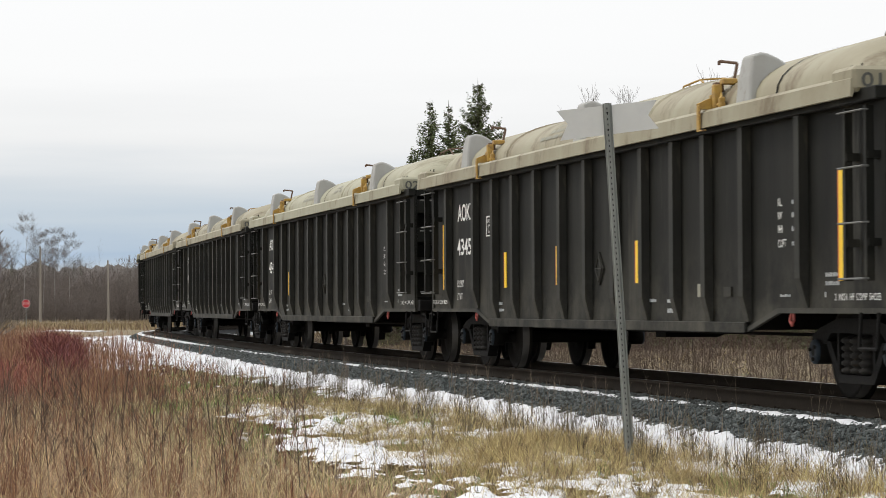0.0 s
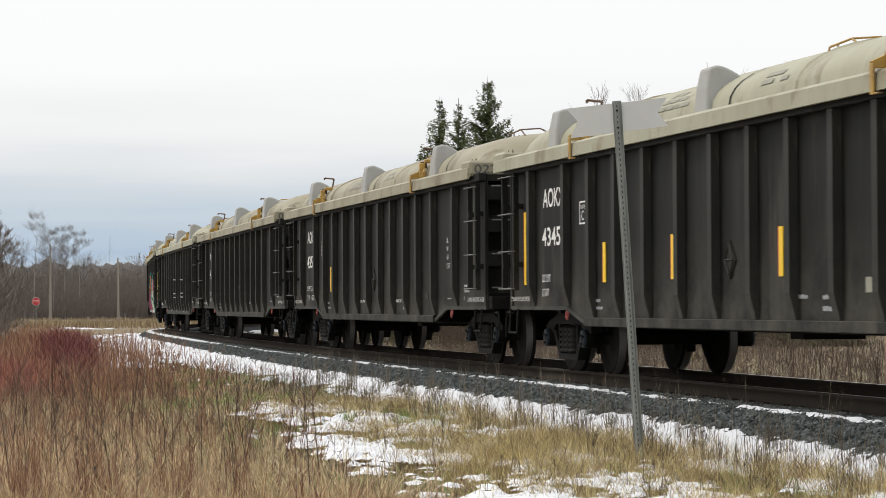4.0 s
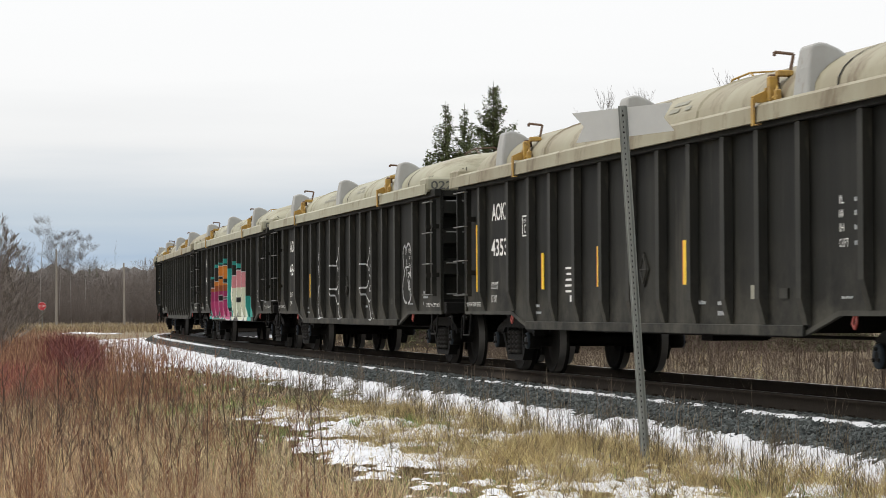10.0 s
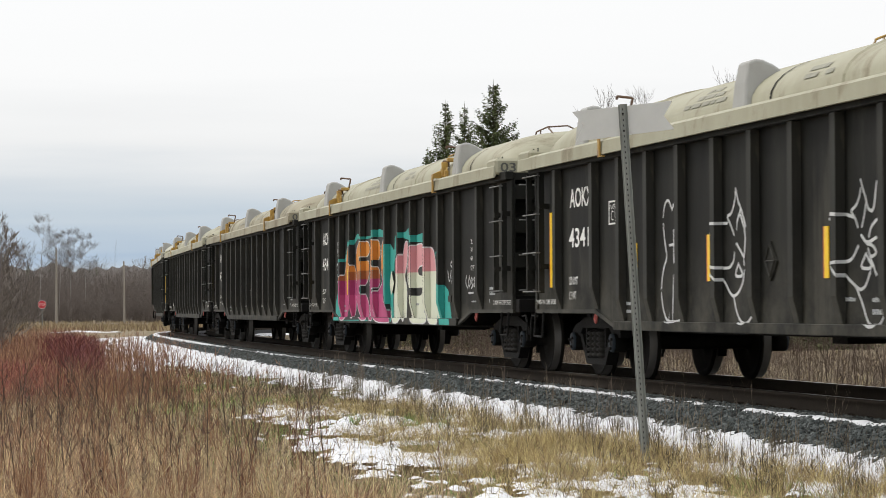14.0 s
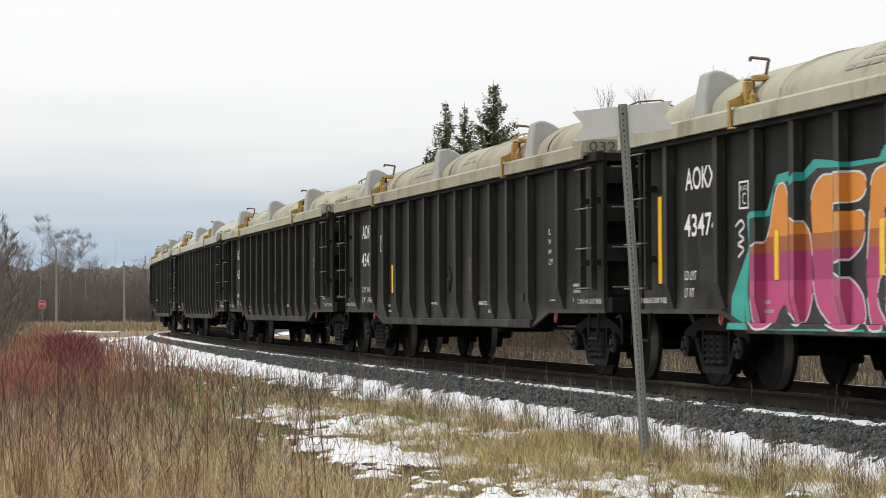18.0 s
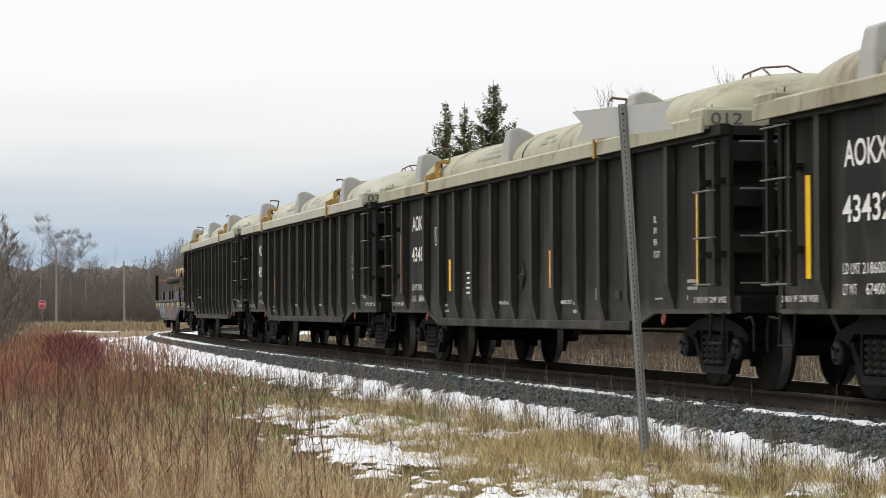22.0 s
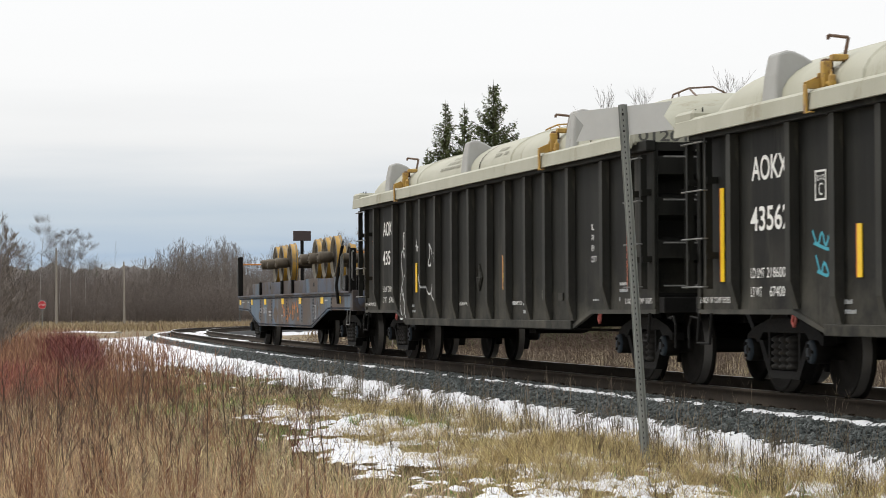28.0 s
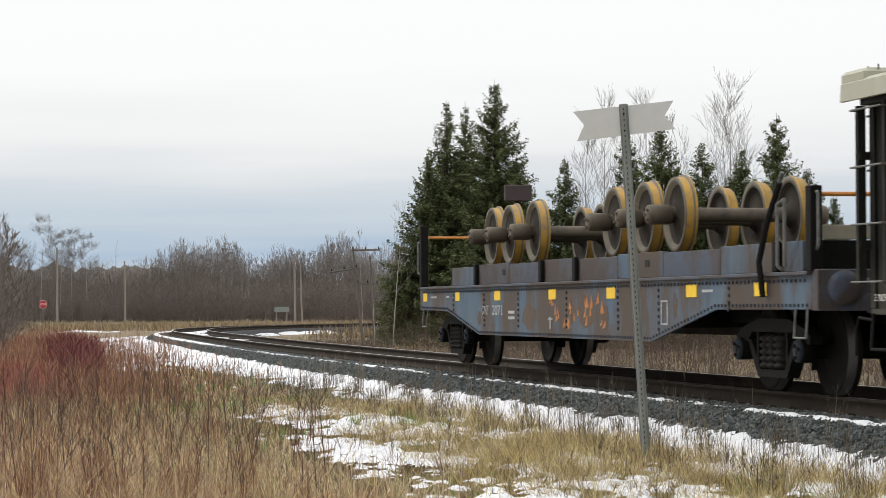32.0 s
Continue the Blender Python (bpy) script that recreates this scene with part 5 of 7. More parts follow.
def make_flatcar():
    car = thing("flat_car", "faded blue rusty flat car loaded with spare wheelsets", "railway car")
    H, N = FLAT_FAR, FLAT_NEAR
    poly = [(H, 1.22), (H, 0.88), (6.35, 0.86), (4.25, 0.51), (-4.20, 0.51), (-6.48, 0.88), (N, 0.88), (N, 1.22)]
    for sgn in (1, -1):
        side = part("side_sill", prism(B(), poly, sgn * 1.45, sgn * 1.42), M_BLUE, car)
        for z, name in ((1.20, "deck_edge"), (0, "")):
            if name:
                part(name, box(B(), N, H, min(sgn * 1.452, sgn * 1.50), max(sgn * 1.452, sgn * 1.50), 1.205, 1.242, 0.006), M_BLUERUST, side)
        bm = B()
        edge = [(H, 0.90), (6.33, 0.88), (4.24, 0.53), (-4.19, 0.53), (-6.46, 0.90), (N, 0.90)]
        for (x0, z0), (x1, z1) in zip(edge, edge[1:]):
            n = int(math.hypot(x1 - x0, z1 - z0) / 0.11)
            for k in range(n):
                x, z = x0 + (x1 - x0) * k / n, z0 + (z1 - z0) * k / n
                box(bm, x - 0.016, x + 0.016, min(sgn * 1.451, sgn * 1.466), max(sgn * 1.451, sgn * 1.466), z, z + 0.03)
        for k in range(143):
            x = H - 0.1 - k * 0.121
            box(bm, x - 0.016, x + 0.016, min(sgn * 1.451, sgn * 1.466), max(sgn * 1.451, sgn * 1.466), 1.14, 1.17)
        for x in (5.9, 3.9, 1.9, -0.6, -2.9, -4.5, -6.9):
            for k in range(4 if abs(x) > 5 else 7):
                z = 1.08 - 0.075 * k
                box(bm, x - 0.018, x + 0.018, min(sgn * 1.451, sgn * 1.468), max(sgn * 1.451, sgn * 1.468), z, z + 0.035)
        tagged(part("rivets", bm, M_RIVET, side), kind="stuff")
        bm = B()
        for (x0, z0), (x1, z1) in zip(edge, edge[1:]):
            prism(bm, [(x0, z0 - 0.025), (x1, z1 - 0.025), (x1, z1 + 0.035), (x0, z0 + 0.035)], sgn * 1.43, sgn * 1.452)
        part("flange_angle", bm, M_BLUE, side)
        for x in (7.94, 5.62, 3.09, 0.09, -2.61, -5.68, -7.86):
            w = 0.14 if x > 4 else 0.18
            part("reflector_patch", box(B(), x - w, x + w, min(sgn * 1.452, sgn * 1.458), max(sgn * 1.452, sgn * 1.458), 1.01, 1.15), M_REFLECT, side, "yellow reflective patch")
        # the low bulwark that holds the wheelsets, in plates with stake pockets
        cuts = [6.67, 4.9, 3.0, 1.1, -0.6, -2.4, -4.2, -6.2, -8.65]
        for k, (a, b) in enumerate(zip(cuts, cuts[1:])):
            top = 1.53 + (0.02 if k % 2 else 0.0)
            bm = box(B(), b + 0.01, a - 0.01, min(sgn * 1.24, sgn * 1.30), max(sgn * 1.24, sgn * 1.30), 1.25, top, 0.004)
            part("bulwark_plate", bm, M_BLUERUST if k in (1, 2, 3, 4, 6) else M_BLUE, side)
        for x in (4.9, 1.1, -0.6, -8.0):
            part("stake_pocket", box(B(), x - 0.07, x + 0.07, min(sgn * 1.305, sgn * 1.36), max(sgn * 1.305, sgn * 1.36), 1.25, 1.56, 0.01), M_UNDER, side)
        for x in (3.3, -3.6):
            part("drain_hole", box(B(), x - 0.08, x + 0.08, min(sgn * 1.301, sgn * 1.306), max(sgn * 1.301, sgn * 1.306), 1.38, 1.46), M_HOLE, side)
    bm = box(B(), N, H, -1.42, 1.42, 1.16, 1.235)
    box(bm, N + 0.4, H - 0.4, -0.4, 0.4, 0.72, 1.16)
    for k in range(13):
        x = -7.8 + 1.3 * k
        box(bm, x - 0.06, x + 0.06, -1.40, 1.40, 0.90 if abs(x) > 5 else 0.66, 1.16)
    part("deck", bm, M_UNDER, car)
    # painted data
    lettering("car_mark", "ONT", 0.20, M_WORN, car, Matrix(((-1, 0, 0, 4.05), (0, 0, 1, 1.456), (0, 1, 0, 0.80), (0, 0, 0, 1))), 0.42)
    lettering("car_number", "2071", 0.20, M_WORN, car, Matrix(((-1, 0, 0, 3.42), (0, 0, 1, 1.456), (0, 1, 0, 0.80), (0, 0, 0, 1))), 0.60)
    bm = B()
    for x0, x1, z0, z1 in ((-4.62, -4.59, 0.70, 0.98), (-4.84, -4.81, 0.70, 0.98), (-4.84, -4.59, 0.96, 0.98), (-4.84, -4.59, 0.70, 0.72), (2.1, 2.45, 0.82, 0.86), (2.1, 2.45, 0.74, 0.78), (7.1, 7.5, 1.06, 1.09), (6.2, 6.4, 1.06, 1.09), (-6.4, -6.05, 1.06, 1.09), (0.18, 0.22, 0.62, 0.78), (0.10, 0.30, 0.74, 0.76)):
        box(bm, x0, x1, 1.452, 1.458, z0, z1)
    part("stencil", bm, M_WORN, car, "faint white stencilled lines")
    r = random.Random(9)
    for x, w, z0, z1 in ((1.35, 0.40, 0.58, 1.00), (-0.75, 0.26, 0.62, 1.12), (-1.5, 0.42, 0.60, 1.08), (-2.3, 0.30, 0.60, 0.98), (4.2, 0.14, 0.62, 0.86), (-5.1, 0.10, 0.75, 1.1)):
        pts = [(x + w * math.cos(k * 0.4487) * r.uniform(0.6, 1.1), (z0 + z1) / 2 + (z1 - z0) / 2 * math.sin(k * 0.4487) * r.uniform(0.7, 1.0)) for k in range(14)]
        part("rust_stain", prism(B(), pts, 1.4504, 1.4512), M_STAIN, car, "brown rust stain")
    bm = B()
    for k in range(26):
        x = r.uniform(-2.4, 0.2)
        z = r.uniform(0.62, 0.98)
        prism(bm, [(x, z), (x + r.uniform(0.05, 0.14), z - 0.02), (x + r.uniform(-0.05, 0.12), z + r.uniform(0.06, 0.16))], 1.4505, 1.454)
    tagged(part("rust_scrawl", bm, M_RUSTTAG, car, "orange rusty scrawl"), kind="stuff")
    for f in (1, -1):
        x = H if f > 0 else N
        bm = box(B(), min(x, x + f * 0.16), max(x, x + f * 0.16), -1.45, 1.45, 0.86, 1.26, 0.01)
        part("end_sill", bm, M_BLUERUST, car)
        bm = box(B(), min(x + f * 0.16, x + f * 0.55), max(x + f * 0.16, x + f * 0.55), -0.09, 0.09, 0.80, 0.96, 0.02)
        box(bm, min(x + f * 0.5, x + f * 0.78), max(x + f * 0.5, x + f * 0.78), -0.14 if f > 0 else -0.02, 0.02 if f > 0 else 0.14, 0.72, 1.02, 0.04)
        part("coupler", bm, M_UNDER, car, "cast steel knuckle coupler")
        for y in (1.42, -1.42):
            top = 2.25 if f > 0 else 2.06
            bm = box(B(), x - 0.07, x + 0.07, y - 0.06, y + 0.06, 1.24, top, 0.008)
            stake = part("end_stake", bm, M_UNDER, car, "dark steel end stake")
            s2 = 1 if y > 0 else -1
            part("grab_iron", bent(B(), [(x + f * 0.08, y, 1.45), (x + f * 0.24, y + s2 * 0.05, 1.48), (x + f * 0.24, y + s2 * 0.05, 1.98), (x + f * 0.08, y, 2.0)], 0.016), M_RUNG, stake)
            part("stirrup_step", bent(B(), [(x - f * 0.1, y + s2 * 0.03, 0.88), (x - f * 0.1, y + s2 * 0.05, 0.60), (x - f * 0.42, y + s2 * 0.05, 0.60), (x - f * 0.42, y + s2 * 0.03, 0.88)], 0.012), M_RUNG, stake)
        part("end_rail", rod(B(), (x, 1.35, 2.06 if f > 0 else 1.98), (x, -1.35, 2.06 if f > 0 else 1.98), 0.022, None, 8), M_ORANGE, car, "orange end handrail")
    bm = bent(B(), [(-8.05, 1.50, 1.0), (-8.05, 1.54, 1.35), (-8.25, 1.52, 1.75), (-8.55, 1.50, 2.12)], 0.032, 8)
    part("leaning_stake", bm, M_UNDER, car, "dark leaning steel stake")
    part("stake_tip", rod(B(), (-8.28, 1.52, 1.80), (-8.62, 1.50, 2.22), 0.02, None, 8), M_RUNG, car, "bare steel stake tip")
    part("grab_iron", bent(B(), [(-8.55, 1.47, 1.26), (-8.55, 1.53, 1.30), (-8.55, 1.53, 1.90), (-8.75, 1.53, 1.95), (-8.75, 1.53, 1.30)], 0.018), M_RUNG, car)
    part("end_board", box(B(), -9.10, -9.04, 0.20, 1.32, 1.55, 1.69, 0.006), mat("pale_bare_board", (0.40, 0.36, 0.28), (0.3, 0.27, 0.2), 0.8, 0, 3), car, "pale board across the end")
    part("end_panel", box(B(), -9.12, -9.06, -1.30, 1.32, 1.25, 1.54, 0.006), M_UNDER, car, "dark steel end panel")
    bm = lathe(B(), [(0.0, 0), (0.10, 0.0), (0.17, 0.02), (0.17, 0.10), (0.13, 0.12), (0.10, 0.08), (0.0, 0.08)], 18, "x")
    part("brake_cylinder", bm, M_BLUERUST, car, "round blue brake drum", pose(-9.46, 1.18, 1.08))
    part("signal_panel", box(B(), 8.24, 8.34, -0.44, 0.02, 2.68, 2.94, 0.01), M_PANEL, car, "dull brown panel on a post at the end")
    part("panel_post", box(B(), 8.26, 8.32, -0.25, -0.17, 1.25, 2.68), M_UNDER, car)
    for x in (FLAT_BOGIE, -FLAT_BOGIE):
        bg = make_bogie()
        bg.parent = car
        bg.matrix_basis = pose(x, 0, 0)
        tagged(bg, "sooty two-axle freight bogie")
    # the load: six wheelsets in two threes, wedged on the deck
    wheel = [(0.115, -0.80), (0.13, -0.795), (0.16, -0.79), (0.36, -0.755), (0.40, -0.80), (0.452, -0.80), (0.457, -0.79), (0.457, -0.70), (0.485, -0.685), (0.48, -0.655), (0.40, -0.66), (0.37, -0.70), (0.17, -0.70), (0.13, -0.64), (0.095, -0.60)]
    wmi = [0, 0, 0, 2, 2, 2, 1, 2, 1, 2, 0, 0, 0, 0]
    disc = mesh_of(lathe(B(), wheel, 40, "y", wmi), "wheel", [M_SPARE, M_SPAREYEL, M_SPARELIGHT])
    axle = lathe(B(), [(0.05, -1.14), (0.115, -1.135), (0.12, -1.10), (0.12, -0.86), (0.10, -0.84), (0.10, -0.80)], 18, "y")
    lathe(axle, [(0.05, 1.14), (0.115, 1.135), (0.12, 1.10), (0.12, 0.86), (0.10, 0.84), (0.10, 0.80)], 18, "y")
    lathe(axle, [(0.10, -0.84), (0.10, -0.60), (0.088, -0.50), (0.085, 0.0), (0.088, 0.50), (0.10, 0.60), (0.10, 0.84)], 18, "y")
    for k in range(3):
        a = k * 2 * math.pi / 3 + 0.4
        for sgn in (1, -1):
            rod(axle, (0.065 * math.cos(a), sgn * 1.13, 0.065 * math.sin(a)), (0.065 * math.cos(a), sgn * 1.165, 0.065 * math.sin(a)), 0.02, None, 6)
    axle = mesh_of(axle, "axle", M_AXLE)
    wedge = mesh_of(prism(B(), [(-0.32, 0.0), (-0.16, 0.14), (-0.12, 0.0)], -0.82, 0.82), "wedge", M_TIE)
    for x, dz in ((3.55, 0), (5.0, 0), (6.1, 0), (-3.10, 0), (-1.85, 0), (-0.50, 0)):
        ax = part("spare_axle", axle, None, car, "brown spare axle", pose(x, 0, 2.015, 0, 31 * x, 0))
        part("wheel", disc, None, ax, "rusty wheel with yellow tread")
        part("wheel", disc, None, ax, "rusty wheel with yellow tread", pose(0, 0, 0, 0, 0, 180))
        cr = box(B(), x - 0.45, x + 0.45, -0.95, -0.60, 1.24, 1.53)
        box(cr, x - 0.45, x + 0.45, 0.60, 0.95, 1.24, 1.53)
        part("cradle_block", cr, M_TIE, car)
    return car


flatcar = make_flatcar()

# ---- the trackside sign ----
def make_sign():
    sign = thing("trackside_sign", "bare aluminium swallowtail sign on a perforated steel post", "sign", at=pose(1.87, 22.8, -0.60, 0, -3.3, -8))
    bm = B()
    # a hat-shaped channel post with holes
    prism(bm, [(-0.042, 0.0), (-0.030, 0.0), (-0.018, -0.030), (0.018, -0.030), (0.030, 0.0), (0.042, 0.0), (0.042, 0.006), (0.027, 0.006), (0.014, -0.024), (-0.014, -0.024), (-0.027, 0.006), (-0.042, 0.006)], 0.0, 3.40, 0, "xy")
    post = part("post", bm, M_GALV, sign, "perforated galvanised channel post")
    hole = mesh_of(box(B(), -0.0045, 0.0045, -0.0325, -0.0295, -0.009, 0.009), "hole", M_HOLE)
    for k in range(66):
        part("hole", hole, None, post, at=pose(0, 0, 0.10 + 0.05 * k))
    bm = prism(B(), [(-0.475, 3.365), (0.465, 3.40), (0.375, 3.265), (0.465, 3.135), (-0.455, 3.085), (-0.375, 3.235)], 0.010, 0.013)
    part("blade", bm, M_SIGNBACK, sign, "bare grey swallowtail blade")
    for z in (3.15, 3.31):
        part("bolt", rod(B(), (0, -0.034, z), (0, 0.02, z), 0.010, None, 6), M_UNDER, sign)
    return sign


make_sign()


# ---- vehicles on the far road ----
def make_vehicle(name, label, paint):
    v = thing(name, label, "car")
    bm = prism(B(), [(-2.2, 0.25), (2.15, 0.25), (2.25, 0.55), (2.1, 0.80), (1.1, 0.92), (-1.9, 0.98), (-2.25, 0.85), (-2.25, 0.45)], -0.85, 0.85)
    prism(bm, [(1.0, 0.92), (0.35, 1.40), (-1.2, 1.44), (-2.0, 0.97)], -0.70, 0.70)
    part("body", bm, paint, v)
    for sgn in (1, -1):
        bm = prism(B(), [(0.82, 0.97), (0.32, 1.34), (-0.35, 1.37), (-0.35, 0.98)], sgn * 0.702, sgn * 0.71)
        prism(bm, [(-0.45, 0.98), (-0.45, 1.37), (-1.15, 1.38), (-1.7, 1.0)], sgn * 0.702, sgn * 0.71)
        part("side_window", bm, M_GLASS, v)
    wm = mesh_of(lathe(B(), [(0.0, -0.1), (0.2, -0.1), (0.31, -0.09), (0.33, 0.0), (0.31, 0.09), (0.2, 0.1), (0.0, 0.1)], 16, "y"), "wheel", M_TYRE)
    for x in (1.35, -1.4):
        for y in (0.80, -0.80):
            part("wheel", wm, None, v, at=pose(x, y, 0.33))
    for y in (0.6, -0.6):
        part("headlight", box(B(), 2.13, 2.22, y - 0.16, y + 0.16, 0.62, 0.74), M_LETTER, v)
    return v


blue_car = make_vehicle("blue_car", "blue hatchback driving along the far road", M_CARBLUE)
grey_car = make_vehicle("grey_car", "dark grey hatchback driving along the far road", M_CARGREY)

# ---- snow left along the line ----
def snow_cover(s, d):
    """How far snow covers the ground beside the line: above zero it lies, below it has melted."""
    n = 0.45 * wave(s * 0.6, d * 1.5, 2.4, 11) + 0.42 * wave(s * 0.7, d * 1.5, 5.5, 12) + 0.42 * wave(s, d, 13.0, 13) + 0.36 * wave(s, d, 28.0, 16)
    bank = np.interp(d, [1.68, 1.84, 2.0, 2.5, 2.85, 3.3, 4.0, 5.2, 6.0, 6.8, 8.0], [-1.6, -0.25, 0.55, 0.35, -0.18, -0.52, -0.26, -0.24, -0.55, -1.0, -1.6])
    bank = bank - 0.75 * np.clip((s - 2.5) / 4, 0, 1) * np.clip((30 - s) / 8, 0, 1) * np.clip((d - 2.7) / 0.5, 0, 1)
    bank = bank + np.clip((s - 18) / 20, 0, 1) * np.interp(d, [2.0, 3.0, 3.5, 6.0, 7.0], [0.40, 0.0, -0.2, -0.1, 0.0])
    bank = bank + 0.40 * np.clip((3 - s) / 4, 0, 1) * np.interp(d, [2.0, 2.3, 2.85, 3.2], [0, 1, 1, 0])
    n = n * np.interp(d, [1.7, 2.1, 2.7, 3.3], [0.35, 0.5, 0.8, 1.0])
    bank = bank + 0.06 * np.clip((4 - s) / 4, 0, 1) * np.clip((d - 3.3) / 0.6, 0, 1) - 0.9 * np.clip((d - np.interp(s, [-9, 4], [6.1, 4.3])) / 0.9, 0, 1) * np.clip((14 - s) / 4, 0, 1)
    bank = bank - 0.55 * np.clip((s - 4) / 4, 0, 1) * np.clip((26 - s) / 5, 0, 1) * np.clip((d - 2.05) / 0.3, 0, 1) * (0.7 + 0.6 * wave(s, d * 0, 0.9, 15))
    far = np.clip((s - 34) / 14, 0, 1)
    crown = np.interp(d, [1.30, 1.37, 1.42, 1.48, 1.55], [-1.4, 0.1, 0.40, 0.1, -1.4]) - 0.16 + 1.2 * far * ((d > 1.24) & (d < 1.6))
    thin = 0.5 * wave(s * 0.5, d * 6, 2.0, 18) + 0.35 * wave(s, d * 3, 9.0, 19) + 0.2 * wave(s, d, 26.0, 16)
    return np.where(d < 1.62, crown + thin, bank + n)


def snow_sheet():
    ss = np.concatenate([np.arange(-16, 8, 0.03), np.arange(8, 20, 0.05), np.arange(20, 50, 0.11), np.arange(50, 150, 0.35)])
    ds = np.concatenate([np.arange(1.26, 1.60, 0.035), np.arange(1.66, 7.6, 0.042)])
    S, D = np.meshgrid(ss, ds, indexing="ij")
    s, d = S.ravel(), D.ravel()
    t = np.interp(s, LINE_S, LINE_T)
    x, y = np.interp(s, LINE_S, LINE_X) - d * np.cos(t), np.interp(s, LINE_S, LINE_Y) + d * np.sin(t)
    base = np.maximum(ground_z(x, y, d), np.interp(d, [1.2, 1.42, 1.60, 1.98, 2.1], [-0.185, -0.175, -0.215, -0.42, -0.52]))
    m = snow_cover(s, d)
    z = base + np.where(d < 1.62, np.clip(m * 0.03, -0.03, 0.018) + 0.031, np.clip(m * 0.06, -0.05, 0.026) + np.interp(d, [2.0, 2.3], [0.024, 0.0]))
    ni, nj = len(ss), len(ds)
    k = (np.arange(ni - 1)[:, None] * nj + np.arange(nj - 1)).ravel()
    q = np.stack([k, k + nj, k + 1 + nj, k + 1], 1)
    q = q[(m[q] > -0.08).any(1) & (np.abs(d[q[:, 2]] - d[q[:, 0]]) < 0.05)]
    used, inv = np.unique(q, return_inverse=True)
    me = quick_mesh("snow", np.stack([x, y, z], 1)[used], inv.reshape(-1, 4), M_SNOW)
    me.polygons.foreach_set("use_smooth", np.ones(len(q), bool))
    return me


tagged(new("snow_patches", snow_sheet()), "thin melting snow patches along the ballast and grass", "snow", kind="stuff")


def snow_beyond():
    """Snow inside the far curve, between the rails and on the far road's edge."""
    vs, fs = [], []
    def sheet(ss, ds, off, f):
        S, D = np.meshgrid(ss, ds, indexing="ij")
        s, d = S.ravel(), D.ravel()
        t = np.interp(s, LINE_S, LINE_T)
        x, y = np.interp(s, LINE_S, LINE_X) - d * np.cos(t), np.interp(s, LINE_S, LINE_Y) + d * np.sin(t)
        m = off + 0.7 * wave(s, d * 3, f, 21) + 0.4 * wave(s, d * 2, f * 3, 22) - np.interp(d, [ds[0], ds[0] + 0.12, ds[-1] - 0.12, ds[-1]], [1.0, 0, 0, 1.0])
        base = np.maximum(ground_z(x, y, d), np.interp(abs(d), [1.2, 1.42, 1.60, 1.98, 2.1], [-0.185, -0.175, -0.215, -0.42, -0.62]))
        z = base + np.clip(m * 0.08, -0.05, 0.07)
        nj = len(ds)
        k = (np.arange(len(ss) - 1)[:, None] * nj + np.arange(nj - 1)).ravel()
        q = np.stack([k, k + nj, k + 1 + nj, k + 1], 1)
        q = q[(m[q] > -0.1).any(1)] + sum(len(v) for v in vs)
        vs.append(np.stack([x, y, z], 1))
        fs.append(q)
    sheet(np.arange(48, 130, 0.4), np.arange(-0.66, 0.67, 0.06), 0.15, 1.0)
    sheet(np.arange(40, 140, 0.4), np.arange(-2.3, -1.72, 0.06), 0.3, 0.8)
    sheet(np.arange(-14, 40, 0.12), np.arange(-7.0, -2.3, 0.08), -0.55, 2.2)
    xs, ys = np.arange(-36, -17, 0.3), np.arange(176, 196, 0.6)
    X, Y = np.meshgrid(xs, ys, indexing="ij")
    x, y = X.ravel(), Y.ravel()
    m = 0.12 - np.abs(y - 186 + 0.15 * (x + 26)) / 2.0 + 0.5 * wave(x, y, 0.8, 31) + 0.3 * wave(x, y, 2.5, 32) - np.clip((np.abs(x + 28.3) - 3.6) / 2, 0, 2)
    nj = len(ys)
    k = (np.arange(len(xs) - 1)[:, None] * nj + np.arange(nj - 1)).ravel()
    q = np.stack([k, k + nj, k + 1 + nj, k + 1], 1)
    fs.append(q[(m[q] > -0.1).any(1)] + sum(len(v) for v in vs))
    vs.append(np.stack([x, y, ground_z(x, y) + np.clip(m * 0.2, -0.05, 0.10)], 1))
    q = np.concatenate(fs)
    used, inv = np.unique(q, return_inverse=True)
    return quick_mesh("snow", np.concatenate(vs)[used], inv.reshape(-1, 4), M_SNOW)


tagged(new("far_snow", snow_beyond()), "snow lying between the rails and inside the far curve", "snow", kind="stuff")

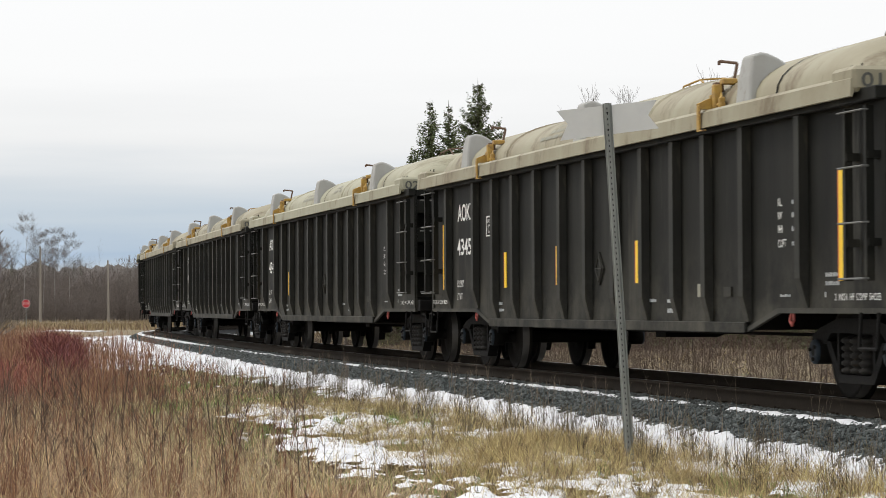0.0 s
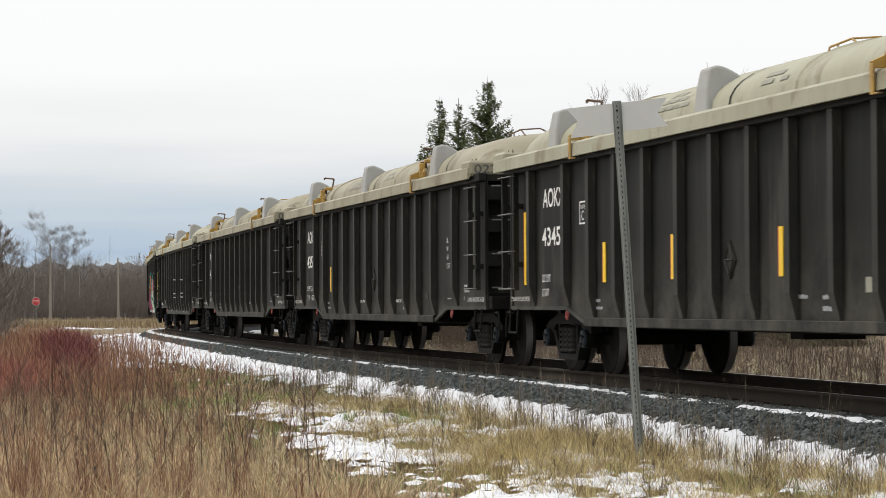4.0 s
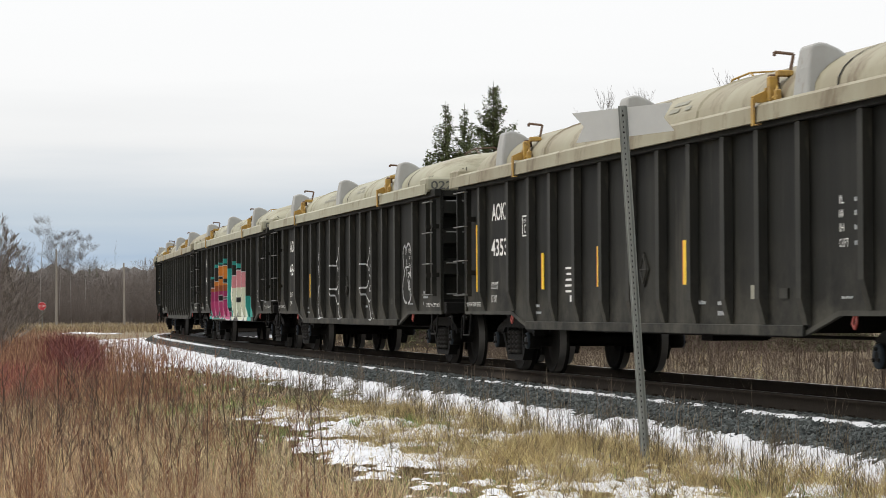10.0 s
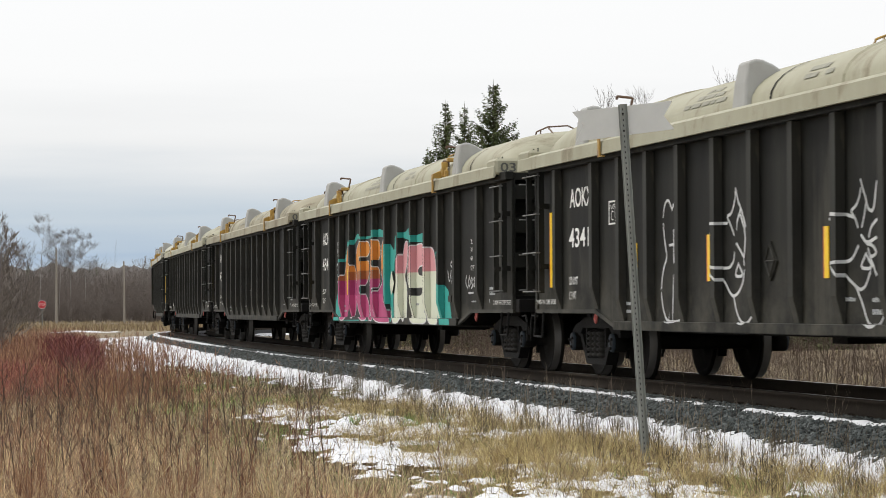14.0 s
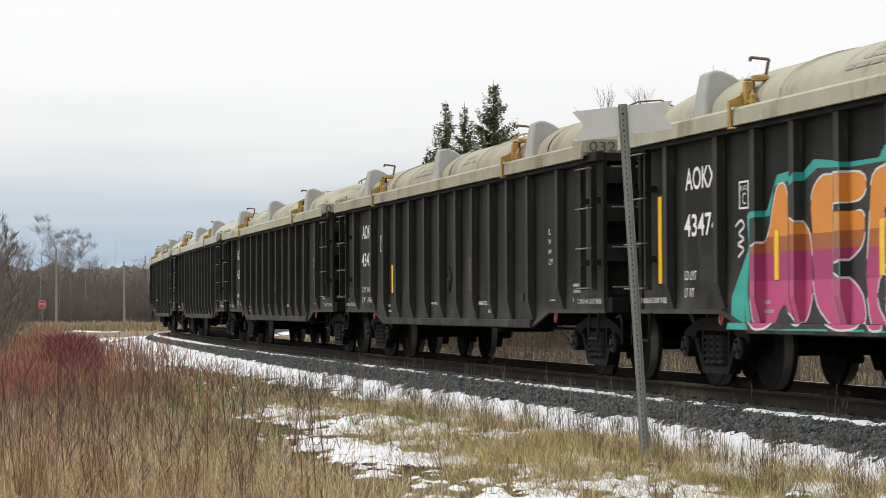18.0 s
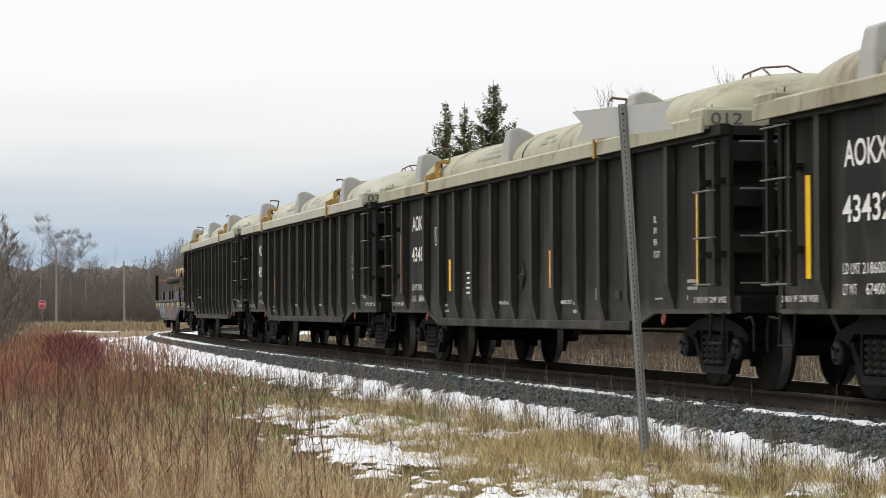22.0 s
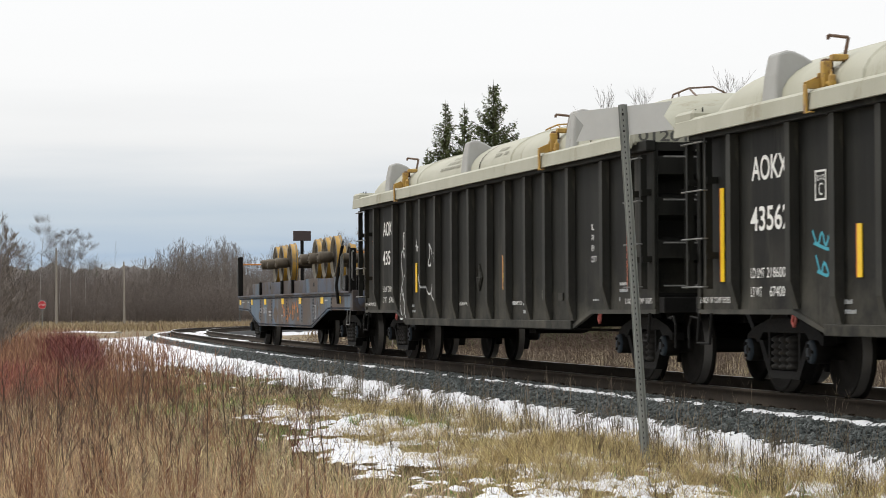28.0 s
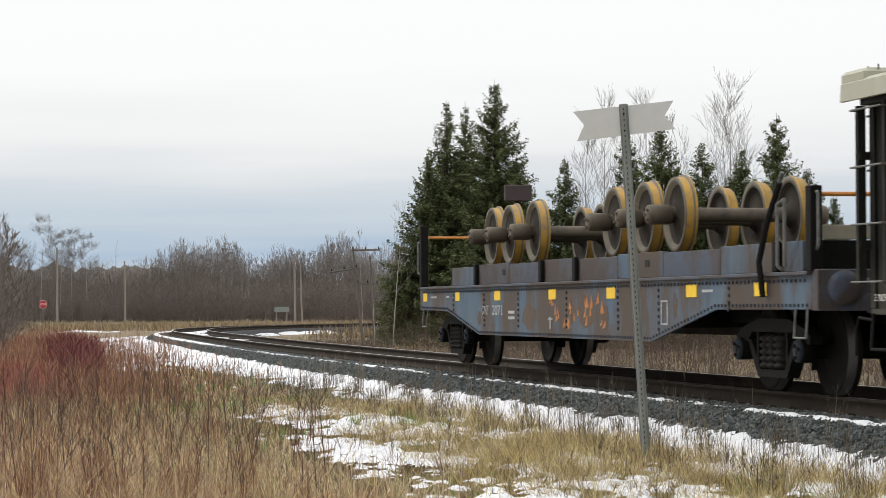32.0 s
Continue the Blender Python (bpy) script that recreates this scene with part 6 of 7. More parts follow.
# ---- loose ballast stones ----
def scatter_stones(count, s0, s1, seed, d_of):
    r = np.random.RandomState(seed)
    cube = np.array([(x, y, z) for x in (-1, 1) for y in (-1, 1) for z in (-1, 1)], float)
    quad = np.array([(0, 1, 3, 2), (4, 6, 7, 5), (0, 4, 5, 1), (2, 3, 7, 6), (0, 2, 6, 4), (1, 5, 7, 3)])
    s = s0 + (s1 - s0) * r.rand(count) ** 1.4
    d = d_of(r, count)
    t = np.interp(s, LINE_S, LINE_T)
    x, y = np.interp(s, LINE_S, LINE_X) - d * np.cos(t), np.interp(s, LINE_S, LINE_Y) + d * np.sin(t)
    z = np.maximum(np.interp(abs(d), [1.2, 1.42, 1.60, 1.98, 2.1], [-0.185, -0.175, -0.215, -0.42, -0.52]), ground_z(x, y, d))
    v = cube[None] * r.uniform(0.55, 1.0, (count, 8, 1)) * r.uniform(0.009, 0.023, (count, 1, 1)) * r.uniform(0.7, 1.3, (count, 1, 3))
    a, b = r.uniform(0, 6.28, count), r.uniform(0, 6.28, count)
    ca, sa, cb, sb = np.cos(a)[:, None], np.sin(a)[:, None], np.cos(b)[:, None], np.sin(b)[:, None]
    vx, vy, vz = v[..., 0], v[..., 1], v[..., 2]
    vx, vy = ca * vx - sa * vy, sa * vx + ca * vy
    vy, vz = cb * vy - sb * vz, sb * vy + cb * vz
    p = np.stack([vx + x[:, None], vy + y[:, None], vz + z[:, None] + 0.012], 2).reshape(-1, 3)
    f = (np.arange(count)[:, None, None] * 8 + quad[None]).reshape(-1, 4)
    return quick_mesh("ballast_stones", p, f, M_STONE)


tagged(new("ballast_stones", scatter_stones(120000, -17, 75, 41, lambda r, n: r.uniform(0.95, 1.98, n))), "loose grey crushed ballast stones on the shoulder", "ballast stones", kind="stuff")
tagged(new("ballast_stones", scatter_stones(9000, -20, 75, 42, lambda r, n: r.uniform(-2.0, 0.6, n))), "loose grey ballast stones between the ties", "ballast stones", kind="stuff")


# ---- grass and weeds ----
def blades(name, x, y, z, h, w, lean, seed, material, label, category="grass"):
    """Tapered bent blades, one small island each."""
    r = np.random.RandomState(seed)
    n = len(x)
    a = r.uniform(0, 2 * np.pi, n)
    side = np.stack([np.cos(a), np.sin(a), np.zeros(n)], 1) * (w / 2)[:, None]
    b = r.uniform(0, 2 * np.pi, n)
    tip = np.stack([np.cos(b) * lean * h, np.sin(b) * lean * h, h * np.sqrt(np.clip(1 - (0.75 * lean) ** 2, 0.15, 1))], 1)
    root = np.stack([x, y, z - 0.02], 1)
    mid = root + tip * np.array([0.38, 0.38, 0.60])
    v = np.stack([root - side, root + side, mid + side * 0.75, mid - side * 0.75, root + tip - side * 0.12, root + tip + side * 0.12], 1).reshape(-1, 3)
    k = np.arange(n)[:, None] * 6
    f = np.concatenate([k + np.array([[0, 1, 2, 3]]), k + np.array([[3, 2, 5, 4]])], 1).reshape(-1, 4)
    return tagged(new(name, quick_mesh(name, v, f, material)), label, category, kind="stuff")


def field(n, seed, y0, y1, d0, d1, power=1.5, clump=0.0, keep=None, left=0.19):
    """Random roots on the camera's side of the track, denser near the camera, inside the wedge that it looks at."""
    r = np.random.RandomState(seed)
    y = y0 + (y1 - y0) * r.rand(n) ** power
    right = np.interp(y, LINE_Y[::8], LINE_X[::8]) - d0
    lo = np.maximum(-left * y - 1.0, right - (d1 - d0))
    x = lo + (right - lo) * r.rand(n)
    if clump:
        cx, cy = np.round(x / clump), np.round(y / clump)
        jit = np.sin(cx * 12.9898 + cy * 78.233) * 43758.5453
        jit2 = np.sin(cx * 39.346 + cy * 11.135) * 24634.6345
        tx, ty = (cx + (jit - np.floor(jit)) - 0.5) * clump, (cy + (jit2 - np.floor(jit2)) - 0.5) * clump
        pull = r.rand(n) ** 0.6
        x, y = x + (tx - x) * pull * 0.85, y + (ty - y) * pull * 0.85
    d, s = from_line(x, y)
    ok = (d > d0) & (d < d1)
    if keep is not None:
        ok &= r.rand(n) < keep(x, y, d, s)
    x, y, d, s = x[ok], y[ok], d[ok], s[ok]
    return x, y, ground_z(x, y, d), d, s, np.random.RandomState(seed + 1)


def back(y):
    """By how much farther from the line the tall weeds begin, at the distance y."""
    return np.interp(y, [29, 40, 55, 70], [0, 1.3, 2.8, 3.4])


def off_snow(s, d, least=0.10):
    return np.where((snow_cover(s, d) > -0.05) & (d < 7), least, 1.0)


x, y, z, d, s, r = field(120000, 101, 17, 60, 2.0, 7.5, 1.6, 0.30, lambda x, y, d, s: np.interp(d, [2.0, 2.4, 3.0, 4.5, 7.5], [0.05, 0.3, 0.8, 0.7, 0.6]) * np.clip(0.55 + 0.9 * wave(x, y, 1.3, 55), 0.06, 1) * off_snow(s, d, 0.2) * np.interp(s, [3, 8], [1, 0.4]))
blades("straw_grass", x, y, z, r.uniform(0.05, 0.22, len(x)) * np.interp(d, [2.4, 5, 7], [0.9, 0.65, 1.0]), r.uniform(0.004, 0.009, len(x)), r.uniform(0.4, 1.2, len(x)), 1, M_DRY, "matted straw-coloured dry grass in clumps")
x, y, z, d, s, r = field(130000, 103, 18, 70, 2.6, 10.5, 1.2, 0.4, lambda x, y, d, s: np.clip(0.35 + 1.1 * wave(x, y, 0.8, 57), 0.08, 1) * np.interp(d - back(y), [2.0, 3.4, 6.8, 7.8], [0.3, 1, 1, 0.3]) * off_snow(s, d))
blades("green_grass", x, y, z, r.uniform(0.06, 0.21, len(x)), r.uniform(0.004, 0.009, len(x)), r.uniform(0.2, 1.0, len(x)), 2, M_GREENGRASS, "low green grass between the snow")
x, y, z, d, s, r = field(125000, 105, 17, 75, 5.2, 40, 1.7, 0.30, lambda x, y, d, s: np.interp(d - back(y) + 0.6 * wave(x, y, 0.7, 59), [5.2, 6.6, 7.6], [0.03, 0.35, 1.0]) * off_snow(s, d))
blades("russet_grass", x, y, z, r.uniform(0.08, 0.46, len(x)) * np.interp(d, [6, 9], [0.6, 1.0]) * (1 + 0.3 * wave(x, y, 1.6, 63)) * np.interp(y, [25, 36, 50], [1, 0.75, 0.55]), r.uniform(0.004, 0.009, len(x)), r.uniform(0.1, 1.15, len(x)), 3, M_RUSSET, "tall russet dry grass and weeds")
x, y, z, d, s, r = field(22000, 107, 17, 75, 5.6, 40, 1.6, 0.4, lambda x, y, d, s: np.interp(d - back(y), [5.6, 7.4], [0.2, 1.0]) * np.clip(0.5 + 1.2 * wave(x, y, 1.0, 64), 0.0, 1) * off_snow(s, d))
blades("pale_grass", x, y, z, r.uniform(0.2, 0.6, len(x)), r.uniform(0.003, 0.006, len(x)), r.uniform(0.3, 1.1, len(x)), 4, M_DRY, "tall pale straw grass among the weeds")
x, y, z, d, s, r = field(60000, 109, 40, 125, 3.3, 60, 1.2, 0.0, lambda x, y, d, s: off_snow(s, d, 0.12) * np.where((x < -0.135 * y) & (y > 38) & (y < 75), 0.25, 1.0), 0.2)
blades("meadow_grass", x, y, z, r.uniform(0.15, 0.50, len(x)) * np.interp(d, [3.0, 5, 7, 9], [0.2, 0.3, 0.6, 1.0]) * np.interp(y, [60, 85], [1, 0.5]), r.uniform(0.010, 0.022, len(x)), r.uniform(0.2, 0.8, len(x)), 5, M_RUSSET, "brown dry meadow grass farther off")
x, y, z, d, s, r = field(22000, 111, 36, 125, 3.2, 60, 1.2, 1.1, lambda x, y, d, s: off_snow(s, d, 0.12), 0.2)
blades("meadow_grass", x, y, z, r.uniform(0.2, 0.55, len(x)) * np.interp(d, [3.0, 5, 7, 9], [0.2, 0.3, 0.6, 1.0]) * np.interp(y, [60, 85], [1, 0.5]), r.uniform(0.010, 0.02, len(x)), r.uniform(0.2, 0.8, len(x)), 6, M_DRY, "pale dry meadow grass farther off")


def weeds(name, x, y, z, h, seed, material, label, twigs=7, thick=0.004, spread=0.5, category="weeds", up=0.75):
    """Upright dead stalks with side twigs, each piece a thin tapered sliver."""
    r = np.random.RandomState(seed)
    n = len(x)
    root = np.stack([x, y, z - 0.02], 1)
    tip = root + np.stack([r.normal(0, 0.12, n) * h, r.normal(0, 0.12, n) * h, h], 1)
    A, Bq, W = [root], [tip], [np.full(n, thick)]
    for k in range(twigs):
        f = r.uniform(0.25, 0.95, n)[:, None]
        p = root + (tip - root) * f
        a, l = r.uniform(0, 6.28, n), h * r.uniform(0.12, 0.35, n)
        A.append(p)
        Bq.append(p + np.stack([np.cos(a) * l * spread, np.sin(a) * l * spread, l * up], 1))
        W.append(np.full(n, thick * 0.6))
    A, Bq, W = np.concatenate(A), np.concatenate(Bq), np.concatenate(W)
    m = len(A)
    a = r.uniform(0, 3.14, m)
    sd = np.stack([np.cos(a), np.sin(a) * 0.3, np.zeros(m)], 1) * W[:, None]
    v = np.stack([A - sd, A + sd, Bq + sd * 0.45, Bq - sd * 0.45], 1).reshape(-1, 3)
    f = np.arange(m * 4).reshape(-1, 4)
    return tagged(new(name, quick_mesh(name, v, f, material)), label, category, kind="stuff")


x, y, z, d, s, r = field(16000, 121, 18, 75, 5.2, 40, 1.4, 0.5, lambda x, y, d, s: np.interp(d - back(y), [5.5, 8.0], [0.06, 1.0]) * np.clip(0.35 + 1.7 * wave(x, y, 0.6, 65), 0.05, 1))
weeds("dead_weeds", x, y, z, r.uniform(0.20, 0.66, len(x)) * (1 + 0.3 * wave(x, y, 1.2, 68)) * np.interp(y, [25, 36, 50], [1, 0.75, 0.55]), 7, M_REDWEED, "dead reddish-brown weed stalks with fine side twigs", 9, 0.0036, 0.38)
x, y, z, d, s, r = field(14000, 133, 18, 60, 5.4, 40, 1.4, 0.4, lambda x, y, d, s: np.interp(d - back(y), [5.5, 7.5], [0.08, 1.0]) * np.clip(0.45 + 1.4 * wave(x, y, 1.1, 69), 0.0, 1))
weeds("curled_grass", x, y, z, r.uniform(0.14, 0.52, len(x)), 20, M_DRY, "pale dry stalks with curled leaves", 12, 0.0034, 0.55, "grass", -0.25)
x, y, z, d, s, r = field(800, 127, 18, 70, 5.6, 40, 1.3, 0.8, lambda x, y, d, s: np.interp(d - back(y), [5.6, 8.0], [0.25, 1.0]))
weeds("dead_weeds", x, y, z, r.uniform(0.4, 1.15, len(x)) * np.interp(y, [25, 36, 50], [1, 0.75, 0.55]), 17, M_WEED, "tall dark dead stalks above the grass", 15, 0.0042, 0.6)
x, y, z, d, s, r = field(2600, 123, 18, 60, 2.1, 6.5, 1.2, 0.5)
weeds("dead_weeds", x, y, z, r.uniform(0.08, 0.30, len(x)), 8, M_VERGE, "thin dead weeds standing in the snow", 8, 0.0038)
x, y, z, d, s, r = field(1000, 129, 44, 100, 2.3, 7.0, 1.0, 0.9, lambda x, y, d, s: np.interp(d, [2.3, 3.4], [0.25, 1.0]))
weeds("dead_weeds", x, y, z, r.uniform(0.15, 0.5, len(x)), 18, M_REDWEED, "thin brown weeds in the far snow", 8, 0.007, 0.8)
x, y, z, d, s, r = field(420, 125, 18, 50, 1.45, 2.3, 1.2, 0.5)
weeds("seed_stalks", x, y, z, r.uniform(0.2, 0.5, len(x)), 9, M_STALK, "pale grey-brown seed stalks beside the ballast", 6, 0.0022, 0.4)
x, y, z, d, s, r = field(4200, 131, 18, 46, 1.9, 3.6, 1.2, 0.5)
weeds("dead_weeds", x, y, z, 0.08 + 0.30 * r.rand(len(x)) ** 1.5, 19, M_VERGE, "thin grey-brown stalks along the snow bank", 5, 0.0024, 0.5)
r = np.random.RandomState(140)
tx, ty = [1.95], [23.05]
for k in range(159):
    q = r.uniform(17.5, 26.5) if k % 3 else r.uniform(26, 36)
    tx.append(np.interp(q, LINE_Y[::8], LINE_X[::8]) - r.uniform(2.75, 5.4))
    ty.append(q)
pick = r.randint(0, 160, 62000)
pick[:900] = 0
x, y = np.array(tx)[pick] + r.normal(0, 0.16, 62000), np.array(ty)[pick] + r.normal(0, 0.20, 62000)
blades("grass_tufts", x, y, ground_z(x, y), r.uniform(0.08, 0.34, 62000), r.uniform(0.003, 0.007, 62000), r.uniform(0.3, 1.2, 62000), 15, M_STRAW, "bushy straw tufts round the sign post and in the snow")
# red osier bushes
r = np.random.RandomState(77)
bush = r.randint(0, 9, 5200)
by = r.uniform(42, 50, 9)
bx = -0.153 * by + r.normal(0, 0.16, 9)
oy = by[bush] + r.normal(0, 0.7, 5200)
ox = bx[bush] + r.normal(0, 0.14, 5200)
weeds("red_osier", ox, oy, ground_z(ox, oy), r.uniform(0.3, 1.0, 5200) * (0.75 + 0.4 * np.random.RandomState(76).rand(9))[bush], 10, M_DOGWOOD, "dense dark red osier bushes without leaves", 9, 0.0060, 0.9, "bush", 0.7)
bush = r.randint(0, 30, 6000)
by = r.uniform(36, 53, 30)
bx = -0.178 * by + r.normal(0, 0.5, 30)
oy = by[bush] + r.normal(0, 0.8, 6000)
ox = bx[bush] + r.normal(0, 0.3, 6000)
weeds("red_osier", ox, oy, ground_z(ox, oy), r.uniform(0.2, 0.65, 6000), 22, M_OSIERTIP, "dull rusty red osier brush", 9, 0.0055, 0.9, "bush", 0.6)
bush = r.randint(0, 40, 4200)
by = r.uniform(34, 96, 40)
bx = -0.172 * by + r.normal(0.3, 1.0, 40)
oy = by[bush] + r.normal(0, 0.8, 4200)
ox = bx[bush] + r.normal(0, 0.5, 4200)
weeds("brown_brush", ox, oy, ground_z(ox, oy), r.uniform(0.3, 1.0, 4200), 11, M_REDWEED, "brown leafless brush beside the red bushes", 5, 0.007, 0.5, "bush")
# beyond the track
n = 44000
r = np.random.RandomState(78)
s = r.uniform(-25, 80, n)
d = -2.2 - 16 * r.rand(n) ** 1.3
t = np.interp(s, LINE_S, LINE_T)
x, y = np.interp(s, LINE_S, LINE_X) - d * np.cos(t), np.interp(s, LINE_S, LINE_Y) + d * np.sin(t)
z = ground_z(x, y, d)
lump = np.clip(0.65 + 1.0 * wave(x, y, 1.2, 67), 0.15, 1.5) * np.interp(s, [45, 60], [1, 0.4])
g = slice(0, 22000)
blades("verge_grass", x[g], y[g], z[g], r.uniform(0.15, 0.55, 22000) * lump[g], r.uniform(0.006, 0.016, 22000), r.uniform(0.5, 1.2, 22000), 12, M_BRUSH, "brown matted dry grass on the far side of the track")
g = slice(22000, 30000)
blades("verge_grass", x[g], y[g], z[g], r.uniform(0.2, 0.75, 8000) * np.clip(1.6 * wave(x, y, 1.0, 70), 0.05, 1.3)[g], r.uniform(0.005, 0.012, 8000), r.uniform(0.5, 1.2, 8000), 23, M_STRAW, "golden grass tussocks on the far side of the track")
g = slice(30000, 44000)
weeds("verge_brush", x[g], y[g], z[g], r.uniform(0.3, 1.35, 14000) * np.where((s > 45) & (d > -9), 0.3, 1.0)[g] * np.clip(0.6 + 0.9 * wave(x, y, 0.9, 66), 0.15, 1.4)[g], 13, M_WEED, "leafless brush on the far side of the track", 12, 0.0042, 1.3, "bush", 0.7)
# the far field up to the woods
r = np.random.RandomState(79)
n = 30000
y = 125 + 340 * r.rand(n) ** 1.2
x = y * r.uniform(-0.20, 0.0, n)
d, s = from_line(x, y)
ok = (abs(d) > 3.2) & (np.abs(y - 430) > 5) & ((y > 196) | (x > -0.095 * y))
x, y, d = x[ok], y[ok], d[ok]
blades("far_field_grass", x, y, ground_z(x, y, d), r.uniform(0.25, 0.8, len(x)) * np.interp(y, [260, 340, 426, 440], [1, 0.35, 0.15, 1]), r.uniform(0.04, 0.10, len(x)), r.uniform(0.2, 0.8, len(x)), 14, M_FARFIELD, "tan dry grass of the far field")

# ---- the far road ----
rx = np.linspace(-800, 300, 111)
vs = np.array([(a, b, float(ground_z(a, 430)[0]) + 0.03) for a in rx for b in (426.5, 433.5)])
fs = np.array([(2 * k, 2 * k + 1, 2 * k + 3, 2 * k + 2) for k in range(110)])
tagged(new("road", quick_mesh("road", vs, fs, M_ROAD)), "two-lane grey asphalt road across the far field", "road", kind="structure")


# ---- trees ----
def sticks(segs, sides=3):
    """Tapered tubes from rows of (x0, y0, z0, x1, y1, z1, r0, r1), as arrays of points and quads."""
    q = np.asarray(segs, float)
    a, b, r0, r1 = q[:, 0:3], q[:, 3:6], q[:, 6], q[:, 7]
    w = b - a
    w /= np.linalg.norm(w, axis=1)[:, None] + 1e-9
    ref = np.where(np.abs(w[:, 2:3]) < 0.9, np.array([[0, 0, 1.0]]), np.array([[1.0, 0, 0]]))
    u = np.cross(w, ref)
    u /= np.linalg.norm(u, axis=1)[:, None] + 1e-9
    v = np.cross(w, u)
    pts = []
    for base, rad in ((a, r0), (b, r1)):
        for i in range(sides):
            g = 2 * np.pi * i / sides
            pts.append(base + (u * math.cos(g) + v * math.sin(g)) * rad[:, None])
    P = np.stack(pts, 1)
    k = np.arange(len(q))[:, None] * (2 * sides)
    f = np.concatenate([k + np.array([[i, (i + 1) % sides, sides + (i + 1) % sides, sides + i]]) for i in range(sides)], 0)
    return P.reshape(-1, 3), f


def branching(rnd, h, levels, spread, forks, crown=0.35, lean=0.03, girth=0.006):
    """The segments of a leafless tree, trunk first."""
    segs, trunk = [], []
    p, n = Vector((0, 0, -0.1)), 7
    way = Vector((rnd.gauss(0, lean), rnd.gauss(0, lean), 1))
    r = h * girth
    def grow(p, way, l, r, level):
        k = 3
        for i in range(k):
            e = p + way.normalized() * (l / k)
            segs.append((*p, *e, r, r * 0.75))
            p, r = e, r * 0.75
            way = way + Vector((rnd.gauss(0, 0.14), rnd.gauss(0, 0.14), 0.10))
            if level < levels and i > 0 - (level > 1):
                for _ in range(forks):
                    g = Vector((rnd.gauss(0, 1), rnd.gauss(0, 1), rnd.uniform(0.1, 0.9))).normalized()
                    grow(p, (way.normalized() * 0.7 + g * spread), l * rnd.uniform(0.5, 0.8), r * 0.6, level + 1)
    for i in range(n):
        e = p + way.normalized() * (h / n)
        trunk.append((*p, *e, r * (1 - i / (n + 0.5)), r * (1 - (i + 1) / (n + 0.5))))
        p = e
        way = way + Vector((rnd.gauss(0, lean), rnd.gauss(0, lean), 0.1))
        if (i + 1) / n > crown:
            for _ in range(forks + 1):
                a = rnd.uniform(0, 6.28)
                grow(p, Vector((math.cos(a) * spread, math.sin(a) * spread, rnd.uniform(0.5, 1.1))), h * 0.22 * (1.25 - i / n), r * 0.35 * (1.2 - i / n), 1)
    return trunk, segs


def bare_tree(name, label, x, y, h, seed, bark, twig, levels=3, spread=0.6, forks=2, group="", crown=0.3, thin=0.004):
    trunk, segs = branching(random.Random(seed), h, levels, spread, forks, crown)
    segs = [(*q[:6], max(thin, q[6]), max(thin, q[7])) for q in segs]
    z = float(ground_z(x, y)[0])
    t = thing(name, label, "tree", group, at=pose(x, y, z))
    part("trunk", quick_mesh("trunk", *sticks(trunk, 6), bark), None, t)
    part("crown", quick_mesh("crown", *sticks(segs, 3), twig), None, t)
    return t


def spruce(label, x, y, h, rad, seed, full=9):
    """A conifer: whorls of drooping boughs set with many small needle sprays."""
    r = np.random.RandomState(seed)
    z0 = float(ground_z(x, y)[0])
    t = thing("spruce_tree", label, "tree", "spruces beyond the track", at=pose(x, y, z0, 0, 0, 57 * seed))
    part("trunk", quick_mesh("trunk", *sticks([(0, 0, -0.1, 0, 0, h * 0.5, h * 0.013, h * 0.008), (0, 0, h * 0.5, 0, 0, h, h * 0.008, 0.008)], 7), M_BARK), None, t)
    V, boughs = [], []
    zz = h * 0.05
    while zz < h * 0.99:
        f = zz / h
        L = rad * (1 - f) ** (0.84 if rad > 3.2 else 0.92) * r.uniform(0.78, 1.12) + 0.07
        for k in range(int(4 + full * (1 - f) + 2 * r.rand())):
            a, l = r.uniform(0, 6.28), L * r.uniform(0.5, 1.15)
            c, s = math.cos(a), math.sin(a)
            rise = (0.55 * f - 0.30 * (1 - f)) * l
            m = max(7, int(l / 0.016))
            q = np.sort(r.rand(m)) * 0.96 + 0.04
            px, pz = q * l, zz + rise * q + 0.18 * l * q * q
            for side in (-1, 1):
                ln = (0.06 + 0.24 * l * (1 - q) * q + 0.07 * r.rand(m)) * r.uniform(0.6, 1.2, m)
                ang = a + side * r.uniform(0.45, 1.1, m)
                ctr = np.stack([px * c, px * s, pz + r.normal(0, 0.07, m)], 1)
                d1 = np.stack([np.cos(ang) * ln, np.sin(ang) * ln, ln * r.uniform(-0.6, 0.25, m)], 1)
                d2 = np.stack([-np.sin(ang), np.cos(ang), r.normal(0, 0.7, m)], 1) * r.uniform(0.014, 0.027, m)[:, None]
                V.append(np.stack([ctr - d2 * 0.6, ctr + d1 * 0.55 - d2, ctr + d1, ctr + d1 * 0.55 + d2], 1))
            boughs.append((0, 0, zz, l * c * 0.95, l * s * 0.95, zz + rise * 0.95 + 0.16 * l, 0.016, 0.004))
        zz += h * 0.014 + 0.12 * r.rand()
    V.append(np.array([[(-0.02, 0, h - 0.25), (0.02, 0, h - 0.25), (0.006, 0, h + 0.16), (-0.006, 0, h + 0.16)]], float))
    V = np.concatenate(V).reshape(-1, 3)
    tagged(part("branchwork", quick_mesh("branchwork", *sticks(boughs, 3), M_BARK), None, t), kind="stuff")
    part("crown", quick_mesh("crown", V, np.arange(len(V)).reshape(-1, 4), M_NEEDLE), None, t, "dense dark green needles")
    return t


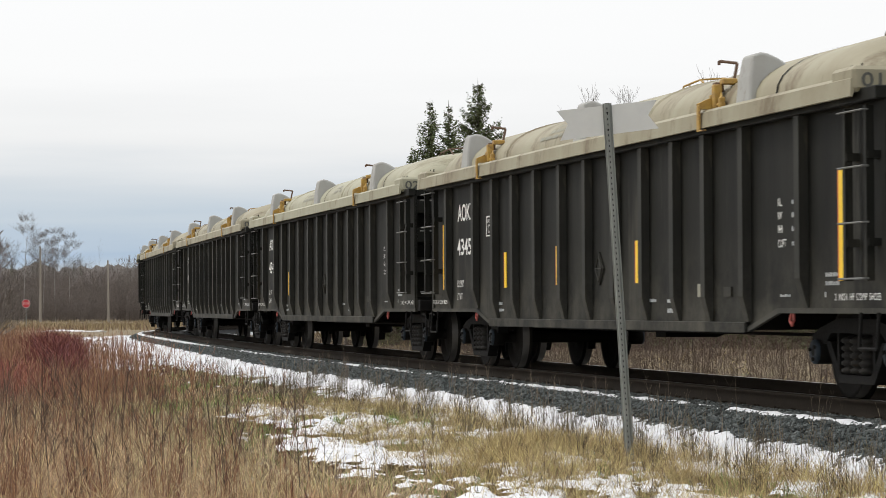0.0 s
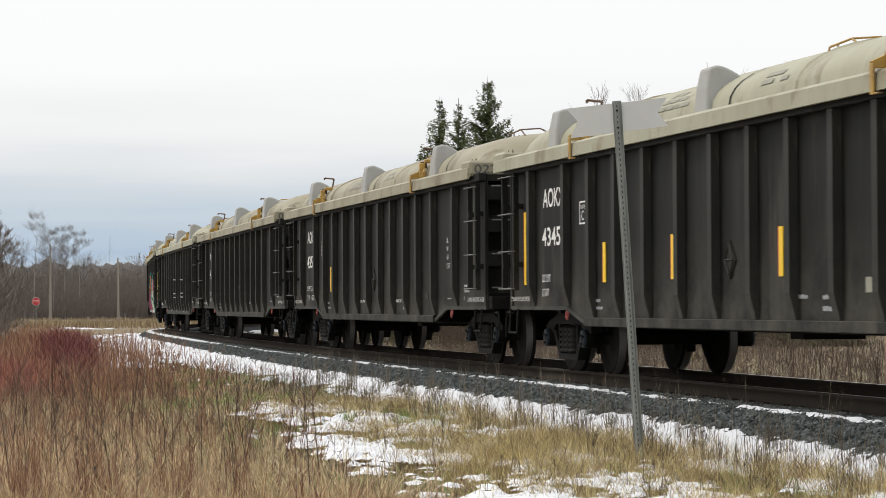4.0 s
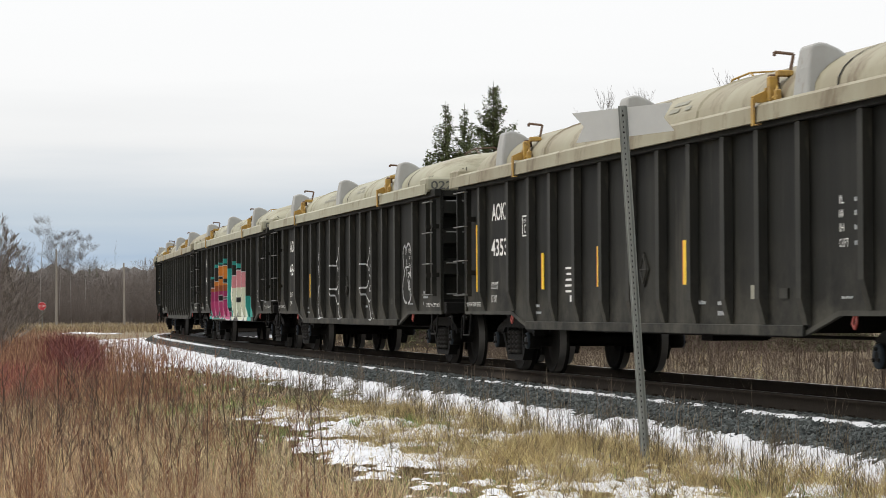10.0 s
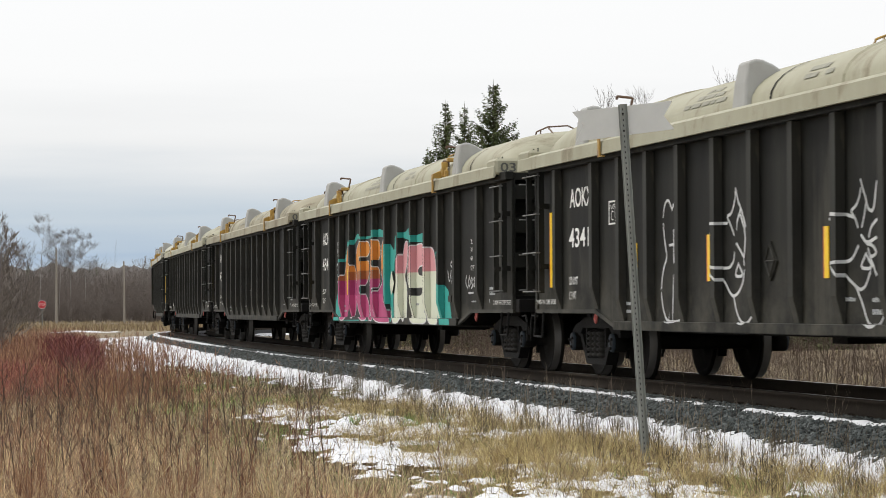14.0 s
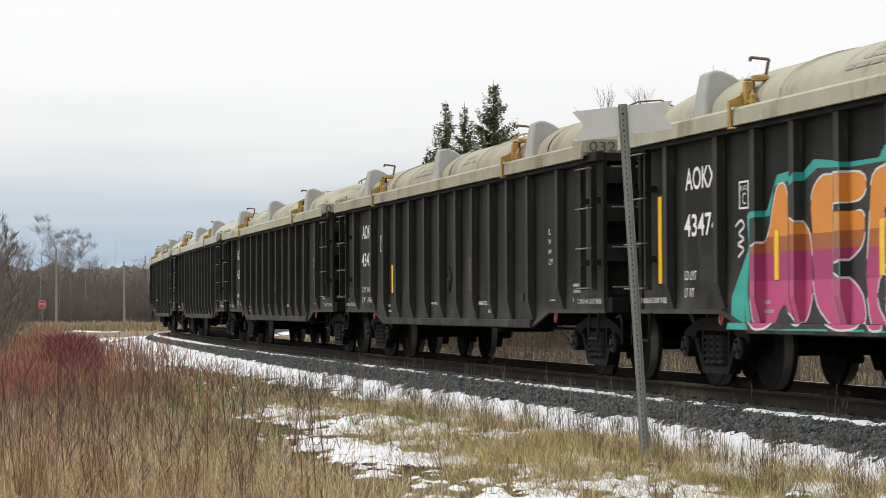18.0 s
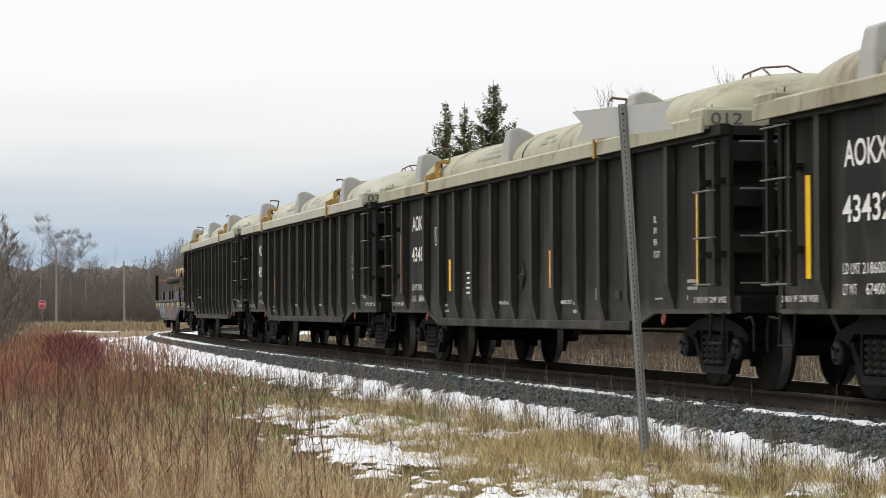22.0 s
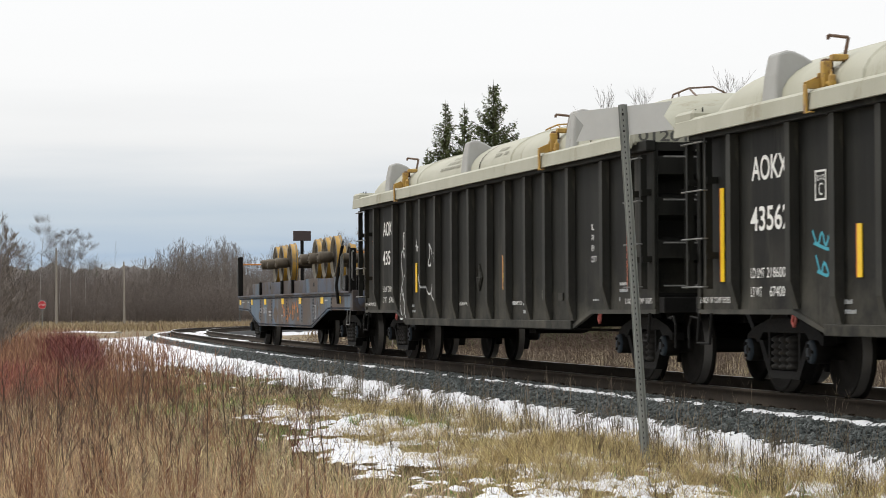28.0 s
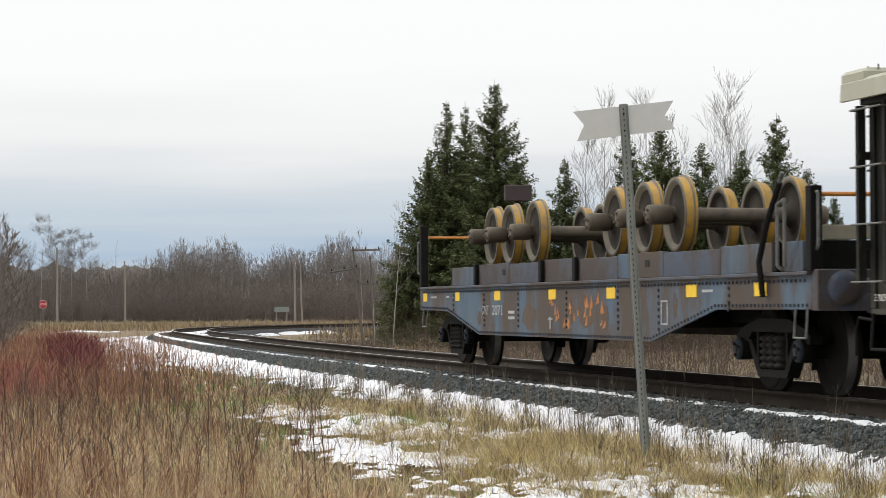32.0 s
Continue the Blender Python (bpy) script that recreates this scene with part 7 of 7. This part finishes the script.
for k, (x, y, h, rad) in enumerate(((2.09, 100, 10.7, 3.6), (0.14, 103, 10.2, 2.6), (0.95, 106, 10.4, 2.2), (-0.6, 101, 7.9, 2.7), (3.1, 104, 7.8, 2.8))):
    spruce("tall dark green spruce in a tight clump beyond the track", x, y, h, rad, 200 + k, 22)
for k, (x, y, h, rad) in enumerate(((4.7, 95, 7.3, 2.2), (7.05, 94, 8.0, 2.7), (8.1, 91, 8.4, 2.9), (9.7, 92, 7.7, 2.3), (12.35, 91, 8.6, 2.9), (11.3, 93, 7.5, 2.6), (13.3, 90, 6.6, 2.2), (6.0, 97, 5.2, 1.8), (14.6, 92, 5.6, 1.9), (10.6, 90, 5.6, 1.9))):
    spruce("slender young spruce among bare trees", x, y, h, rad, 220 + k, 12)
for k, (x, y, h) in enumerate(((11.05, 95, 9.3), (11.6, 97, 8.9), (6.1, 94, 8.6), (7.5, 96, 9.0), (5.4, 96, 7.4), (9.1, 97, 8.2))):
    bare_tree("bare_tree", "slender leafless tree beyond the track", x, y, h, 300 + k, M_TWIG, M_PALETWIG, 3, 0.45, 2, "bare trees beyond the track")
for k, (x, y, h) in enumerate(((-2.0, 96, 5.2), (-3.2, 95, 4.2), (-2.6, 92, 3.4))):
    bare_tree("bare_sapling", "pale leafless sapling by the old poles", x, y, h, 330 + k, M_BIRCH, M_TWIG, 2, 0.4, 2)
for k, (x, y, h) in enumerate(((-12.5, 70, 3.7), (-13.0, 72, 4.0), (-11.9, 66, 2.6), (-12.7, 68, 3.1), (-11.4, 62, 1.9), (-12.4, 69, 3.4))):
    bare_tree("bare_shrub", "grey leafless shrub at the meadow's edge", x, y, h, 340 + k, M_BIRCH if k == 1 else M_SHRUB, M_SHRUB, 3, 0.8, 2, "shrubs at the meadow's edge", 0.1, 0.007)
for k, (x, y, h) in enumerate(((-78.5, 478, 19.0), (-75.0, 480, 16.0), (-72.5, 479, 16.5), (-70.3, 483, 15.8), (-83.5, 486, 14.0))):
    bare_tree("birch_tree", "tall leafless birch with a fine grey crown", x, y, h, 360 + k, M_BIRCH, M_PALETWIG, 3, 1.15, 3, "birches by the road", 0.3, 0.010)
bare_tree("snag_tree", "bare leaning snag above the wood", -66.5, 500, 15.2, 371, M_FARTWIG, M_FARTWIG, 2, 0.4, 1)
for x, y, h in ((-101.5, 600, 14.6), (-86.5, 602, 14.2), (-85.2, 604, 13.0), (-97.0, 606, 12.4)):
    spruce("small dark conifer above the far wood", x, y, h, 1.6, 380 + int(-x))

# the far woods: many leafless trees in one
def far_woods(seed, count, x0, x1, y0, y1, h0, h1, levels, forks, material, label, crown, wide=0.36):
    rnd = random.Random(seed)
    kinds = []
    for k in range(7):
        tr, sg = branching(random.Random(seed * 10 + k), 1.0, levels, wide, forks, crown)
        q = np.array(tr + sg)
        q[:, 6:8] *= 1.25
        kinds.append(q)
    rows = []
    for _ in range(count):
        q = kinds[rnd.randrange(7)].copy()
        x, y = rnd.uniform(x0, x1), rnd.uniform(y0, y1)
        h = rnd.uniform(h0, h1) * (0.92 + 0.08 * math.sin(x * 0.21) + 0.08 * math.sin(x * 0.53 + 1))
        a = rnd.uniform(0, 6.28)
        c, s = math.cos(a), math.sin(a)
        for i in (0, 3):
            u, v = q[:, i].copy(), q[:, i + 1].copy()
            q[:, i], q[:, i + 1] = (u * c - v * s) * h + x, (u * s + v * c) * h + y
            q[:, i + 2] = q[:, i + 2] * h - 1.7
        q[:, 6:8] = np.maximum(q[:, 6:8] * h, 0.014)
        rows.append(q)
    return tagged(new("far_woods", quick_mesh("far_woods", *sticks(np.concatenate(rows), 3), material)), label, "woods", kind="stuff")


far_woods(1, 1300, -66, 60, 512, 556, 13.0, 17.2, 2, 2, M_ASPEN, "tall grey leafless aspens at the field's far edge", 0.45, 0.32)
far_woods(2, 2300, -112, 60, 468, 510, 4.0, 9.5, 2, 2, M_FARTWIG, "dense grey-brown leafless brush at the field's far edge", 0.05, 0.75)
far_woods(3, 620, -118, -50, 505, 575, 8.5, 13.0, 2, 2, M_FARTWIG, "leafless wood beyond the road", 0.3)
rx = np.linspace(-420, 420, 1201)
top = 8.0 + 1.2 * wave(rx, rx * 0, 0.03, 91) + 0.8 * wave(rx, rx * 0, 0.3, 92) + 0.9 * np.random.RandomState(94).normal(0, 1, len(rx)) + 2.6 * np.interp(rx, [-200, -75, -55, 0], [1, 1, 0, 0])
vs, fs = [], []
for i, (a, b) in enumerate(zip(rx, top)):
    for q, zq in ((0, -3.0), (6, b * 0.55), (14, b * 0.85), (26, b), (60, b * 0.9)):
        vs.append((a, 585 + q + 3 * math.sin(a * 0.37), zq))
for i in range(len(rx) - 1):
    for j in range(4):
        k = i * 5 + j
        fs.append((k, k + 5, k + 6, k + 1))
tagged(new("wooded_ridge", quick_mesh("wooded_ridge", np.array(vs), np.array(fs), M_RIDGE)), "low dark wooded ridge on the horizon", "woods", kind="structure")

# ---- poles, signs ----
def pole(x, y, h, r, label, mat_, lean=(0, 0), arms=()):
    p = thing("utility_pole", label, "pole", at=pose(x, y, float(ground_z(x, y)[0]), lean[1], lean[0], 0))
    part("post", rod(B(), (0, 0, -0.2), (0, 0, h), r, r * 0.7, 10), mat_, p)
    for z0, x0, z1, x1 in arms:
        arm = part("crossarm", rod(B(), (x0, 0, z0), (x1, 0, z1), 0.04, None, 6), mat_, p)
        for f in (0.06, 0.5, 0.94):
            q = Vector((x0 + (x1 - x0) * f, 0, z0 + (z1 - z0) * f))
            part("insulator", rod(B(), q + Vector((0, 0, 0.04)), q + Vector((0, 0, 0.12)), 0.025, 0.018, 6), M_UNDER, arm)
    return p


pole(-38.9, 300, 8.0, 0.14, "pale wooden utility pole by the far road", M_POLE, (-0.6, 0))
pole(-47.2, 300, 9.7, 0.15, "pale wooden utility pole by the far road", M_POLE, (0, 0))
pole(-21.2, 350, 10.0, 0.17, "weathered utility pole in the field", M_POLE, (-0.5, 0))
pole(-20.2, 350, 8.6, 0.13, "leaning weathered utility pole in the field", M_POLE, (-1.6, 0))
pole(-3.02, 92, 3.92, 0.055, "old grey leaning pole with broken crossarms", M_OLDPOLE, (-5.7, 0), ((3.80, -0.06, 3.70, 1.02), (3.05, -0.95, 3.12, 0.14)))
pole(-2.60, 92.5, 3.54, 0.05, "short old grey leaning pole", M_OLDPOLE, (-2.8, 0), ((2.55, -0.55, 2.50, 0.25),))


def stop_sign():
    x, y = -37.2, 228
    t = thing("stop_sign", "red octagonal stop sign on a thin post", "sign", at=pose(x, y, float(ground_z(x, y)[0])))
    part("post", box(B(), -0.04, 0.04, -0.02, 0.02, -0.1, 2.4), M_GALV, t)
    pts = [(0.38 * math.cos(radians(22.5 + 45 * k)), 2.33 + 0.38 * math.sin(radians(22.5 + 45 * k))) for k in range(8)]
    part("plate", prism(B(), [(a * 1.06, 2.33 + (b - 2.33) * 1.06) for a, b in pts], -0.035, -0.025), M_LETTER, t, "white rim")
    part("face", prism(B(), pts, -0.045, -0.037), M_STOP, t, "red face")
    lettering("word", "STOP", 0.27, M_LETTER, t, Matrix(((1, 0, 0, -0.29), (0, 0, -1, -0.05), (0, 1, 0, 2.24), (0, 0, 0, 1))), 0.58)


stop_sign()
x, y = -16.5, 250
t = thing("name_board", "grey blank board on two posts in the field", "sign", at=pose(x, y, float(ground_z(x, y)[0])))
part("board", box(B(), -0.75, 0.75, -0.03, 0.03, 1.55, 2.05, 0.01), M_BOARD, t)
for a in (-0.55, 0.5):
    part("post", box(B(), a - 0.05, a + 0.05, 0.032, 0.12, -0.1, 2.0), M_POLE, t)


# ---- what moves ----
SLACK = {0: 0.08, 5: 0.20, 9: 0.18}   # the couplers' play, car by car


def rolling(s0, half):
    """Rows of a car whose middle stands at s0 at 20 s: both bogies keep to the track."""
    rows = []
    for k in range(81):
        t = 0.4 * k
        s = s0 - gone(t)
        a, b = on_line(s - half), on_line(s + half)
        rows.append((t, pose((a.x + b.x) / 2, (a.y + b.y) / 2, 0, 0, 0, math.degrees(math.atan2(b.y - a.y, b.x - a.x)))))
    return rows


def motions():
    for k, car in enumerate(GONDOLAS):
        walk(car, rolling(FIRST - PITCHLEN * k - HALF + SLACK.get(k, 0.0), BOGIE_X))
    walk(flatcar, rolling(FLAT_MID, FLAT_BOGIE))
    step = 0.1
    spins = [(step * k, math.degrees(gone(step * k) / 0.457)) for k in range(321)]
    for car in GONDOLAS + [flatcar]:
        for o in car.children_recursive:
            if o.name.split(".")[0] == "wheelset":
                x = o.matrix_basis.translation.x
                walk(o, [(t, pose(x, 0, 0.457, 0, -a, 0)) for t, a in spins])
    for v, x0, speed in ((blue_car, -57.9 - 20.6 * 23.0, 20.6), (grey_car, -63.5 + 20.3, -20.3)):
        walk(v, [(t, pose(x0 + speed * t, 430, -1.69, 0, 0, 0 if speed > 0 else 180)) for t in (0.0, 8.0, 16.0, 24.0, 32.0)])


motions()
